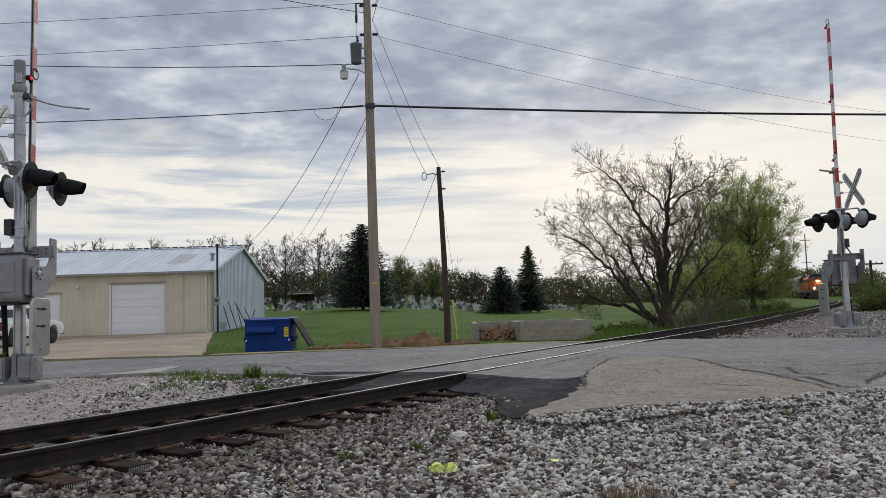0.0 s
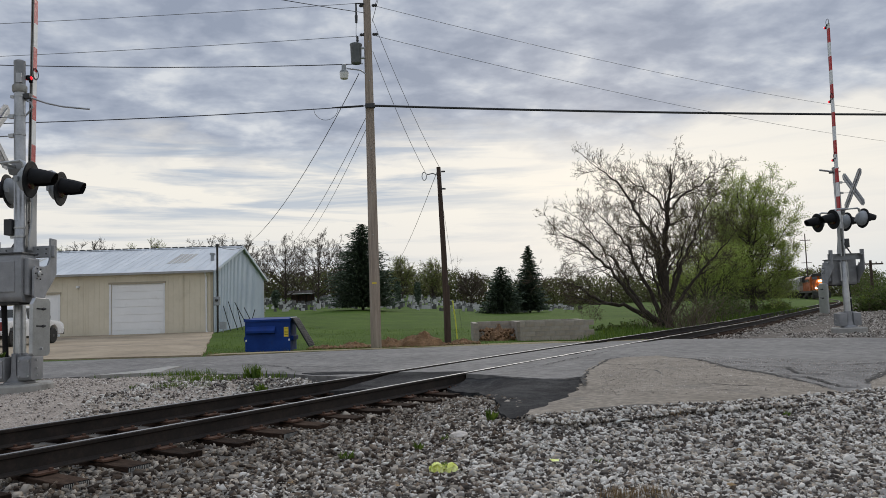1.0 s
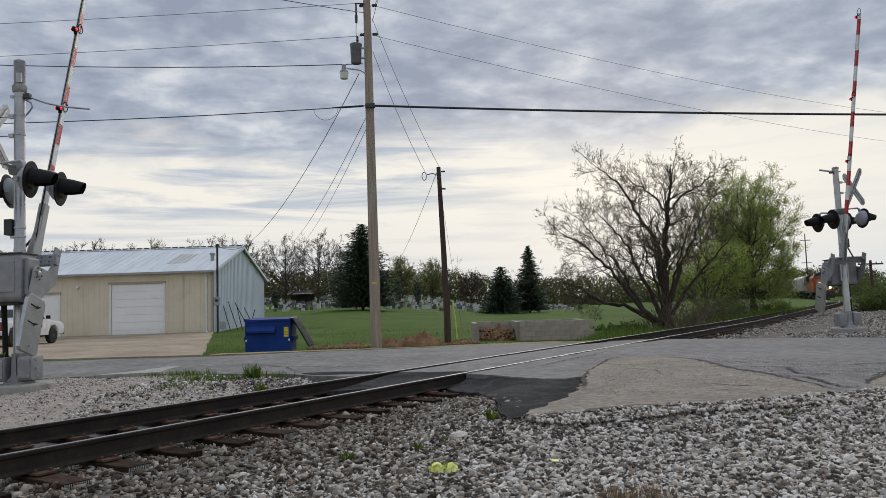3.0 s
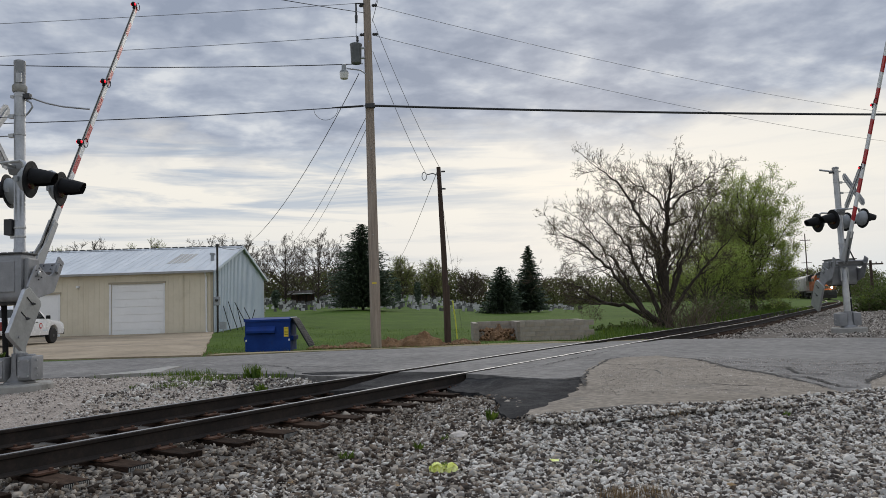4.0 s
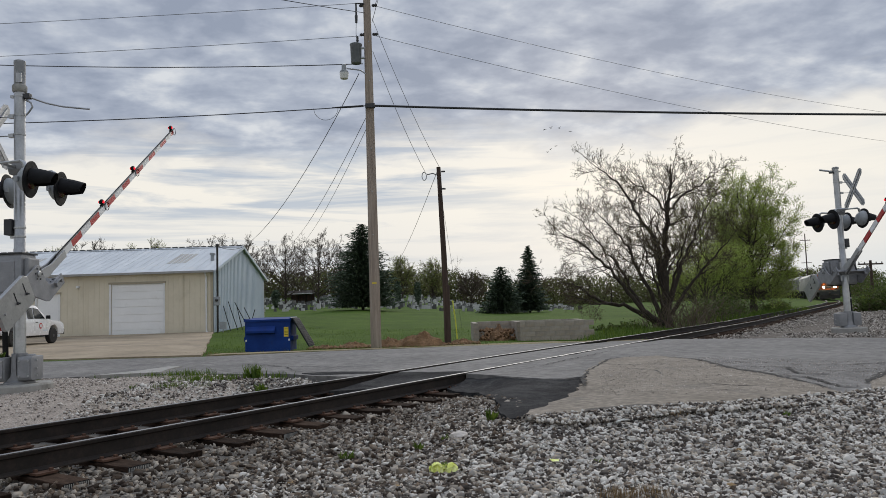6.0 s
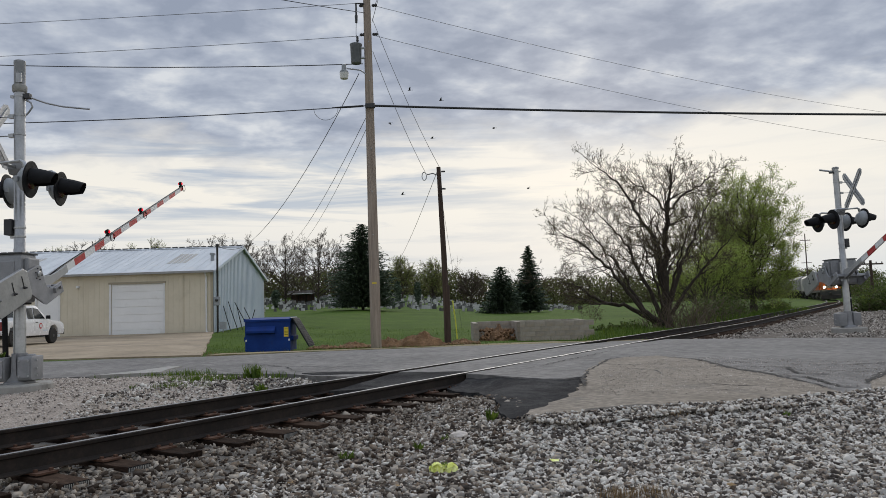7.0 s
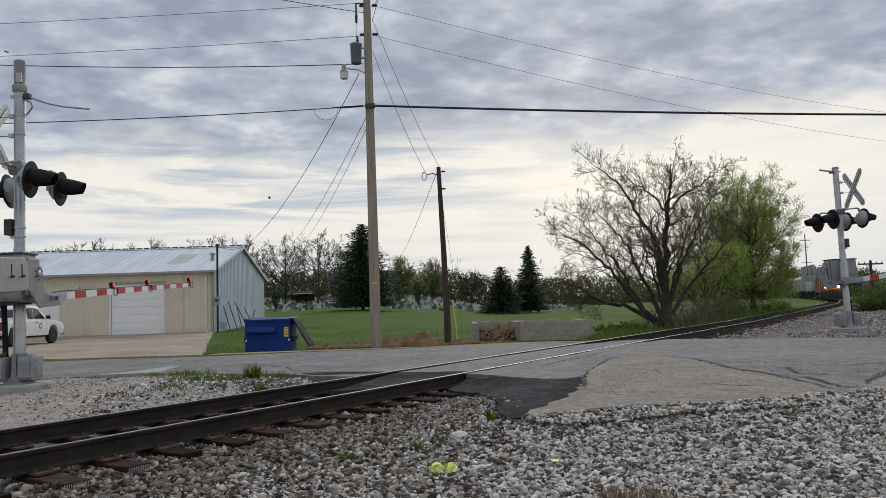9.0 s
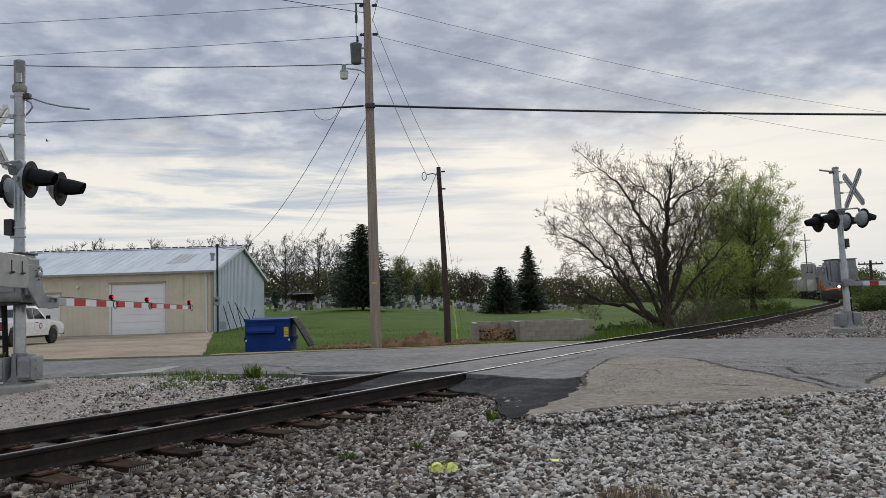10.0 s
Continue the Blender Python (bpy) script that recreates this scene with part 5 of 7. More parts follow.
wire("power_wire", (-2.2, 25, 11.85), (34, 49, 13.0), 0.008, 0.55, M_WIRE_PALE, "thin bare power wire over the crossing")
wire("power_wire", (-2.2, 25, 10.76), (34, 49, 10.95), 0.008, 0.5, M_WIRE_PALE, "thin bare power wire over the crossing")
wire("service_drop", (-2.75, 25, 9.4), (-13.2, 47.9, 5.55), 0.013, 0.9, M_WIRE, "black twisted service drop to the building")
wire("telephone_drop", (-2.5, 25, 7.9), (-16.6, 75, 7.6), 0.011, 0.9, M_WIRE, "thin dark telephone drop over the grass")
wire("telephone_drop", (-2.4, 25, 7.7), (-15.6, 75, 7.4), 0.010, 0.9, M_WIRE_PALE, "thin pale telephone drop over the grass")
wire("power_wire", (-2.25, 25, 11.4), (0.0, 29, 6.7), 0.009, 0.25, M_WIRE_PALE, "thin slack wire to the brown pole")
wire("power_wire", (-2.25, 25, 10.2), (-0.62, 29, 6.6), 0.009, 0.2, M_WIRE_PALE, "thin slack wire to the brown pole")
wire("power_wire", (-0.1, 29, 6.7), (-6.0, 90, 6.6), 0.012, 0.5, M_WIRE_PALE, "thin wire running over the field")
wire("service_drop", (-13.2, 47.9, 5.55), (-13.0, 42.0, 5.1), 0.018, 0.15, M_WIRE, "black service wire along the roof edge")
wire("guy_wire", (-0.1, 29, 6.4), (0.9, 40, 0.0), 0.006, 0.02, M_WIRE_PALE, "thin guy wire of the brown pole")

# ---- dumpster, block bin, soil


def dumpster():
    d = thing("dumpster", pose(-6.3, 26.55, float(ground_z(-6.3, 26.5)) - 0.02), "dark blue steel dumpster with open hanging lid", "dumpster")
    b = Build().prism([(-0.55, 0.12), (0.55, 0.12), (0.55, 1.30), (-0.55, 1.20)], 0, -0.80, 0.80)
    part("body", b, M_BLUE, d, "dark blue steel bin", bevel=0.012)
    part("rim", Build().box((0, -0.56, 1.20), (1.66, 0.06, 0.07)).box((-0.81, 0, 1.24), (0.05, 1.12, 0.07)).box((0.81, 0, 1.24), (0.05, 1.12, 0.07)), M_BLUE, d, bevel=0.008)
    b = Build().prism([(-0.553, 0.72), (-0.70, 0.76), (-0.70, 0.84), (-0.553, 1.0)], 0, -0.74, 0.28)
    part("front_shelf", b, M_BLUE, d, "blue projecting lift shelf", bevel=0.01)
    for sx in (-1, 1):
        part("fork_pocket", Build().box((sx * 0.84, 0.05, 0.55), (0.07, 0.9, 0.16)), M_BLUE, d, bevel=0.01)
        part("skid", Build().box((sx * 0.62, 0, 0.07), (0.14, 1.0, 0.12)), M_UNDER, d)
        part("mark", Build().box((sx * 0.76, -0.556, 0.5), (0.05, 0.006, 0.07)), M_WHITE, d, "white reflector")
    part("base_lip", Build().box((0, -0.557, 0.15), (1.6, 0.01, 0.1)), M_BLUE, d)
    part("sticker", Build().box((0.66, -0.557, 0.78), (0.16, 0.006, 0.34)), M_YELLOW, d, "yellow warning sticker")
    for z in (0.68, 0.74, 0.80, 0.88):
        part("bar_line", Build().box((0.66, -0.5615, z), (0.12, 0.004, 0.016)), M_BLACK, d)
    # the lid halves hang slanting over the end
    for k, y in enumerate((-0.28, 0.28)):
        m = pose(0.86, y, 1.27, 0, 60, 0)
        lid = part("lid", Build().box((0.60, 0, 0.0), (1.20, 0.5, 0.035)), M_LID, d, "dark plastic lid half", bevel=0.012, at=m)
        for j in (-0.18, 0, 0.18):
            part("rib", Build().box((0.60, j, 0.028), (1.12, 0.05, 0.03)), M_PLASTIC, lid)
    part("lid_hinge", Build().tube([(0.82, -0.56, 1.27), (0.82, 0.56, 1.27)], 0.02, 8), M_GALV, d)


dumpster()


def block_bin():
    wall = thing("block_bin", pose(0, 0, 0), "low grey concrete block bin holding soil", "block wall")
    base = float(ground_z(3.4, 30.5))
    me = cap = None
    runs = [((3.05, 30.0), (5.85, 30.0)), ((1.25, 30.0), (1.25, 33.2)), ((1.45, 33.3), (5.85, 33.3)), ((3.05, 30.25), (3.05, 33.0)), ((5.75, 30.3), (5.75, 33.1))]
    rnd = random.Random(8)
    for a, c in runs:
        a, c = Vector(a), Vector(c)
        L = (c - a).length
        ang = math.degrees(math.atan2(c.y - a.y, c.x - a.x))
        for row in range(4):
            x = 0.2 if row % 2 else 0.0
            if row % 2:
                p = a + (c - a).normalized() * 0.1
                part("half_block", Build().box((0, 0, 0), (0.196, 0.195, 0.197)), M_BLOCK, wall, bevel=0.005, at=pose(p.x, p.y, base + 0.07 + row * 0.2, 0, 0, ang))
            while x < L - 0.05:
                w = 0.4
                p = a + (c - a).normalized() * (x + w / 2)
                m = pose(p.x, p.y, base - 0.03 + row * 0.2 + 0.1, 0, 0, ang + rnd.uniform(-0.4, 0.4))
                if me is None:
                    me = part("block", Build().box((0, 0, 0), (0.396, 0.195, 0.197)), M_BLOCK, wall, bevel=0.005, at=m).data
                else:
                    ob = new("block", me)
                    ob.parent, ob.matrix_basis = wall, m
                x += 0.4


block_bin()


def heap(name, x, y, rx, ry, h, seed, label, material=None):
    n, m = 36, 14
    rnd = random.Random(seed)
    b = Build()
    z0 = float(ground_z(x, y))
    for j in range(m):
        r = j / (m - 1)
        for i in range(n):
            a = 2 * math.pi * i / n
            w = 1 + 0.28 * noise.noise((math.cos(a) * 1.5 + seed, math.sin(a) * 1.5, r * 2))
            hh = h * (1 - r ** 1.3) * (1 + 0.5 * noise.noise((math.cos(a) * r * 3, math.sin(a) * r * 3 + seed, 4))) + (0.06 + 0.14 * h) * noise.noise((math.cos(a) * r * 9 + seed, math.sin(a) * r * 9, 1))
            b.v.append((math.cos(a) * r * rx * w, math.sin(a) * r * ry * w, max(hh, -0.02) if r < 1 else -0.1))
    b.f = [(j * n + i, j * n + (i + 1) % n, (j + 1) * n + (i + 1) % n, (j + 1) * n + i) for j in range(m - 1) for i in range(n)]
    b.f.append(tuple(range(n - 1, -1, -1)))
    b.s = [0] * len(b.f)
    tagged(part(name, b, material or M_DIRT, at=pose(x, y, z0 - 0.01), smooth=True), label, "soil heap", "heaps of dug soil")


heap("mound", -1.0, 28.4, 1.25, 0.7, 0.5, 1, "orange-brown heap of dug soil on grass")
heap("mound", -2.2, 28.6, 0.7, 0.5, 0.36, 2, "dark brown heap of dug soil")
heap("mound", -3.6, 28.8, 0.9, 0.5, 0.2, 3, "low orange-brown spread of soil")
heap("mound", 0.6, 29.4, 0.8, 0.5, 0.16, 4, "low brown spread of soil")
heap("mound", 2.2, 31.6, 0.75, 1.1, 0.55, 5, "brown soil inside the block bin")
heap("mound", -4.6, 28.6, 0.6, 0.4, 0.14, 6, "low brown spread of soil")
stones("soil_clods", 1100, [(-5.3, 28.0), (1.3, 28.0), (1.3, 29.8), (-5.3, 29.6)], lambda x, y: ground_z(x, y) + 0.03, 0.048, M_DIRT, 61, "loose clods round the heaps of dug soil", rounded=True)
stones("soil_clods", 140, [(1.5, 30.4), (2.9, 30.4), (2.9, 32.6), (1.5, 32.6)], lambda x, y: ground_z(x, y) + 0.1 + 0.3 * smooth(30.4, 31.4, y), 0.07, M_DIRT, 62, "dark clods on the soil in the block bin", rounded=True)
area("dirt_verge", rough_edge([(-7.2, 22.1), (-3.3, 22.45), (0.5, 22.65), (4, 22.95), (7, 23.0), (7, 24.6), (2.5, 25.3), (0.5, 25.0), (-1.5, 24.0), (-4, 23.4), (-7, 23.0)], 0.3, 0.12, 17), 0.6, lambda x, y: np.maximum(ground_z(x, y) + 0.045, road_z(x, y) - 0.06), M_VERGE, 0.05, label="pale strip of bare dirt along the road edge", category="verge")


def marker_post():
    z = float(ground_z(0.45, 30))
    p = thing("marker_post", pose(0.48, 30.0, z), "slim yellow plastic marker post leaning in grass", "marker post")
    part("post", Build().tube([(0, 0, -0.1), (-0.06, 0, 0.9), (-0.15, 0, 1.68)], 0.026, 8), M_POSTYELLOW, p, smooth=True)
    part("cap", Build().lathe((-0.15, 0, 1.66), (-0.1, 0, 1), [(0, 0.04), (0.05, 0.04), (0.07, 0.02)], 8), M_POSTYELLOW, p, smooth=True)


marker_post()


def pickup():
    """Local: +y forward, x across, z up from the ground."""
    tz = float(ground_z(-18.9, 33)) + 0.05
    t = thing("pickup_truck", pose(-18.95, 32.25, tz), "white pickup truck parked on the concrete yard", "pickup truck")
    W = 0.92
    side = [(-2.45, 0.62), (-2.45, 1.05), (-0.62, 1.09), (-0.60, 1.10), (0.95, 1.10), (1.15, 1.08), (2.2, 0.98), (2.42, 0.86), (2.46, 0.5), (2.38, 0.42), (1.95, 0.42), (1.88, 0.70), (1.62, 0.86), (1.30, 0.80), (1.14, 0.56), (1.1, 0.40),
            (-1.05, 0.40), (-1.1, 0.62), (-1.3, 0.84), (-1.6, 0.86), (-1.86, 0.72), (-1.95, 0.46), (-2.4, 0.48)]
    part("body", Build().prism(side, 0, -W, W), M_CARPAINT, t, "white pickup body", bevel=0.03, smooth=True)
    cab = [(-0.62, 1.08), (1.15, 1.08), (0.45, 1.66), (0.25, 1.73), (-0.48, 1.72), (-0.60, 1.62)]
    b = Build().prism(cab, 0, -W + 0.04, W - 0.04)
    for i, (x, y, z) in enumerate(b.v):
        if z > 1.3:
            b.v[i] = (x * 0.84, y, z)
    part("cab", b, M_CARPAINT, t, "white cab", bevel=0.03, smooth=True)
    for sx in (-1, 1):
        def win(name, poly):
            bb = Build().prism(poly, 0, 0, 0.012)
            bb.v = [(sx * (W - 0.035 - (z - 1.08) * 0.235 + x), y, z) for x, y, z in bb.v]
            part(name, bb, M_CARGLASS, t, "dark side window")
        win("window", [(0.02, 1.14), (0.86, 1.14), (0.40, 1.58), (0.05, 1.62)])
        win("window", [(-0.50, 1.14), (-0.06, 1.14), (-0.03, 1.62), (-0.46, 1.60)])
        part("door_seam", Build().box((sx * (W + 0.001), -0.02, 0.85), (0.006, 0.012, 0.5)).box((sx * (W + 0.001), 0.95, 0.85), (0.006, 0.012, 0.5)), M_PLASTIC, t)
        part("door_handle", Build().box((sx * (W + 0.015), 0.12, 0.98), (0.03, 0.16, 0.035)), M_PLASTIC, t, bevel=0.008)
        part("mirror", Build().box((sx * (W + 0.1), 0.86, 1.2), (0.18, 0.1, 0.16)), M_BLACK, t, "black door mirror", bevel=0.03)
        part("tail_lamp", Build().box((sx * (W - 0.06), -2.44, 0.86), (0.14, 0.06, 0.36)), M_TAIL, t, "red tail lamp", bevel=0.015)
        part("badge", Build().lathe((sx * W, 0.45, 0.82), (sx, 0, 0), [(0, 0.13), (0.006, 0.13)], 20), M_RED, t, "round red door emblem")
        part("badge_centre", Build().lathe((sx * (W + 0.006), 0.45, 0.82), (sx, 0, 0), [(0, 0.08), (0.004, 0.08)], 16), M_CARPAINT, t)
        part("bar_line", Build().box((sx * (W + 0.002), 0.85, 0.62), (0.005, 0.36, 0.05)), M_SIDING_GREY, t)
        part("headlamp", Build().box((sx * 0.72, 2.40, 0.76), (0.3, 0.1, 0.16)), M_LAMPGLASS, t, "clear headlamp", bevel=0.02)
        for y in (-1.55, 1.52):
            wh = new("wheel")
            wh.parent, wh.matrix_basis = t, pose(sx * (W - 0.1), y, 0.36)
            part("tyre", Build().lathe((-0.11, 0, 0), (1, 0, 0), [(0, 0.25), (0, 0.33), (0.03, 0.36), (0.19, 0.36), (0.22, 0.33), (0.22, 0.25)], 24), M_TYRE, wh, smooth=True)
            part("rim", Build().lathe((-0.105, 0, 0), (1, 0, 0), [(0, 0.25), (0.04, 0.2), (0.17, 0.2), (0.21, 0.25)], 20), M_RIM, wh, smooth=True)
            part("hub", Build().lathe((-0.115 if sx < 0 else 0.07, 0, 0), (1, 0, 0), [(0, 0.07), (0.045, 0.07)], 12), M_PLASTIC, wh)
    part("rear_window", Build().box((0, -0.605, 1.38), (1.2, 0.02, 0.36)), M_CARGLASS, t)
    part("windscreen", Build().add([(-0.72, 1.10, 1.13), (0.72, 1.10, 1.13), (0.60, 0.50, 1.63), (-0.60, 0.50, 1.63)], [(0, 1, 2, 3)]), M_CARGLASS, t)
    part("rear_bumper", Build().box((0, -2.52, 0.52), (1.7, 0.14, 0.2)), M_BLACK, t, "black rear bumper", bevel=0.03)
    part("front_bumper", Build().box((0, 2.46, 0.52), (1.8, 0.14, 0.24)), M_BLACK, t, "black front bumper", bevel=0.03)
    part("tailgate", Build().box((0, -2.46, 0.84), (1.4, 0.03, 0.42)), M_CARPAINT, t, bevel=0.01)
    part("underbody", Build().box((0, 0, 0.42), (1.5, 4.3, 0.2)), M_UNDER, t)


pickup()

# ---- train


def truck_frame(parent, y, axles, r=0.5):
    tk = new("bogie")
    tk.parent, tk.matrix_basis = parent, pose(0, y, 0)
    n = len(axles)
    for sx in (-1, 1):
        part("side_frame", Build().box((sx * 1.02, 0, 0.55), (0.16, axles[-1] - axles[0] + 0.9, 0.3)).box((sx * 1.04, 0, 0.4), (0.12, 0.9, 0.3)), M_UNDER, tk, bevel=0.02)
    for a in axles:
        part("wheelset", Build().tube([(-0.7, a, r), (0.7, a, r)], 0.09, 8).lathe((-0.82, a, r), (1, 0, 0), [(0, r), (0.12, r), (0.13, r * 0.6)], 20).lathe((0.82, a, r), (-1, 0, 0), [(0, r), (0.12, r), (0.13, r * 0.6)], 20), M_UNDER, tk)
    return tk


def locomotive():
    """Local: +y is its front, z over the rail heads, origin at its middle."""
    L = 11.1
    lo = thing("locomotive", Matrix(), "orange and dark green diesel locomotive with lit headlights", "locomotive")
    part("underframe", Build().box((0, 0, 1.35), (2.9, 2 * L - 1.0, 0.3)), M_LOCODARK, lo)
    part("fuel_tank", Build().prism([(-1.2, 1.2), (-1.3, 0.7), (-0.9, 0.35), (0.9, 0.35), (1.3, 0.7), (1.2, 1.2)], 1, -3.4, 2.2), M_UNDER, lo)
    for y in (-6.6, 6.6):
        truck_frame(lo, y, (-1.9, 0, 1.9), 0.53)
    part("hood", Build().prism([(-0.95, 1.5), (0.95, 1.5), (0.95, 3.9), (0.7, 4.3), (-0.7, 4.3), (-0.95, 3.9)], 1, -L + 1.0, 5.0), M_ORANGE, lo, "orange engine hood", bevel=0.04)
    part("hood_stripe", Build().box((0, -2.6, 3.55), (1.93, 15.0, 0.5)), M_LOCODARK, lo, "dark green upper band")
    part("radiator", Build().prism([(-1.45, 3.5), (1.45, 3.5), (1.45, 4.3), (0.9, 4.6), (-0.9, 4.6), (-1.45, 4.3)], 1, -L + 1.1, -L + 5.4), M_LOCODARK, lo, "dark radiator wings", bevel=0.03)
    for y in (-4.6, -3.4):
        part("fan", Build().lathe((0, y, 4.3), (0, 0, 1), [(0, 0.6), (0.2, 0.6), (0.22, 0.5)], 16), M_LOCODARK, lo)
    part("exhaust", Build().box((0, 0.2, 4.4), (0.5, 1.2, 0.3)), M_UNDER, lo)
    for i in range(9):
        for sx in (-1, 1):
            part("hood_door", Build().box((sx * 0.955, -5.2 + i * 1.05, 2.4), (0.02, 0.95, 1.5)), M_ORANGE, lo)
    cab = [(-1.45, 1.5), (1.45, 1.5), (1.45, 3.75), (1.05, 4.45), (0.4, 4.62), (-0.4, 4.62), (-1.05, 4.45), (-1.45, 3.75)]
    part("cab", Build().prism(cab, 1, 5.0, 7.7), M_ORANGE, lo, "orange cab", bevel=0.04)
    part("cab_roof", Build().prism([(-1.3, 4.15), (1.3, 4.15), (1.05, 4.48), (0.4, 4.66), (-0.4, 4.66), (-1.05, 4.48)], 1, 4.95, 7.85), M_LOCODARK, lo, "dark cab roof", bevel=0.02)
    nose = Build().prism([(-1.0, 1.5), (1.0, 1.5), (1.0, 3.0), (0.75, 3.5), (-0.75, 3.5), (-1.0, 3.0)], 1, 7.7, 9.9)
    nose.v = [(x * (0.9 if y > 8 else 1.15), y - (0.25 if y > 8 and z > 2.9 else 0), z) for x, y, z in nose.v]
    part("nose", nose, M_ORANGE, lo, "orange nose", bevel=0.06)
    part("nose_band", Build().box((0, 9.91, 2.0), (1.5, 0.02, 0.5)), M_LOCODARK, lo)
    for sx in (-1, 1):
        part("windscreen", Build().box((sx * 0.62, 7.71, 3.83), (0.85, 0.05, 0.5)), M_CARGLASS, lo, "dark cab windscreen")
        part("side_window", Build().box((sx * 1.455, 6.3, 3.3), (0.03, 1.4, 0.6)), M_CARGLASS, lo)
        part("ditch_light", Build().lathe((sx * 0.8, 10.81, 1.92), (0, 1, 0), [(-0.1, 0.15), (0.1, 0.15), (0.12, 0.13)], 14), M_HEADLIGHT, lo, "lit ditch light")
        part("number_board", Build().box((sx * 0.85, 7.74, 4.2), (0.55, 0.06, 0.2)), M_BLACK, lo)
        part("headlight", Build().lathe((sx * 0.14, 9.70, 3.25), (0, 1, 0), [(0, 0.14), (0.1, 0.14), (0.12, 0.12)], 12), M_HEADLIGHT, lo, "lit headlight")
        part("walkway", Build().box((sx * 1.2, -1.4, 1.52), (0.5, 16, 0.05)), M_LOCODARK, lo)
        hr = Build().tube([(sx * 1.45, -9.5, 2.5), (sx * 1.45, 5.0, 2.5)], 0.02, 6)
        for k in range(9):
            hr.tube([(sx * 1.45, -9.5 + k * 1.8, 1.5), (sx * 1.45, -9.5 + k * 1.8, 2.5)], 0.018, 5)
        hr.tube([(sx * 1.35, 10.2, 1.5), (sx * 1.35, 10.2, 2.6), (sx * 0.4, 10.2, 2.6), (sx * 0.4, 10.2, 1.5)], 0.022, 6)
        part("handrail", hr, M_ORANGE, lo)
        part("steps", Build().box((sx * 1.25, 10.1, 0.9), (0.35, 0.5, 0.06)).box((sx * 1.25, 10.1, 0.55), (0.35, 0.5, 0.06)).box((sx * 1.25, 10.1, 1.2), (0.35, 0.5, 0.06)), M_UNDER, lo)
    part("front_deck", Build().box((0, 10.3, 1.45), (2.9, 0.9, 0.2)), M_LOCODARK, lo)
    part("pilot", Build().prism([(-1.45, 0.15), (1.45, 0.15), (1.45, 1.4), (-1.45, 1.4)], 1, 10.62, 10.8), M_LOCODARK, lo, "dark pilot plate", bevel=0.03)
    part("plough", Build().prism([(-1.4, 0.12), (1.4, 0.12), (1.3, 0.75), (-1.3, 0.75)], 1, 10.8, 11.0), M_UNDER, lo, bevel=0.05)
    part("coupler", Build().box((0, 11.0, 0.95), (0.3, 0.7, 0.35)), M_UNDER, lo, bevel=0.04)
    part("horn", Build().tube([(0.3, 6.2, 4.66), (0.3, 6.8, 4.75)], 0.08, 8), M_ALU, lo)
    return lo


def hopper(material, label):
    """Covered hopper car, 18 m long."""
    L = 8.6
    h = thing("hopper_car", Matrix(), label, "hopper car", "hopper cars of the train")
    sec = [(-1.45, 1.5), (-1.58, 2.0), (-1.62, 3.2), (-1.5, 4.05), (-0.9, 4.5), (0.9, 4.5), (1.5, 4.05), (1.62, 3.2), (1.58, 2.0), (1.45, 1.5)]
    b = Build().prism(sec, 1, -L + 1.2, L - 1.2)
    part("body", b, material, h, "pale curved hopper body", bevel=0.03, smooth=True)
    for e in (-1, 1):
        v = Build().prism([(e * (L - 1.2), 4.3), (e * (L - 0.9), 4.3), (e * (L - 0.3), 3.4), (e * (L - 2.4), 1.5), (e * (L - 2.6), 1.5)], 0, -1.3, 1.3)
        part("end_slope", v, material, h)
        part("end_platform", Build().box((0, e * (L - 0.7), 1.15), (2.7, 1.6, 0.2)), M_UNDER, h)
        part("ladder", Build().box((1.35, e * (L - 0.2), 2.6), (0.05, 0.05, 2.8)).box((0.95, e * (L - 0.2), 2.6), (0.05, 0.05, 2.8)), material, h)
        truck_frame(h, e * (L - 1.9), (-0.9, 0.9), 0.46)
    for y in (-4.6, 0, 4.6):
        b = Build().prism([(y - 2.1, 1.55), (y + 2.1, 1.55), (y + 0.4, 0.45), (y - 0.4, 0.45)], 0, -1.15, 1.15)
        part("outlet", b, M_UNDER, h, "grimy hopper outlet")
    for i in range(7):
        for sx in (-1, 1):
            part("side_post", Build().box((sx * 1.60, -6.9 + i * 2.3, 2.7), (0.08, 0.09, 2.4)), material, h)
    part("side_sill", Build().box((0, 0, 1.45), (3.1, 2 * L - 2.2, 0.18)), M_UNDER, h)
    part("roof_walk", Build().box((0, 0, 4.62), (0.9, 2 * L - 2.4, 0.05)).box((0.0, 0, 4.55), (0.3, 12, 0.12)), M_GALV, h)
    for y in (-5.4, -1.8, 1.8, 5.4):
        part("hatch", Build().box((0, y, 4.56), (0.7, 2.8, 0.14)), material, h, bevel=0.02)
    return h


LOCO_S0, TRAIN_SPEED = 151.0, 3.55
train = [(locomotive(), -11.1)]
train.append((hopper(M_HOPPER, "pale cream covered hopper car in the train"), -11.1 - 11.1 - 9.2))
h2 = hopper(M_HOPPER_GREY, "weathered grey covered hopper car in the train")
train.append((h2, train[-1][1] - 18.2))
for k in range(4):
    src = train[1][0] if k % 2 == 0 else h2
    train.append((copy_thing(src, Matrix()), train[-1][1] - 18.2))

# ---- trees


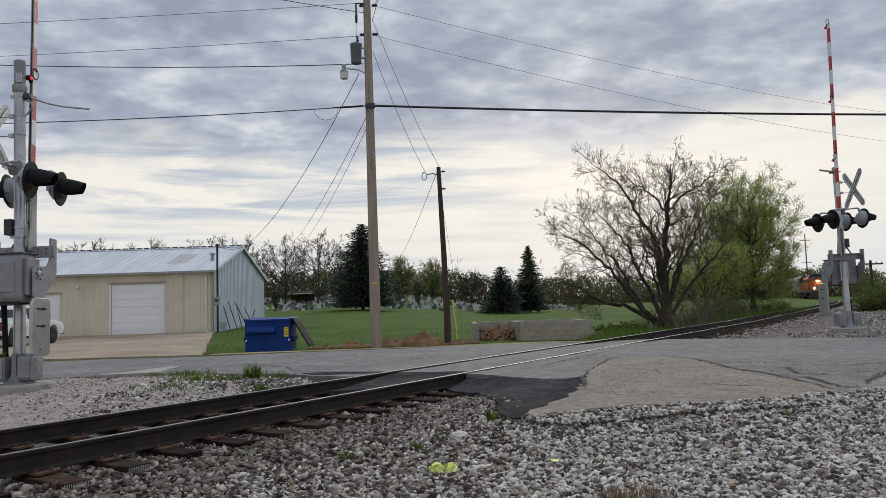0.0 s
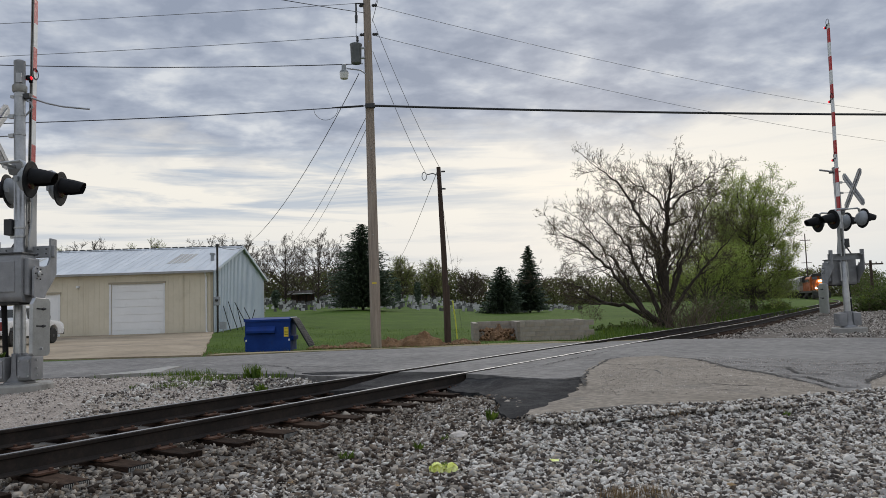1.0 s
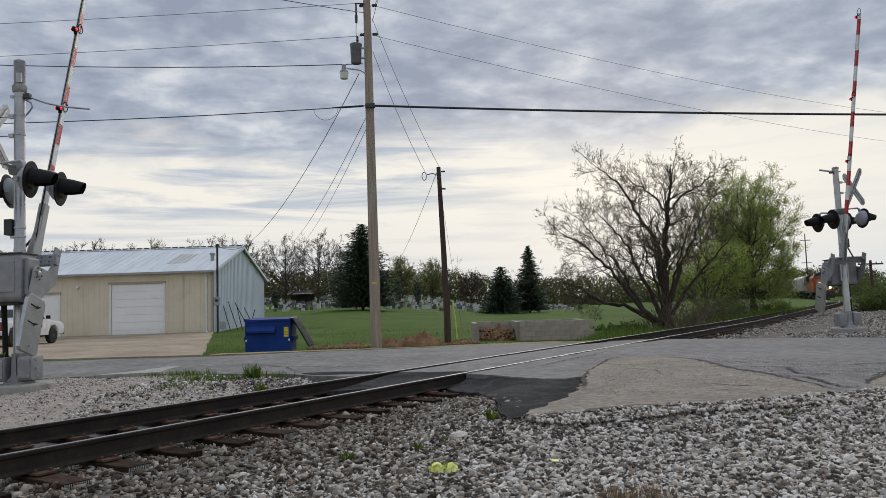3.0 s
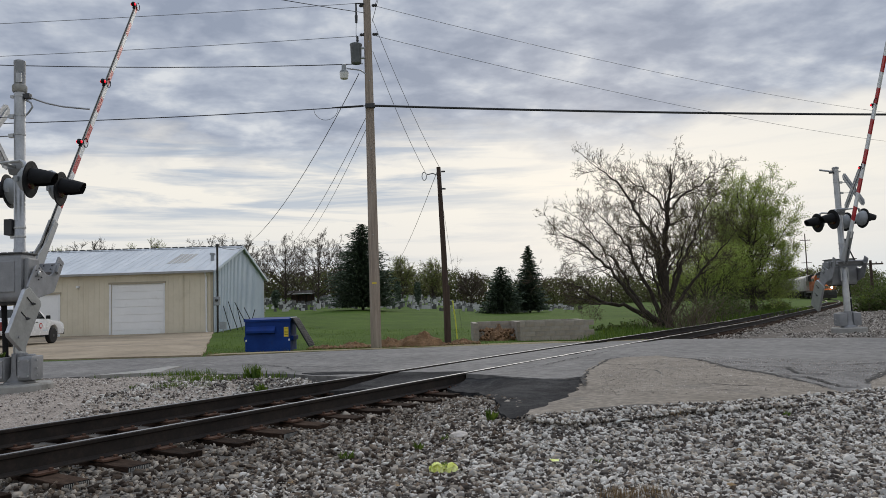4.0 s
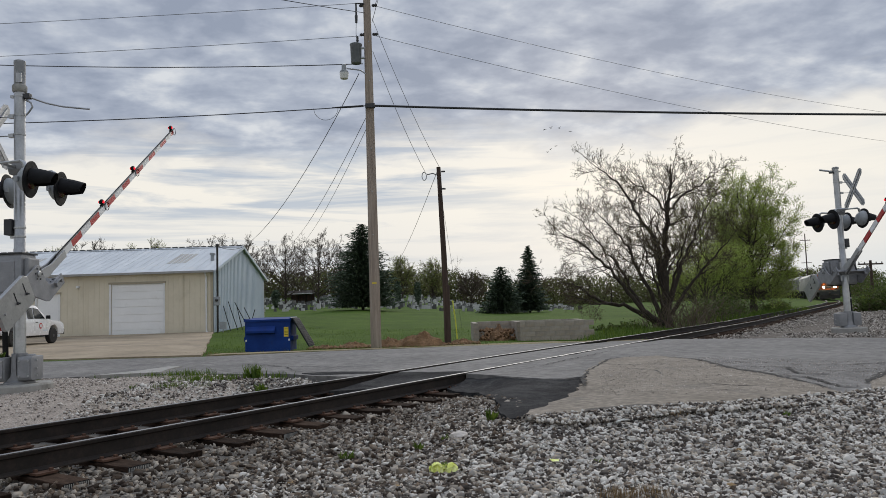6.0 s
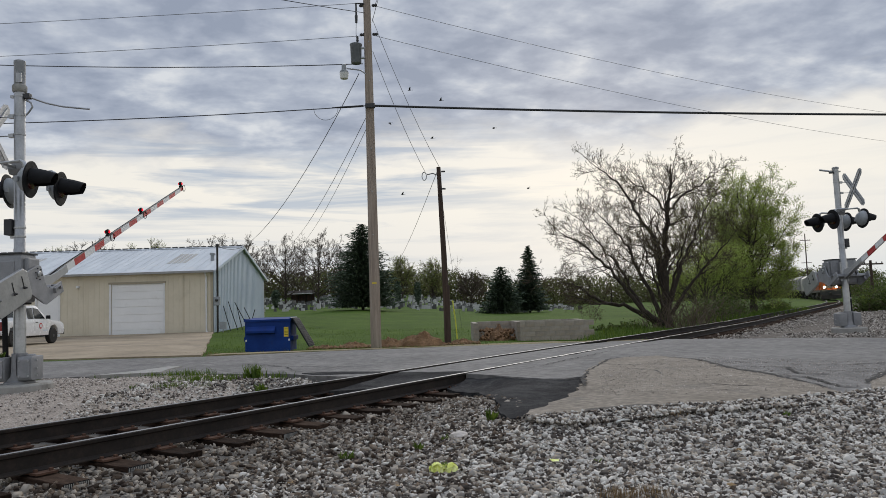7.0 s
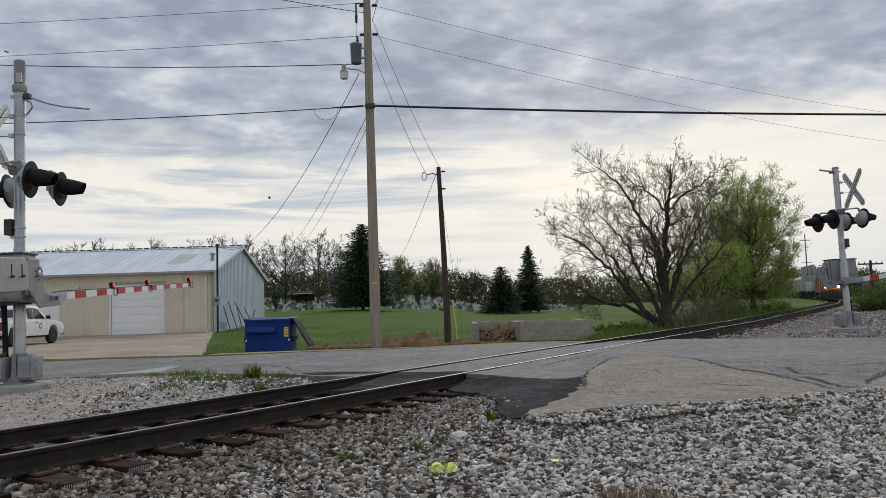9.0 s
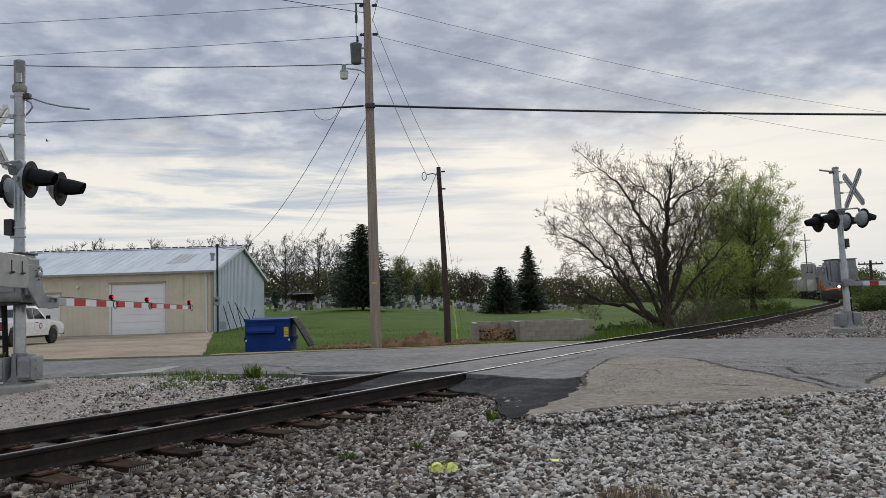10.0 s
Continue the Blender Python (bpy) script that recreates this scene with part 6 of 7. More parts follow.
class Wood:
    """Grows limbs by forking; gathers limb tubes and the places of buds or leaves."""

    def __init__(self, seed):
        self.r = random.Random(seed)
        self.limb, self.twig, self.tips = Build(), Build(), []

    def grow(self, p, d, length, radius, level, spec):
        r = self.r
        n = 5 if level < 2 else 3
        pts, rad = [p.copy()], [radius]
        d = d.normalized()
        kids = []
        for i in range(n):
            bend = spec["bend"] * (1 + 0.25 * level)
            d = (d + Vector((r.gauss(0, bend), r.gauss(0, bend), r.gauss(0, bend) + spec["lift"]))).normalized()
            p = p + d * (length / n)
            pts.append(p.copy())
            rad.append(radius * (1 - (spec.get("taper", 0.72) if level == 0 else 0.72) * (i + 1) / n))
            kids.append((p.copy(), d.copy(), rad[-1]))
        b = self.limb if level <= spec["bark_levels"] else self.twig
        b.tube(pts, rad, (7 if level < 2 else (4 if level < 3 else 3)) if not spec.get("far") else 3, cap=level == 0)
        if level >= spec["levels"]:
            self.tips += [pts[-1], pts[-2]]
            return
        if level >= spec["levels"] - 1:
            self.tips.append(pts[-1])
        count = spec["forks"][min(level, len(spec["forks"]) - 1)]
        for k in range(count):
            f = r.uniform(spec["from"] if level == 0 else spec.get("low", 0.2), 1.0)
            i = min(n - 1, int(f * n))
            q, dd, rr = kids[i]
            side = dd.orthogonal().normalized()
            side = Matrix.Rotation(r.uniform(0, 2 * math.pi), 3, dd) @ side
            a = radians(r.uniform(*spec["angle"]))
            nd = dd * math.cos(a) + side * math.sin(a)
            self.grow(q, nd, length * r.uniform(*spec["shrink"]), max(rr * r.uniform(0.6, 0.86), spec.get("least", 0.012)), level + 1, spec)
        self.grow(kids[-1][0], kids[-1][1], length * 0.6, rad[-1], level + 1, spec)


def leaf_cloud(points, size, per, spread, seed, flat=0.0):
    """Small folded leaves round the given points."""
    rs = np.random.RandomState(seed)
    P = np.array([p[:] for p in points])
    P = np.repeat(P, per, 0) + rs.normal(0, spread, (len(P) * per, 3))
    n = len(P)
    a = rs.normal(size=(n, 3))
    a /= np.linalg.norm(a, axis=1)[:, None]
    c = np.cross(a, rs.normal(size=(n, 3)))
    c /= np.linalg.norm(c, axis=1)[:, None] + 1e-9
    s = size * rs.uniform(0.5, 1.4, (n, 1))
    V = np.stack([P - a * s, P + c * s * 0.45, P + a * s, P - c * s * 0.45], 1).reshape(-1, 3)
    b = Build()
    b.v = list(map(tuple, V.tolist()))
    b.f = [(4 * i, 4 * i + 1, 4 * i + 2, 4 * i + 3) for i in range(n)]
    b.s = [0] * n
    return b


def bent(points, n):
    """A smooth line through a few guide points."""
    P = [Vector(p) for p in points]
    P = [P[0] * 2 - P[1]] + P + [P[-1] * 2 - P[-2]]
    out = []
    for i in range(1, len(P) - 2):
        a, b, c, d = P[i - 1:i + 3]
        for k in range(n):
            t = k / n
            out.append(0.5 * (2 * b + (c - a) * t + (2 * a - 5 * b + 4 * c - d) * t * t + (3 * b - a - 3 * c + d) * t ** 3))
    return out + [P[-2]]


class Crown:
    """Limbs laid along guide lines, each carrying branches, twigs and buds that shorten towards its end."""

    def __init__(self, seed):
        self.r = random.Random(seed)
        self.limb, self.twig, self.tips = Build(), Build(), []

    def turned(self, d, lo, hi):
        side = Matrix.Rotation(self.r.uniform(0, 2 * math.pi), 3, d) @ d.orthogonal().normalized()
        a = radians(self.r.uniform(lo, hi))
        return (d * math.cos(a) + side * math.sin(a)).normalized()

    def shoot(self, p, d, length, radius, depth, lift, bend, least, kids, fine=3):
        """A branch that wanders, thins out and carries shorter shoots."""
        r, n = self.r, 4 if depth else (2 if least > 0.015 else 3)
        pts, dirs = [p.copy()], []
        for i in range(n):
            d = (d + Vector((r.gauss(0, bend), r.gauss(0, bend), r.gauss(0, bend) + lift))).normalized()
            p = p + d * (length / n)
            pts.append(p.copy())
            dirs.append(d.copy())
        rad = [max(least, radius * (1 - 0.8 * i / n)) for i in range(n + 1)]
        (self.limb if radius > 0.03 else self.twig).tube(pts, rad, 5 if radius > 0.03 else fine, cap=False)
        if depth == 0:
            self.tips += pts[1:]
            return
        for k in range(kids[-depth]):
            f = r.uniform(0.25, 1.0)
            i = min(n - 1, int(f * n))
            q = pts[i].lerp(pts[i + 1], f * n - i)
            self.shoot(q, self.turned(dirs[i], 20, 56), length * r.uniform(0.50, 0.80) * (1.15 - 0.4 * f), max(least, radius * 0.5), depth - 1, lift, bend, least, kids, fine)

    def lead(self, points, r0, r1, count, reach, first=0.3, depth=2, lift=0.06, bend=0.16, least=0.008, kids=(5, 4), sides=8, fine=3, spread=(28, 70)):
        line = bent(points, 6)
        n = len(line) - 1
        wob = [q + Vector((self.r.gauss(0, 1), self.r.gauss(0, 1), self.r.gauss(0, 1))) * (0.05 if 0 < i < n else 0) for i, q in enumerate(line)]
        self.limb.tube(wob, [r0 + (r1 - r0) * (i / n) ** 0.8 for i in range(n + 1)], sides)
        for k in range(count):
            f = first + (1 - first) * (k + self.r.random()) / count
            i = min(n - 1, int(f * n))
            d = (wob[i + 1] - wob[i]).normalized()
            rr = (r0 + (r1 - r0) * f ** 0.8)
            self.shoot(wob[i].lerp(wob[i + 1], f * n - i), self.turned(d, *spread), reach * self.r.uniform(0.55, 1.15) * (1.2 - 0.5 * f), max(least, rr * 0.45), depth, lift, bend, least, kids, fine)
        self.shoot(wob[-1], (wob[-1] - wob[-2]).normalized(), reach * 0.8, r1, depth, lift, bend, least, kids, fine)


def big_tree():
    """A wide old tree: a dark stem that forks high up, low limbs sweeping out over the grass, buds just opening."""
    t = thing("bare_tree", pose(11.95, 40.0, -0.62) @ Matrix.Diagonal((0.95, 0.95, 0.95, 1)), "wide bare tree with opening buds beside the track", "tree")
    w = Crown(11)
    w.lead([(0.1, 0, -0.1), (0.1, 0, 1.8), (0.25, 0.1, 4.6), (0.55, 0.1, 7.2)], 0.32, 0.128, 14, 2.18, 0.35, depth=3, kids=(4, 3, 2), least=0.0075, bend=0.12)
    w.lead([(0.55, 0.1, 7.1), (0.7, 0, 8.2), (0.95, -0.1, 9.6)], 0.09, 0.026, 13, 1.54, 0.2, depth=3, kids=(4, 3, 2), least=0.0075, bend=0.12)
    w.lead([(0.5, 0.1, 6.9), (1.5, 0.3, 8.0), (2.7, 0.4, 8.6), (3.5, 0.5, 9.3)], 0.09, 0.026, 15, 1.47, 0.3, depth=3, kids=(4, 3, 2), least=0.0075, bend=0.12)
    w.lead([(0.5, 0.1, 6.9), (-0.4, -0.3, 8.0), (-1.6, -0.5, 8.7)], 0.08, 0.022, 13, 1.47, 0.3, depth=3, kids=(4, 3, 2), least=0.0075, bend=0.12)
    w.lead([(0.1, 0, 2.2), (-0.3, -0.3, 4.9), (-1.1, -0.4, 6.5), (-2.3, -0.4, 8.5), (-3.5, -0.5, 9.6)], 0.17, 0.026, 23, 1.79, 0.35, depth=3, kids=(4, 3, 2), least=0.0075, bend=0.12)
    w.lead([(-0.1, 0.1, 0.9), (-0.9, 0.5, 3.0), (-1.9, 0.9, 5.4), (-3.2, 1.0, 7.0)], 0.16, 0.030, 19, 1.92, 0.3, depth=3, kids=(4, 3, 2), least=0.0075, bend=0.12)
    w.lead([(-0.2, -0.1, 0.5), (-1.5, -0.4, 1.6), (-2.9, -0.7, 3.4), (-4.4, -0.8, 5.0), (-5.9, -0.9, 5.9)], 0.18, 0.026, 23, 1.86, 0.35, depth=3, kids=(4, 3, 2), least=0.0075, bend=0.12)
    w.lead([(-1.2, -0.3, 1.3), (-2.2, 0.2, 3.4), (-3.4, 0.6, 5.4), (-4.6, 0.7, 6.9)], 0.11, 0.022, 18, 1.73, 0.3, depth=3, kids=(4, 3, 2), least=0.0075, bend=0.12)
    w.lead([(-0.3, 0.1, 0.5), (-1.9, 0.3, 1.55), (-3.6, 0.4, 2.0), (-5.0, 0.2, 2.9), (-6.2, 0.1, 3.3)], 0.16, 0.022, 18, 1.60, 0.4, lift=0.03, depth=3, kids=(4, 3, 2), least=0.0075, bend=0.12)
    w.lead([(-2.6, 0.3, 1.75), (-4.0, -0.3, 1.9), (-5.4, -0.5, 2.3)], 0.08, 0.019, 12, 1.28, 0.3, lift=-0.02, depth=3, kids=(4, 3, 2), least=0.0075, bend=0.12)
    w.lead([(0.3, 0.1, 1.4), (1.1, 0.5, 3.6), (2.2, 0.8, 5.5), (3.1, 0.9, 7.3)], 0.16, 0.030, 19, 1.79, 0.35, depth=3, kids=(4, 3, 2), least=0.0075, bend=0.12)
    w.lead([(0.4, -0.1, 1.1), (1.6, -0.4, 2.9), (2.8, -0.6, 4.3), (3.9, -0.8, 5.5)], 0.13, 0.022, 17, 1.66, 0.35, depth=3, kids=(4, 3, 2), least=0.0075, bend=0.12)
    w.lead([(0.2, -0.2, 1.8), (0.6, -1.1, 4.0), (1.2, -1.7, 6.0)], 0.11, 0.026, 14, 1.66, 0.3, depth=3, kids=(4, 3, 2), least=0.0075, bend=0.12)
    w.lead([(-0.1, -0.3, 1.5), (-0.9, -1.3, 3.4), (-1.6, -2.0, 5.0)], 0.10, 0.022, 14, 1.66, 0.3, depth=3, kids=(4, 3, 2), least=0.0075, bend=0.12)
    w.lead([(0.1, 0.3, 1.9), (0.2, 1.5, 4.0), (0.1, 2.2, 6.2)], 0.11, 0.026, 14, 1.66, 0.3, depth=3, kids=(4, 3, 2), least=0.0075, bend=0.12)
    w.limb.tube([(0.05, 0, -0.35), (0.08, 0, 0.4), (0.1, 0.02, 1.3)], [0.60, 0.42, 0.31], 14)
    part("trunk", w.limb, M_BARK, t, "dark furrowed trunk and limbs", smooth=True, fix=False)
    part("branchwork", w.twig, M_TWIG, t, "fine brown twigs", fix=False)
    part("crown", leaf_cloud(w.tips, 0.034, 1, 0.05, 12), M_BUD, t, "sparse opening buds", fix=False)


def shaped_tree(name, x, y, z, label, h, base, rx, ry, limbs, seed, leaf, size, per, spread, count=8, kids=(4, 3), reach=1.2, least=0.012, trunk=0.2, depth=2, fine=3, lean=0.0, lift=0.08, square=0.75, twig=None):
    """Limbs rise from a single stem to an egg-shaped outline between base and h."""
    t = thing(name, pose(x, y, z), label, "tree")
    w, r = Crown(seed), random.Random(seed + 5)
    top = h * 0.72
    w.lead([(0, 0, -0.2), (lean * 0.3, 0, h * 0.3), (lean, 0, top)], trunk, trunk * 0.3, count, reach, 0.45, depth, lift, 0.13, least, kids, 8, fine)
    for k in range(limbs):
        f = (k + 0.5) / limbs
        a = k * 2.4 + r.uniform(-0.4, 0.4)
        # height on the outline and how wide it is there
        zz = base + (h - reach * 0.5 - base) * f
        wide = math.sin(math.pi * (0.12 + 0.80 * f)) ** square
        ex, ey = math.cos(a) * rx * wide * r.uniform(0.62, 0.92), math.sin(a) * ry * wide * r.uniform(0.62, 0.92)
        z0 = max(h * 0.10, min(top * 0.95, zz - r.uniform(0.22, 0.34) * h))
        s = Vector((lean * z0 / top, 0, z0))
        e = Vector((ex + lean * f, ey, zz))
        m = s.lerp(e, 0.5) + Vector((ex * 0.10, ey * 0.10, -0.03 * h))
        w.lead([s, m, e], trunk * (0.5 - 0.25 * f), least * 1.8, count, reach, 0.3, depth, lift, 0.15, least, kids, 5, fine, (22, 58))
    part("trunk", w.limb, M_BARK, t, smooth=True, fix=False)
    part("branchwork", w.twig, twig or M_TWIG, t, fix=False)
    if per:
        part("crown", leaf_cloud(w.tips, size, per, spread, seed + 1), leaf, t, fix=False)
    return t


GREEN = dict(bend=0.09, lift=0.05, levels=3, bark_levels=2, forks=(7, 5, 4), angle=(20, 52), shrink=(0.42, 0.66), **{"from": 0.2})


def green_tree(name, x, y, z, h, seed, label, leaf, size=0.10, per=7, spread=0.42, stems=1, width=0.4, spec=GREEN, bark=M_BARK, thick=0.024):
    t = thing(name, pose(x, y, z), label, "tree")
    w = Wood(seed)
    for k in range(stems):
        a = 2 * math.pi * k / max(1, stems) + seed
        lean = 0.0 if stems == 1 else width
        w.grow(Vector((math.cos(a) * 0.15 * lean, math.sin(a) * 0.15 * lean, -0.2)), Vector((math.cos(a) * lean, math.sin(a) * lean, 1)), h * 0.56, h * thick, 0, spec)
    part("trunk", w.limb, bark, t, smooth=True, fix=False)
    if w.twig.v:
        part("branchwork", w.twig, M_TWIG, t, fix=False)
    part("crown", leaf_cloud(w.tips, size, per, spread, seed + 1), leaf, t, fix=False)
    return t


def spruce(x, y, z, h, radius, seed, label, droop=0.35, full=0.8):
    t = thing("spruce_tree", pose(x, y, z), label, "tree")
    rnd = random.Random(seed)
    part("trunk", Build().tube([(0, 0, -0.2), (0, 0, h * 0.5), (0, 0, h * 0.97)], [h * 0.018, h * 0.012, 0.02], 8), M_BARK, t, smooth=True)
    b = Build()
    z0 = h * 0.06
    rows = int(h * 5.5)
    for i in range(rows):
        f = i / rows
        zz = z0 + (h - z0) * f
        # boughs come in uneven whorls, some reaching out past the rest
        r = radius * ((1 - f) ** full) * rnd.uniform(0.72, 1.12) + 0.10
        n = max(5, int(19 * (1 - f) + 5))
        a0 = rnd.uniform(0, 6.28)
        for k in range(n):
            a = a0 + 2 * math.pi * (k + 0.5 * rnd.random()) / n
            L = r * rnd.uniform(0.55, 1.0) * (1 + 0.22 * noise.noise((math.cos(a) * 1.2 + seed, math.sin(a) * 1.2, zz * 0.55)))
            L *= 1.16 if rnd.random() < 0.12 else 1.0
            d = Vector((math.cos(a), math.sin(a), 0))
            s = Vector((-math.sin(a), math.cos(a), 0))
            m = max(3, int(L / 0.28))
            for j in range(m):
                q = (j + 0.6) / m
                c = d * (L * q) + Vector((0, 0, zz - droop * L * q * (1 - 0.85 * q) + rnd.gauss(0, 0.05)))
                ww = (0.18 + 0.36 * (1 - q) * min(1.0, L / 1.5)) * rnd.uniform(0.6, 1.3)
                ll = L / m * 0.9 + 0.10
                for sg in (-1, 1):
                    tip = c + s * sg * ww + d * ll * rnd.uniform(0.5, 1.1) + Vector((0, 0, rnd.uniform(-0.16, 0.10)))
                    b.add([c - d * ll * 0.4, c + d * ll * 0.5 + Vector((0, 0, rnd.uniform(-0.05, 0.12))), tip, c + Vector((0, 0, rnd.uniform(-0.02, 0.08)))], [(0, 2, 1), (0, 3, 2)])
                if rnd.random() < 0.55:
                    e = c + Vector((rnd.gauss(0, 0.06), rnd.gauss(0, 0.06), -rnd.uniform(0.12, 0.34)))
                    b.add([c - s * 0.07, c + s * 0.07, e], [(0, 1, 2)])
    part("crown", b, M_NEEDLE, t, "dense dark needles", fix=False)
    return t


def column_shrub(x, y, z, h, r, seed):
    t = thing("column_evergreen", pose(x, y, z), "narrow dark columnar evergreen among gravestones", "shrub", "columnar evergreens")
    rs = random.Random(seed)
    pts = []
    for i in range(420):
        f = rs.random()
        rr = r * math.sin(math.pi * min(1, 0.12 + 0.88 * (1 - f) ** 0.8)) ** 0.6 * rs.uniform(0.3, 1.0)
        a = rs.uniform(0, 2 * math.pi)
        pts.append(Vector((math.cos(a) * rr, math.sin(a) * rr, 0.1 + f * h)))
    part("trunk", Build().tube([(0, 0, -0.2), (0, 0, h * 0.8)], [0.07, 0.03], 6), M_BARK, t)
    part("crown", leaf_cloud(pts, 0.17, 3, 0.07, seed), M_NEEDLE, t, fix=False)


def thicket(name, x, y, z, rx, ry, h, count, seed, material, label, size=0.09, stems=60, stem_mat=None):
    """A low tangled bush: arching stems with leaves between them."""
    t = thing(name, pose(x, y, z), label, "bush")
    rnd = random.Random(seed)
    b, pts = Build(), []
    for k in range(stems):
        a, rr = rnd.uniform(0, 2 * math.pi), math.sqrt(rnd.random())
        p = Vector((math.cos(a) * rr * rx * 0.8, math.sin(a) * rr * ry * 0.8, -0.1))
        d = Vector((rnd.gauss(0, 0.35), rnd.gauss(0, 0.35), 1)).normalized()
        L = h * rnd.uniform(0.5, 1.1)
        line = [p]
        for i in range(4):
            d = (d + Vector((rnd.gauss(0, 0.22), rnd.gauss(0, 0.22), -0.08))).normalized()
            line.append(line[-1] + d * L / 4)
            pts.append(line[-1])
            if i > 0:
                e = (d + Vector((rnd.gauss(0, 0.7), rnd.gauss(0, 0.7), rnd.gauss(0, 0.4)))).normalized()
                b.tube([line[-1], line[-1] + e * L * 0.22], [0.008, 0.004], 3, cap=False)
                pts.append(line[-1] + e * L * 0.22)
        b.tube(line, [0.022, 0.018, 0.014, 0.010, 0.005], 3, cap=False)
    part("stem_tangle", b, stem_mat or M_BRUSH, t, fix=False)
    if count:
        part("foliage", leaf_cloud(pts, size, max(1, count // len(pts)), h * 0.09, seed), material, t, fix=False)


big_tree()
shaped_tree("leafing_tree", 25.3, 60.0, 0.1, "fresh green leafing tree standing beside the railway", 11.4, 1.4, 3.9, 3.4, 34, 31, M_LEAF, 0.056, 4, 0.13, 8, (4, 4), 1.9, 0.010, 0.26, square=0.6, twig=M_SPROUT)
shaped_tree("leafing_tree", 22.3, 63.0, 0.15, "thinly leafing brownish tree behind the bare tree", 11.0, 2.2, 3.0, 2.6, 20, 32, M_BUDGREEN, 0.045, 3, 0.09, 7, (4, 3), 1.9, 0.010, 0.20, twig=M_SPROUT)
shaped_tree("leafing_tree", 27.6, 66.0, 0.2, "fresh green leafing tree near the curve of track", 9.8, 3.4, 2.7, 2.6, 20, 33, M_LEAF, 0.056, 4, 0.12, 7, (4, 4), 1.8, 0.011, 0.22, twig=M_SPROUT)
green_tree("sapling", 18.2, 51.0, -0.2, 5.0, 34, "young green sapling beside the track", M_LEAF, 0.055, 5, 0.2, 3, 0.3)
green_tree("sapling", 20.2, 55.0, -0.1, 5.2, 35, "young green sapling beside the track", M_LEAF, 0.05, 5, 0.2, 3, 0.4)
thicket("bramble_bush", 12.6, 39.2, -0.62, 1.5, 1.0, 2.5, 400, 41, M_BUD, "dense brown bramble round the tree's foot", 0.05, 85)
thicket("bramble_bush", 14.0, 40.8, -0.55, 1.4, 1.0, 1.7, 700, 42, M_LEAF_DARK, "brown and green bramble beside the track", 0.05, 60)
thicket("bramble_bush", 11.0, 39.6, -0.6, 0.8, 0.7, 1.3, 400, 47, M_LEAF_DARK, "small leafing bramble at the tree's foot", 0.05, 40)
for i, (x, y, h) in enumerate(((17.2, 46.5, 1.9), (19.4, 49.8, 1.7), (16.0, 44.6, 1.6), (21.6, 54.2, 1.8), (9.6, 38.6, 0.45), (8.6, 38.0, 0.4), (27.5, 61.5, 0.9), (30.0, 66.5, 0.8), (33.0, 73.0, 0.8), (37.4, 82.0, 0.8))):
    thicket("green_bush", x, y, float(ground_z(x, y)) - 0.05, 1.3, 1.0, h, 1500, 50 + i, M_LEAF_DARK, "leafy green bush along the railway bank", 0.07, 60)
for i, (x, y, h) in enumerate(((39.0, 61.0, 3.2), (43.5, 66.0, 3.6), (49.5, 78, 3.4), (57, 92, 3.6), (66, 108, 3.8), (45, 63, 3.0), (54, 84, 3.2), (76, 122, 4.2), (37.0, 63.5, 2.0), (41.5, 69.5, 2.6), (82, 146, 5.0), (90, 156, 5.6), (98, 165, 6.0), (88, 140, 5.0), (104, 160, 6.5), (97, 148, 5.5), (110, 172, 7.0), (84, 168, 5.0))):
    thicket("green_bush", x, y, float(ground_z(x, y)) - 0.05, 1.5 if i == 8 else 0.7 * h, 0.65 * h, h, 2600, 70 + i, M_LEAF_DARK, "dark green bush beyond the gravel", 0.12, 70)
spruce(-10.6, 95.0, float(ground_z(-10.6, 95)), 11.3, 5.7, 61, "large dark spruce standing before the cemetery", 0.12, 0.56)
spruce(7.4, 95.0, float(ground_z(7.4, 95)), 6.2, 3.4, 62, "dense dark spruce on the grass field", 0.2, 0.6)
spruce(11.4, 98.0, float(ground_z(11.4, 98)), 9.0, 3.1, 63, "tall pointed dark spruce on the grass field", 0.2)
column_shrub(-7.6, 120, float(ground_z(-7.6, 120)), 3.6, 0.6, 64)
column_shrub(-4.4, 120, float(ground_z(-4.4, 120)), 3.5, 0.6, 65)
column_shrub(-26.5, 115, float(ground_z(-26.5, 115)), 2.6, 0.7, 66)

LIGHT = dict(bend=0.11, lift=0.06, levels=3, bark_levels=1, forks=(6, 5, 5), far=True, least=0.028, angle=(18, 50), shrink=(0.45, 0.7), **{"from": 0.25})
FAR_TREES = [(-22.0, 128, 12.4, 5.0, 0), (-28.6, 132, 12.0, 4.6, 0), (-17.4, 138, 10.8, 4.0, 0), (-33.5, 124, 11.4, 4.0, 0), (-52, 108, 10.9, 3.9, 0), (-45.5, 112, 10.6, 3.6, 1), (-36.0, 112, 10.9, 3.4, 0), (-60, 112, 10.0, 3.4, 1), (-8.6, 150, 8.4, 1.9, 1), (-2.4, 150, 8.0, 2.0, 1), (5.6, 150, 6.6, 3.0, 0)]
for i, (x, y, h, rx, leafy) in enumerate(FAR_TREES):
    shaped_tree("leafing_tree" if leafy else "bare_tree", x, y, float(ground_z(x, y)), "young tree with thin pale green leaves far off" if leafy else "bare brown tree with a rounded crown far off", h, h * 0.26, rx, rx, 20, 80 + i,
                M_LEAF, 0.08, leafy, 0.10, 6, (4, 4), 2.0, 0.02, 0.22, square=0.5, twig=M_SPROUT if leafy else M_TWIG)


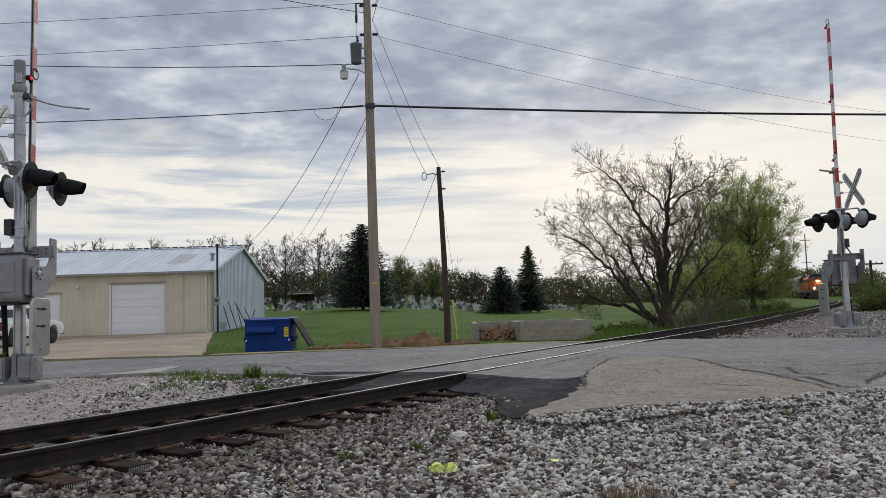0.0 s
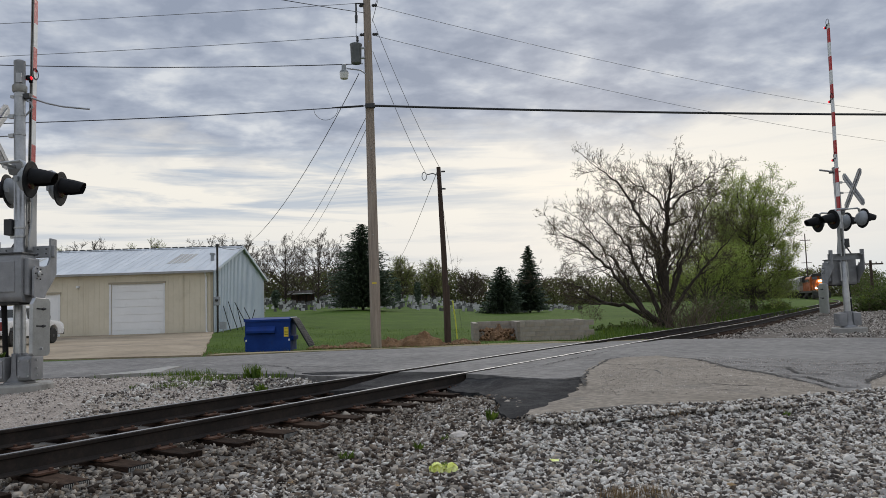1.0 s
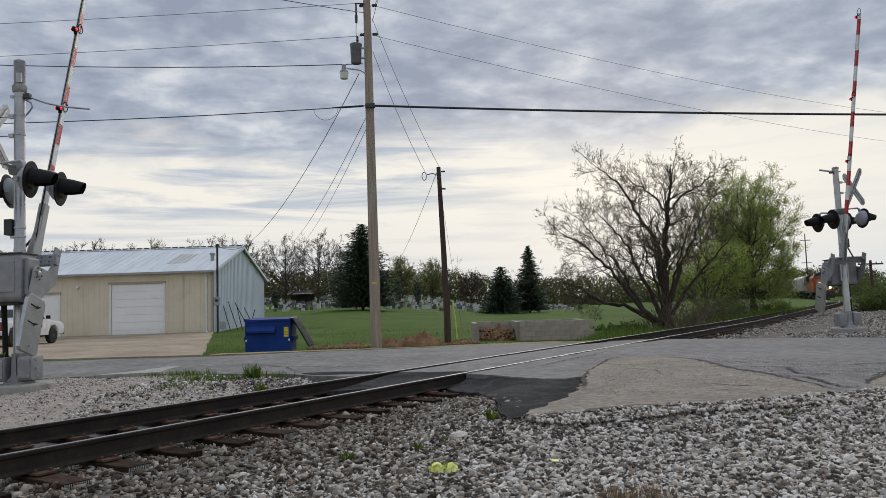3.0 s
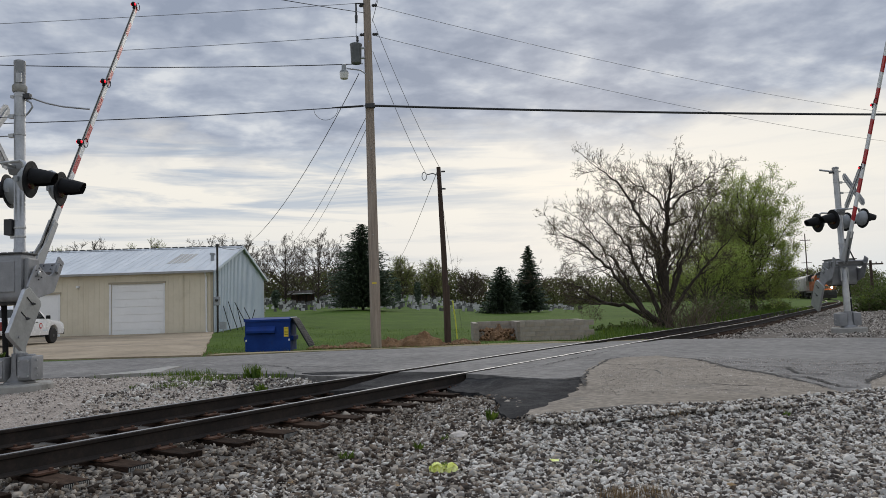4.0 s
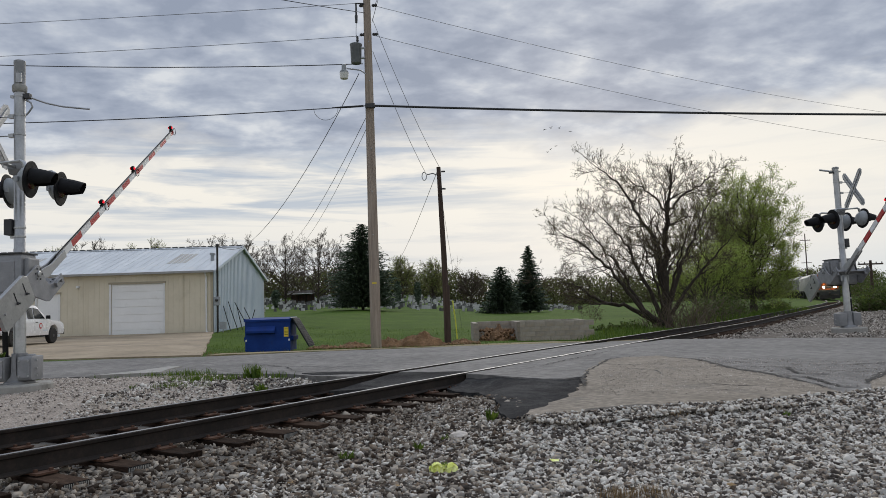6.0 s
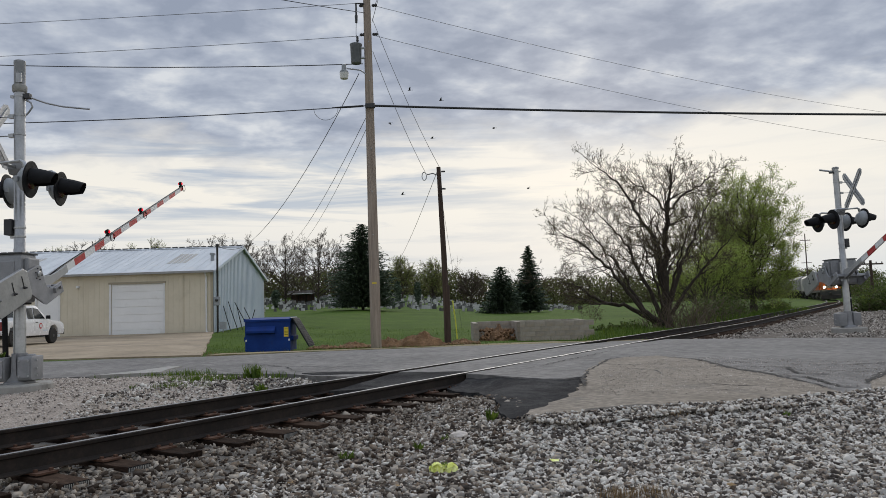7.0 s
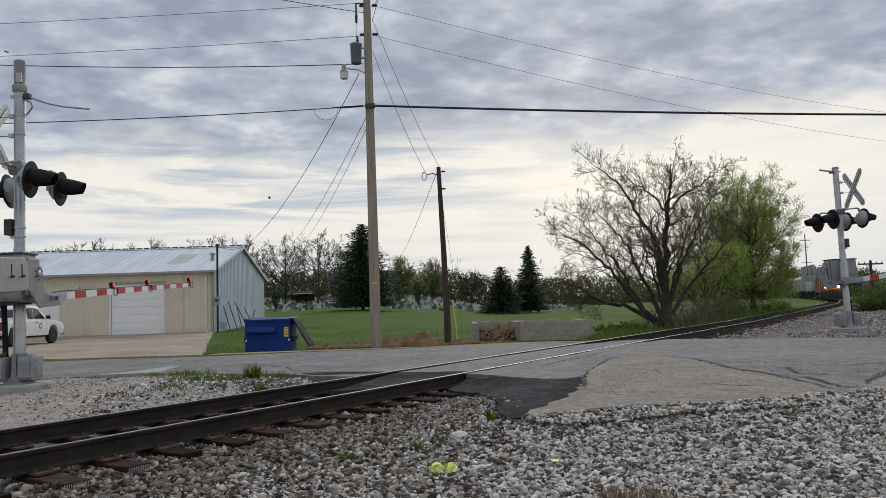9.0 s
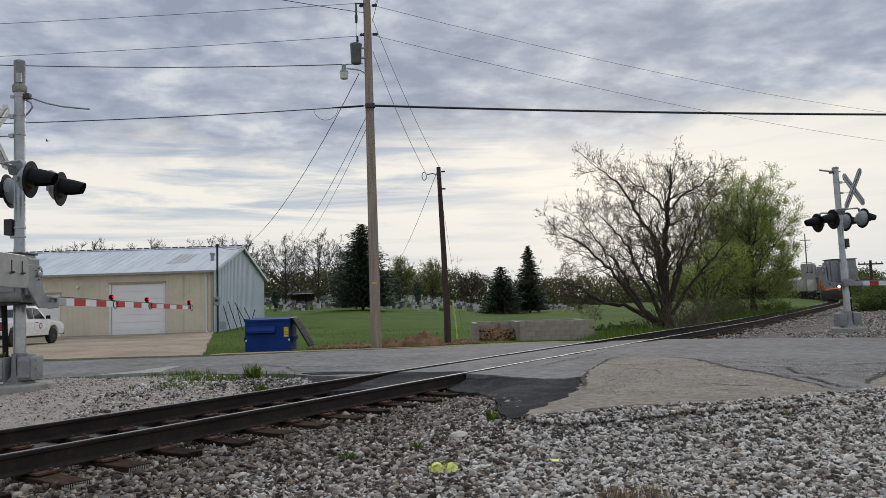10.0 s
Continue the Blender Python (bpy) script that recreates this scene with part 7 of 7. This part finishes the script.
def woods():
    """Far belt of leafless and leafing trees behind the cemetery, as one mass."""
    kinds = []
    for s in range(5):
        w = Wood(200 + s)
        spec = dict(LIGHT, forks=(4, 3, 3), levels=3)
        for k in range(2):
            w.grow(Vector((0, 0, -0.3)), Vector((0.3 * (k - 0.5), 0.2 * s / 5, 1)), 5.2, 0.14, 0, spec)
        lc = leaf_cloud(w.tips, 0.08, 4, 0.22, 300 + s)
        both = [w.limb, w.twig]
        V = np.array([v for b in both for v in b.v])
        F, o = [], 0
        for b in both:
            F += [tuple(i + o for i in f) for f in b.f]
            o += len(b.v)
        kinds.append((V, F, np.array(lc.v), lc.f))
    rs = random.Random(77)
    wood, leaves = Build(), Build()
    for i in range(22):
        x = rs.uniform(-75, 75)
        y = rs.uniform(168, 205)
        sc = rs.uniform(0.62, 1.15) * (1.25 if x < -20 else 1.0)
        V, F, LV, LF = rs.choice(kinds)
        a = rs.uniform(0, 6.28)
        R = np.array([[math.cos(a), -math.sin(a), 0], [math.sin(a), math.cos(a), 0], [0, 0, 1]]) * sc
        o = np.array([x, y, float(ground_z(x, y))])
        wood.add((V @ R.T + o).tolist(), F)
        leaves.add((LV @ R.T + o).tolist(), LF)
    low = []
    for i in range(13500):
        x, y = rs.uniform(-90, 110), rs.uniform(172, 192)
        top = 6.2 + 1.8 * noise.noise((x * 0.07, 3, y * 0.05)) + 1.6 * noise.noise((x * 0.31, 1, 0))
        low.append(Vector((x, y, float(ground_z(x, y)) + top * rs.random() ** 1.5)))
    under = leaf_cloud(low, 0.32, 8, 0.5, 78)
    tagged(part("woods", wood, M_TWIG, fix=False), "far belt of bare brown woodland", "woods", kind="stuff")
    tagged(part("woods_foliage", leaves, M_WOODS, fix=False), "thin spring foliage of the far woodland", "woods", kind="stuff")
    tagged(part("undergrowth", under, M_WOODS, fix=False), "brushy undergrowth before the far woodland", "woods", kind="stuff")


woods()


def distant_pole(x, y, h, arm, label):
    p = thing("distant_pole", pose(x, y, float(ground_z(x, y))), label, "utility pole", "poles along the railway")
    part("pole", Build().tube([(0, 0, -0.3), (0, 0, h)], [0.17, 0.12], 8), M_POLE_DARK, p, smooth=True)
    for z in arm:
        part("crossarm", Build().box((0, 0, z), (2.4, 0.12, 0.14)), M_POLE_DARK, p)
        for k in range(5):
            part("insulator", Build().lathe((-1.1 + k * 0.55, 0, z + 0.07), (0, 0, 1), [(0, 0.05), (0.12, 0.05), (0.15, 0.02)], 6), M_PLASTIC, p)


distant_pole(87.0, 175, 15.2, (8.2, 13.6), "far brown pole beyond the railway curve")
distant_pole(92.0, 196, 9.5, (8.6,), "far brown pole beyond the railway curve")
distant_pole(40.9, 70, 4.9, (4.55,), "short brown pole with a crossarm beyond the gravel")


def cemetery():
    kinds = [Build().prism([(-0.4, 0), (0.4, 0), (0.4, 0.62), (0.25, 0.78), (0, 0.84), (-0.25, 0.78), (-0.4, 0.62)], 1, -0.11, 0.11).box((0, 0, 0.06), (1.0, 0.4, 0.14)),
             Build().box((0, 0, 0.35), (1.0, 0.24, 0.7)).box((0, 0, 0.06), (1.25, 0.42, 0.14)),
             Build().box((0, 0, 0.8), (0.45, 0.45, 1.3), top=(0.75, 0.75)).box((0, 0, 0.1), (0.7, 0.7, 0.2)).box((0, 0, 1.52), (0.3, 0.3, 0.24), top=(0.1, 0.1))]
    for k in kinds:
        k.v = [(x * 0.48, y * 0.48, z * 0.56) for x, y, z in k.v]
    labels = ["grey rounded granite gravestone on the cemetery lawn", "low wide grey granite gravestone on the lawn", "tall pale stone grave marker on the lawn"]
    made = {}
    rs = random.Random(9)
    for i in range(290):
        row = rs.randrange(11)
        y = 101 + row * 4.6 + rs.uniform(-0.4, 0.4)
        x = rs.uniform(-40, 16) * (0.85 + row * 0.03)
        if x > 5 and row < 3 and rs.random() < 0.6:
            continue
        k = rs.choices((0, 1, 2), (5, 4, 1.3))[0]
        m = pose(x, y, float(ground_z(x, y)) - 0.03, rs.uniform(-2, 2), rs.uniform(-2, 2), rs.uniform(-8, 8)) 
        if k not in made:
            made[k] = tagged(part("gravestone", kinds[k], M_GRAVE, bevel=0.02, at=m), labels[k], "gravestone", "gravestones of the cemetery")
        else:
            ob = new("gravestone", made[k].data)
            ob.matrix_basis = m
            tagged(ob, labels[k], "gravestone", "gravestones of the cemetery")


    b = Build()
    for i in range(560):
        y = rs.uniform(103, 172)
        x = rs.uniform(-46, 20) * (0.8 + y / 500)
        z, w, h = float(ground_z(x, y)), rs.uniform(0.35, 0.85), rs.uniform(0.35, 0.8)
        b.box((x, y, z + h / 2 - 0.05), (w, 0.24, h), Matrix.Rotation(rs.uniform(-0.15, 0.15), 3, "Z"), top=(0.9, 0.9))
    tagged(part("far_gravestones", b, M_GRAVE_FAR, fix=False), "many small grey gravestones farther up the lawn", "gravestones", kind="stuff")


cemetery()


def cemetery_shelter():
    x, y = -27.0, 138.0
    t = thing("cemetery_shelter", pose(x, y, float(ground_z(x, y)) - 0.05), "low open shelter with a dark roof behind gravestones", "shelter")
    part("roof", Build().prism([(-1.6, 1.75), (1.6, 1.75), (0, 2.35)], 0, -2.4, 2.4), M_UNDER, t, "dark shallow roof")
    part("fascia", Build().box((0, -1.62, 1.72), (4.8, 0.06, 0.16)), M_WHITE, t, "white fascia board")
    for px_ in (-2.2, -0.75, 0.75, 2.2):
        for py_ in (-1.4, 1.4):
            part("post", Build().box((px_, py_, 0.88), (0.12, 0.12, 1.76)), M_UNDER, t)
    part("back_wall", Build().box((0, 1.5, 0.85), (4.5, 0.1, 1.7)), M_POLE_DARK, t)


cemetery_shelter()

# ---- small growth and litter


def blades(name, spots, per, height, spread, material, seed, label, category="grass"):
    """Tufts of bent blades at the given ground points, as one mass."""
    rs = random.Random(seed)
    b = Build()
    for x, y, z in spots:
        for k in range(per):
            px_, py_ = x + rs.gauss(0, spread), y + rs.gauss(0, spread)
            h = height * rs.uniform(0.4, 1.2)
            a = rs.uniform(0, 2 * math.pi)
            d = Vector((math.cos(a), math.sin(a), 0))
            w = Vector((-d.y, d.x, 0)) * height * 0.035 * rs.uniform(0.6, 1.5)
            p = Vector((px_, py_, z - 0.02))
            q = p + d * h * 0.15 + Vector((0, 0, h * 0.6))
            e = p + d * h * rs.uniform(0.3, 0.7) + Vector((0, 0, h))
            b.add([p - w, p + w, q + w * 0.8, q - w * 0.8, e], [(0, 1, 2, 3), (3, 2, 4)])
    return tagged(part(name, b, material, fix=False), label, category, kind="stuff")


def scatter(poly, n, zfun, seed):
    rs = np.random.RandomState(seed)
    xs, ys = [p[0] for p in poly], [p[1] for p in poly]
    x, y = rs.uniform(min(xs), max(xs), n * 6), rs.uniform(min(ys), max(ys), n * 6)
    k = inside(x, y, poly)
    x, y = x[k][:n], y[k][:n]
    return list(zip(x.tolist(), y.tolist(), np.asarray(zfun(x, y)).tolist()))


def weed(x, y, z, seed, label, size=0.16, leaves=26):
    rs = random.Random(seed)
    b = Build()
    for k in range(leaves):
        a, h = rs.uniform(0, 2 * math.pi), size * rs.uniform(0.5, 1.2)
        d = Vector((math.cos(a), math.sin(a), 0)) * rs.uniform(0.2, 0.8) + Vector((0, 0, 1))
        p = Vector((rs.gauss(0, size * 0.12), rs.gauss(0, size * 0.12), -0.02))
        s = d.cross(Vector((rs.random(), rs.random(), 0.2))).normalized() * size * 0.09
        m, e = p + d.normalized() * h * 0.55, p + d.normalized() * h + Vector((0, 0, -h * 0.12))
        b.add([p, m + s, e, m - s], [(0, 1, 2, 3)])
    tagged(part("weed", b, M_BLADE, at=pose(x, y, z), fix=False), label, "weed", "weeds in the ballast")


vz = lambda x, y: bed_z(x, y) + 0.02
for i, (x, y, rx, ry, n, h) in enumerate(((-5.75, 14.55, 0.55, 0.16, 26, 0.10), (-5.0, 14.35, 0.5, 0.22, 34, 0.13), (-4.6, 13.6, 0.5, 0.35, 40, 0.10), (-4.15, 13.25, 0.35, 0.25, 30, 0.13), (-3.55, 13.45, 0.16, 0.12, 16, 0.26), (-4.55, 12.35, 0.35, 0.2, 22, 0.10), (-3.05, 13.3, 0.14, 0.1, 7, 0.14))):
    rs_ = random.Random(400 + i)
    spots = [(x + rs_.gauss(0, rx * 0.6), y + rs_.gauss(0, ry * 0.6)) for _ in range(n)]
    blades("grass_patch", [(px_, py_, float(vz(px_, py_))) for px_, py_ in spots], 9, h, 0.05, M_BLADE, 420 + i, "ragged green grass growing in the gravel corner")
lawn = lambda x, y: ground_z(x, y)
blades("lawn_edge", scatter([(-8, 23.4), (6.5, 24), (6.5, 29.5), (-9.5, 29.5)], 1500, lawn, 5), 5, 0.11, 0.16, M_BLADE, 6, "uneven green lawn edge beside the road")
blades("lawn_edge", scatter([(-13, 41.5), (-8.5, 27), (6, 30), (9, 44), (-10, 48)], 2200, lawn, 7), 5, 0.12, 0.3, M_BLADE, 8, "green lawn behind the dumpster")
blades("dry_grass", scatter([(-9, 23), (6, 23.5), (6, 24.6), (-8.6, 24.2)], 500, lawn, 9), 5, 0.09, 0.18, M_DRY, 10, "dry straw-coloured grass along the road edge")
blades("dry_grass", [(1.22, 5.35, float(bed_z(1.22, 5.35)) + 0.045)] * 26 + [(1.45, 5.42, float(bed_z(1.45, 5.42)) + 0.045)] * 16, 14, 0.05, 0.09, M_DRY, 11, "flat patch of dry brown grass in the stones")
blades("dry_grass", [(2.4, 7.95, float(bed_z(2.4, 7.95)) + 0.04)] * 12, 10, 0.06, 0.11, M_DRY, 12, "small patch of dry grass in the stones")
blades("track_weeds", scatter([(12.5, 41), (30, 66), (33, 66), (16.5, 42.5)], 500, lawn, 13), 6, 0.45, 0.35, M_BLADE, 14, "tall green grass along the railway bank")
blades("track_weeds", scatter([(4.5, 24.5), (6.0, 24.6), (11, 36), (8.5, 38)], 260, lawn, 15), 6, 0.3, 0.3, M_BLADE, 16, "rough green grass beside the track")

for i, (x, y, s_, n) in enumerate(((-0.31, 7.45, 0.13, 20), (-0.97, 7.15, 0.12, 18), (0.5, 8.6, 0.17, 34), (-1.05, 7.2, 0.09, 12), (-8.0, 14.4, 0.16, 26), (-3.1, 12.3, 0.22, 40), (-5.2, 12.2, 0.13, 18), (-0.05, 7.9, 0.09, 12), (3.6, 7.9, 0.08, 10), (1.3, 6.6, 0.07, 10))):
    weed(x, y, float(bed_z(x, y)) + 0.01, 300 + i, "small green weed growing between the stones", s_, n)
weed(-7.25, 12.0, 0.55, 330, "small green weed on the signal base", 0.14, 26)


def flower():
    x, y = -0.05, 6.35
    t = thing("flower_head", pose(x, y, float(bed_z(x, y)) + 0.01), "pale yellow crumpled flower lying on ballast", "flower")
    rs = random.Random(4)
    for cx, cy, r, n in ((-0.062, 0.0, 0.06, 80), (0.064, -0.01, 0.056, 75), (0.0, 0.03, 0.04, 30)):
        b = Build()
        for k in range(n):
            a, e = rs.uniform(0, 2 * math.pi), rs.uniform(-0.1, 1.4)
            d = Vector((math.cos(a) * math.cos(e), math.sin(a) * math.cos(e), math.sin(e)))
            s = d.orthogonal().normalized() * r * 0.4
            u = d.cross(s)
            c = Vector((cx, cy, 0.02)) + d * r * rs.uniform(0.7, 1.0)
            b.add([c - s, c - u + d * 0.006, c + s, c + u + d * 0.008], [(0, 1, 2, 3)])
        part("bloom", b, M_FLOWER, t, "ruffled pale yellow bloom", fix=False)
    b = Build()
    for k in range(8):
        a = rs.uniform(0, 6.28)
        p = Vector((0.01, 0.03, 0.05))
        d = Vector((math.cos(a), math.sin(a), 0.5)) * 0.05
        b.add([p, p + d * 0.6 + Vector((0.008, 0, 0)), p + d, p + d * 0.6 - Vector((0.008, 0, 0))], [(0, 1, 2, 3)])
    part("leaf_tuft", b, M_BLADE, t, fix=False)


flower()


def rock(x, y, r, seed, material, label):
    bm = bmesh.new()
    bmesh.ops.create_icosphere(bm, subdivisions=2, radius=1)
    b = Build()
    vs = [v.co * (1 + 0.35 * noise.noise(v.co * 1.4 + Vector((seed, 0, 0)))) for v in bm.verts]
    b.add([(v.x * r, v.y * r * 0.7, v.z * r * 0.42) for v in vs], [[v.index for v in f.verts] for f in bm.faces])
    bm.free()
    tagged(part("rock", b, material, at=pose(x, y, float(bed_z(x, y)) + r * 0.15, 0, 0, seed * 40)), label, "rock", "larger rocks in the ballast")


rock(0.11, 8.0, 0.11, 1, M_STONE_PINK, "flat pale rock lying among ballast")
rock(0.35, 7.35, 0.06, 2, M_UNDER, "dark rock lying among ballast stones")
rock(-3.9, 12.5, 0.09, 3, M_UNDER, "dark rock lying beside the far rail")
rock(-6.5, 14.2, 0.07, 4, M_UNDER, "dark rock at the gravel edge")
tagged(part("stick", Build().tube([(0, 0, 0), (0.08, 0.05, 0.012), (0.19, 0.07, 0.01)], [0.011, 0.010, 0.008], 6), M_LAMPGLASS, at=pose(1.75, 7.75, float(bed_z(1.75, 7.75)) + 0.05)), "pale bleached stick lying on the stones", "stick")


def leaf_scrap(x, y, seed, material, label, r=0.035):
    rs = random.Random(seed)
    b = Build()
    n = 9
    vs = [(0, 0, 0.012)] + [(math.cos(6.283 * k / n) * r * rs.uniform(0.6, 1.2), math.sin(6.283 * k / n) * r * rs.uniform(0.6, 1.2), rs.uniform(0, 0.02)) for k in range(n)]
    b.add(vs, [(0, 1 + k, 1 + (k + 1) % n) for k in range(n)])
    tagged(part("dead_leaf", b, material, at=pose(x, y, float(bed_z(x, y)) + 0.045), fix=False), label, "leaf", "leaves on the ballast")


leaf_scrap(0.92, 6.5, 1, M_FLOWER, "yellowish dead leaf lying on stones", 0.05)
leaf_scrap(2.1, 5.6, 2, M_DRY, "orange-brown dead leaf lying on stones")
leaf_scrap(-0.4, 5.8, 3, M_DRY, "brown dead leaf lying on stones")
leaf_scrap(-1.3, 6.1, 4, M_DRY, "brown dead leaf lying on stones", 0.03)
leaf_scrap(2.6, 6.7, 5, M_DRY, "brown dead leaf lying on stones", 0.03)

# ---- birds crossing before the cloud


def bird(seed):
    b = thing("bird", Matrix(), "small dark bird flying before the clouds", "bird", "flock of birds")
    part("body", Build().lathe((0, -0.14, 0), (0, 1, 0), [(0, 0.012), (0.06, 0.03), (0.14, 0.05), (0.22, 0.042), (0.26, 0.03), (0.31, 0.004)], 8), M_BIRD, b, smooth=True)
    part("tail", Build().prism([(-0.05, -0.27), (0.05, -0.27), (0.018, -0.12), (-0.018, -0.12)], 2, -0.004, 0.004), M_BIRD, b)
    wings = []
    for sx in (-1, 1):
        w = part("wing", Build().prism([(0, -0.05), (sx * 0.12, -0.06), (sx * 0.30, -0.10), (sx * 0.27, 0.0), (sx * 0.12, 0.07), (0, 0.06)], 2, -0.004, 0.004), M_BIRD, b, at=pose(sx * 0.02, 0, 0.02))
        wings.append((w, sx))
    return b, wings


FLOCK_Y = 62.0
# time, x, z of each bird as it crosses
FLOCK = [[(7, -2.46, 20.07), (7.5, -10.97, 20.94), (8, -21.86, 22.15), (8.2, -27.27, 22.87)],
         [(7, 0.21, 19.08), (7.5, -8.42, 20.86), (8, -18.81, 22.95), (8.4, -28.9, 25.0)],
         [(7, 4.71, 16.5), (7.5, -3.4, 17.65), (8, -12.8, 19.8), (8.4, -21.71, 21.49), (8.8, -32.2, 23.79)],
         [(7, -4.24, 17.23), (7.5, -14.98, 17.97), (8, -29.51, 19.98)],
         [(7, -0.62, 15.78), (7.5, -11.38, 16.76), (8, -25.88, 18.67)],
         [(7.5, -12.9, 9.7), (8, -20.39, 11.29), (8.4, -26.84, 12.62)],
         [(8.0, -1.0, 7.3), (8.8, -11.97, 10.14), (9, -14.72, 11.01), (10, -33.83, 16.59)]]
birds = [bird(i) for i in range(len(FLOCK))]

# ---- motion


def motions():
    west = [(0, 88), (2.0, 88), (2.2, 85.4), (2.4, 80.8), (2.7, 75.2), (3.0, 71.2), (3.5, 63.7), (4.0, 56.3), (4.5, 50.4), (5.0, 45.0), (5.5, 38.7), (6.0, 33.0), (6.5, 27.5), (7.0, 22.2),
            (7.5, 17.1), (8.0, 12.2), (8.4, 8.4), (8.7, 6.0), (9.0, 3.6), (9.2, 2.1), (9.5, -0.2), (9.6, -0.8), (10, -0.8)]
    east = [(0, 87.0), (2.0, 87.0), (2.2, 84.8), (2.5, 80.5), (3.0, 74.2), (3.5, 68.2), (4.0, 62.1), (4.5, 55.4), (5.0, 48.7), (5.5, 42.2), (6.0, 36.0), (6.5, 29.9), (7.0, 23.8), (7.5, 17.2),
            (8.0, 11.8), (8.5, 7.0), (9.0, 2.8), (9.5, -1.0), (9.7, -1.8), (10, -1.8)]
    for arm, swing in ((arm_left, west), (arm_right, east)):
        walk(arm, [(t, pose(*PIVOT, a)) for t, a in swing])
    for car, back in train:
        rows = []
        for i in range(21):
            t = i * 0.5
            s = LOCO_S0 - TRAIN_SPEED * t - back
            # the car rides on the chord between its two bogies, facing down the track
            a, b = track_point(s - 6.5), track_point(s + 6.5)
            p = (a + b) / 2
            ang = math.degrees(math.atan2(-(a.x - b.x), a.y - b.y))
            rows.append((t, pose(p.x, p.y, p.z, 0, 0, ang)))
        walk(car, rows)
    for i, ((b, wings), path) in enumerate(zip(birds, FLOCK)):
        (t0, x0, z0), (t1, x1, z1) = path[0], path[-1]
        # they come up from far off, then cross over to the west
        rows = [(0.0, (86.7, 420.0, 69.2)), (4.8, (29.4, 150.0, 33.6)), (5.6, (21.7, 118.0, 29.1))]
        rows = [(t, (p[0] + 0.9 * (i % 3 - 1), p[1] + 2 * i, p[2] + 0.8 * (i % 4 - 1.5))) for t, p in rows] + [(t, (x, FLOCK_Y, z)) for t, x, z in path]
        if t1 < 10:
            (ta, xa, za), (tb, xb, zb) = path[-2], path[-1]
            rows.append((10.0, (xb + (xb - xa) / (tb - ta) * (10 - tb), FLOCK_Y, zb + 2)))
        walk(b, [(t, pose(*p, 0, 0, 90 if t > 6 else 150)) for t, p in rows])
        for w, sx in wings:
            walk(w, [(k * 0.1, pose(sx * 0.02, 0, 0.02, 0, -sx * (12 + 30 * math.sin(k * 1.9 + i * 1.3)), 0)) for k in range(101)])


motions()
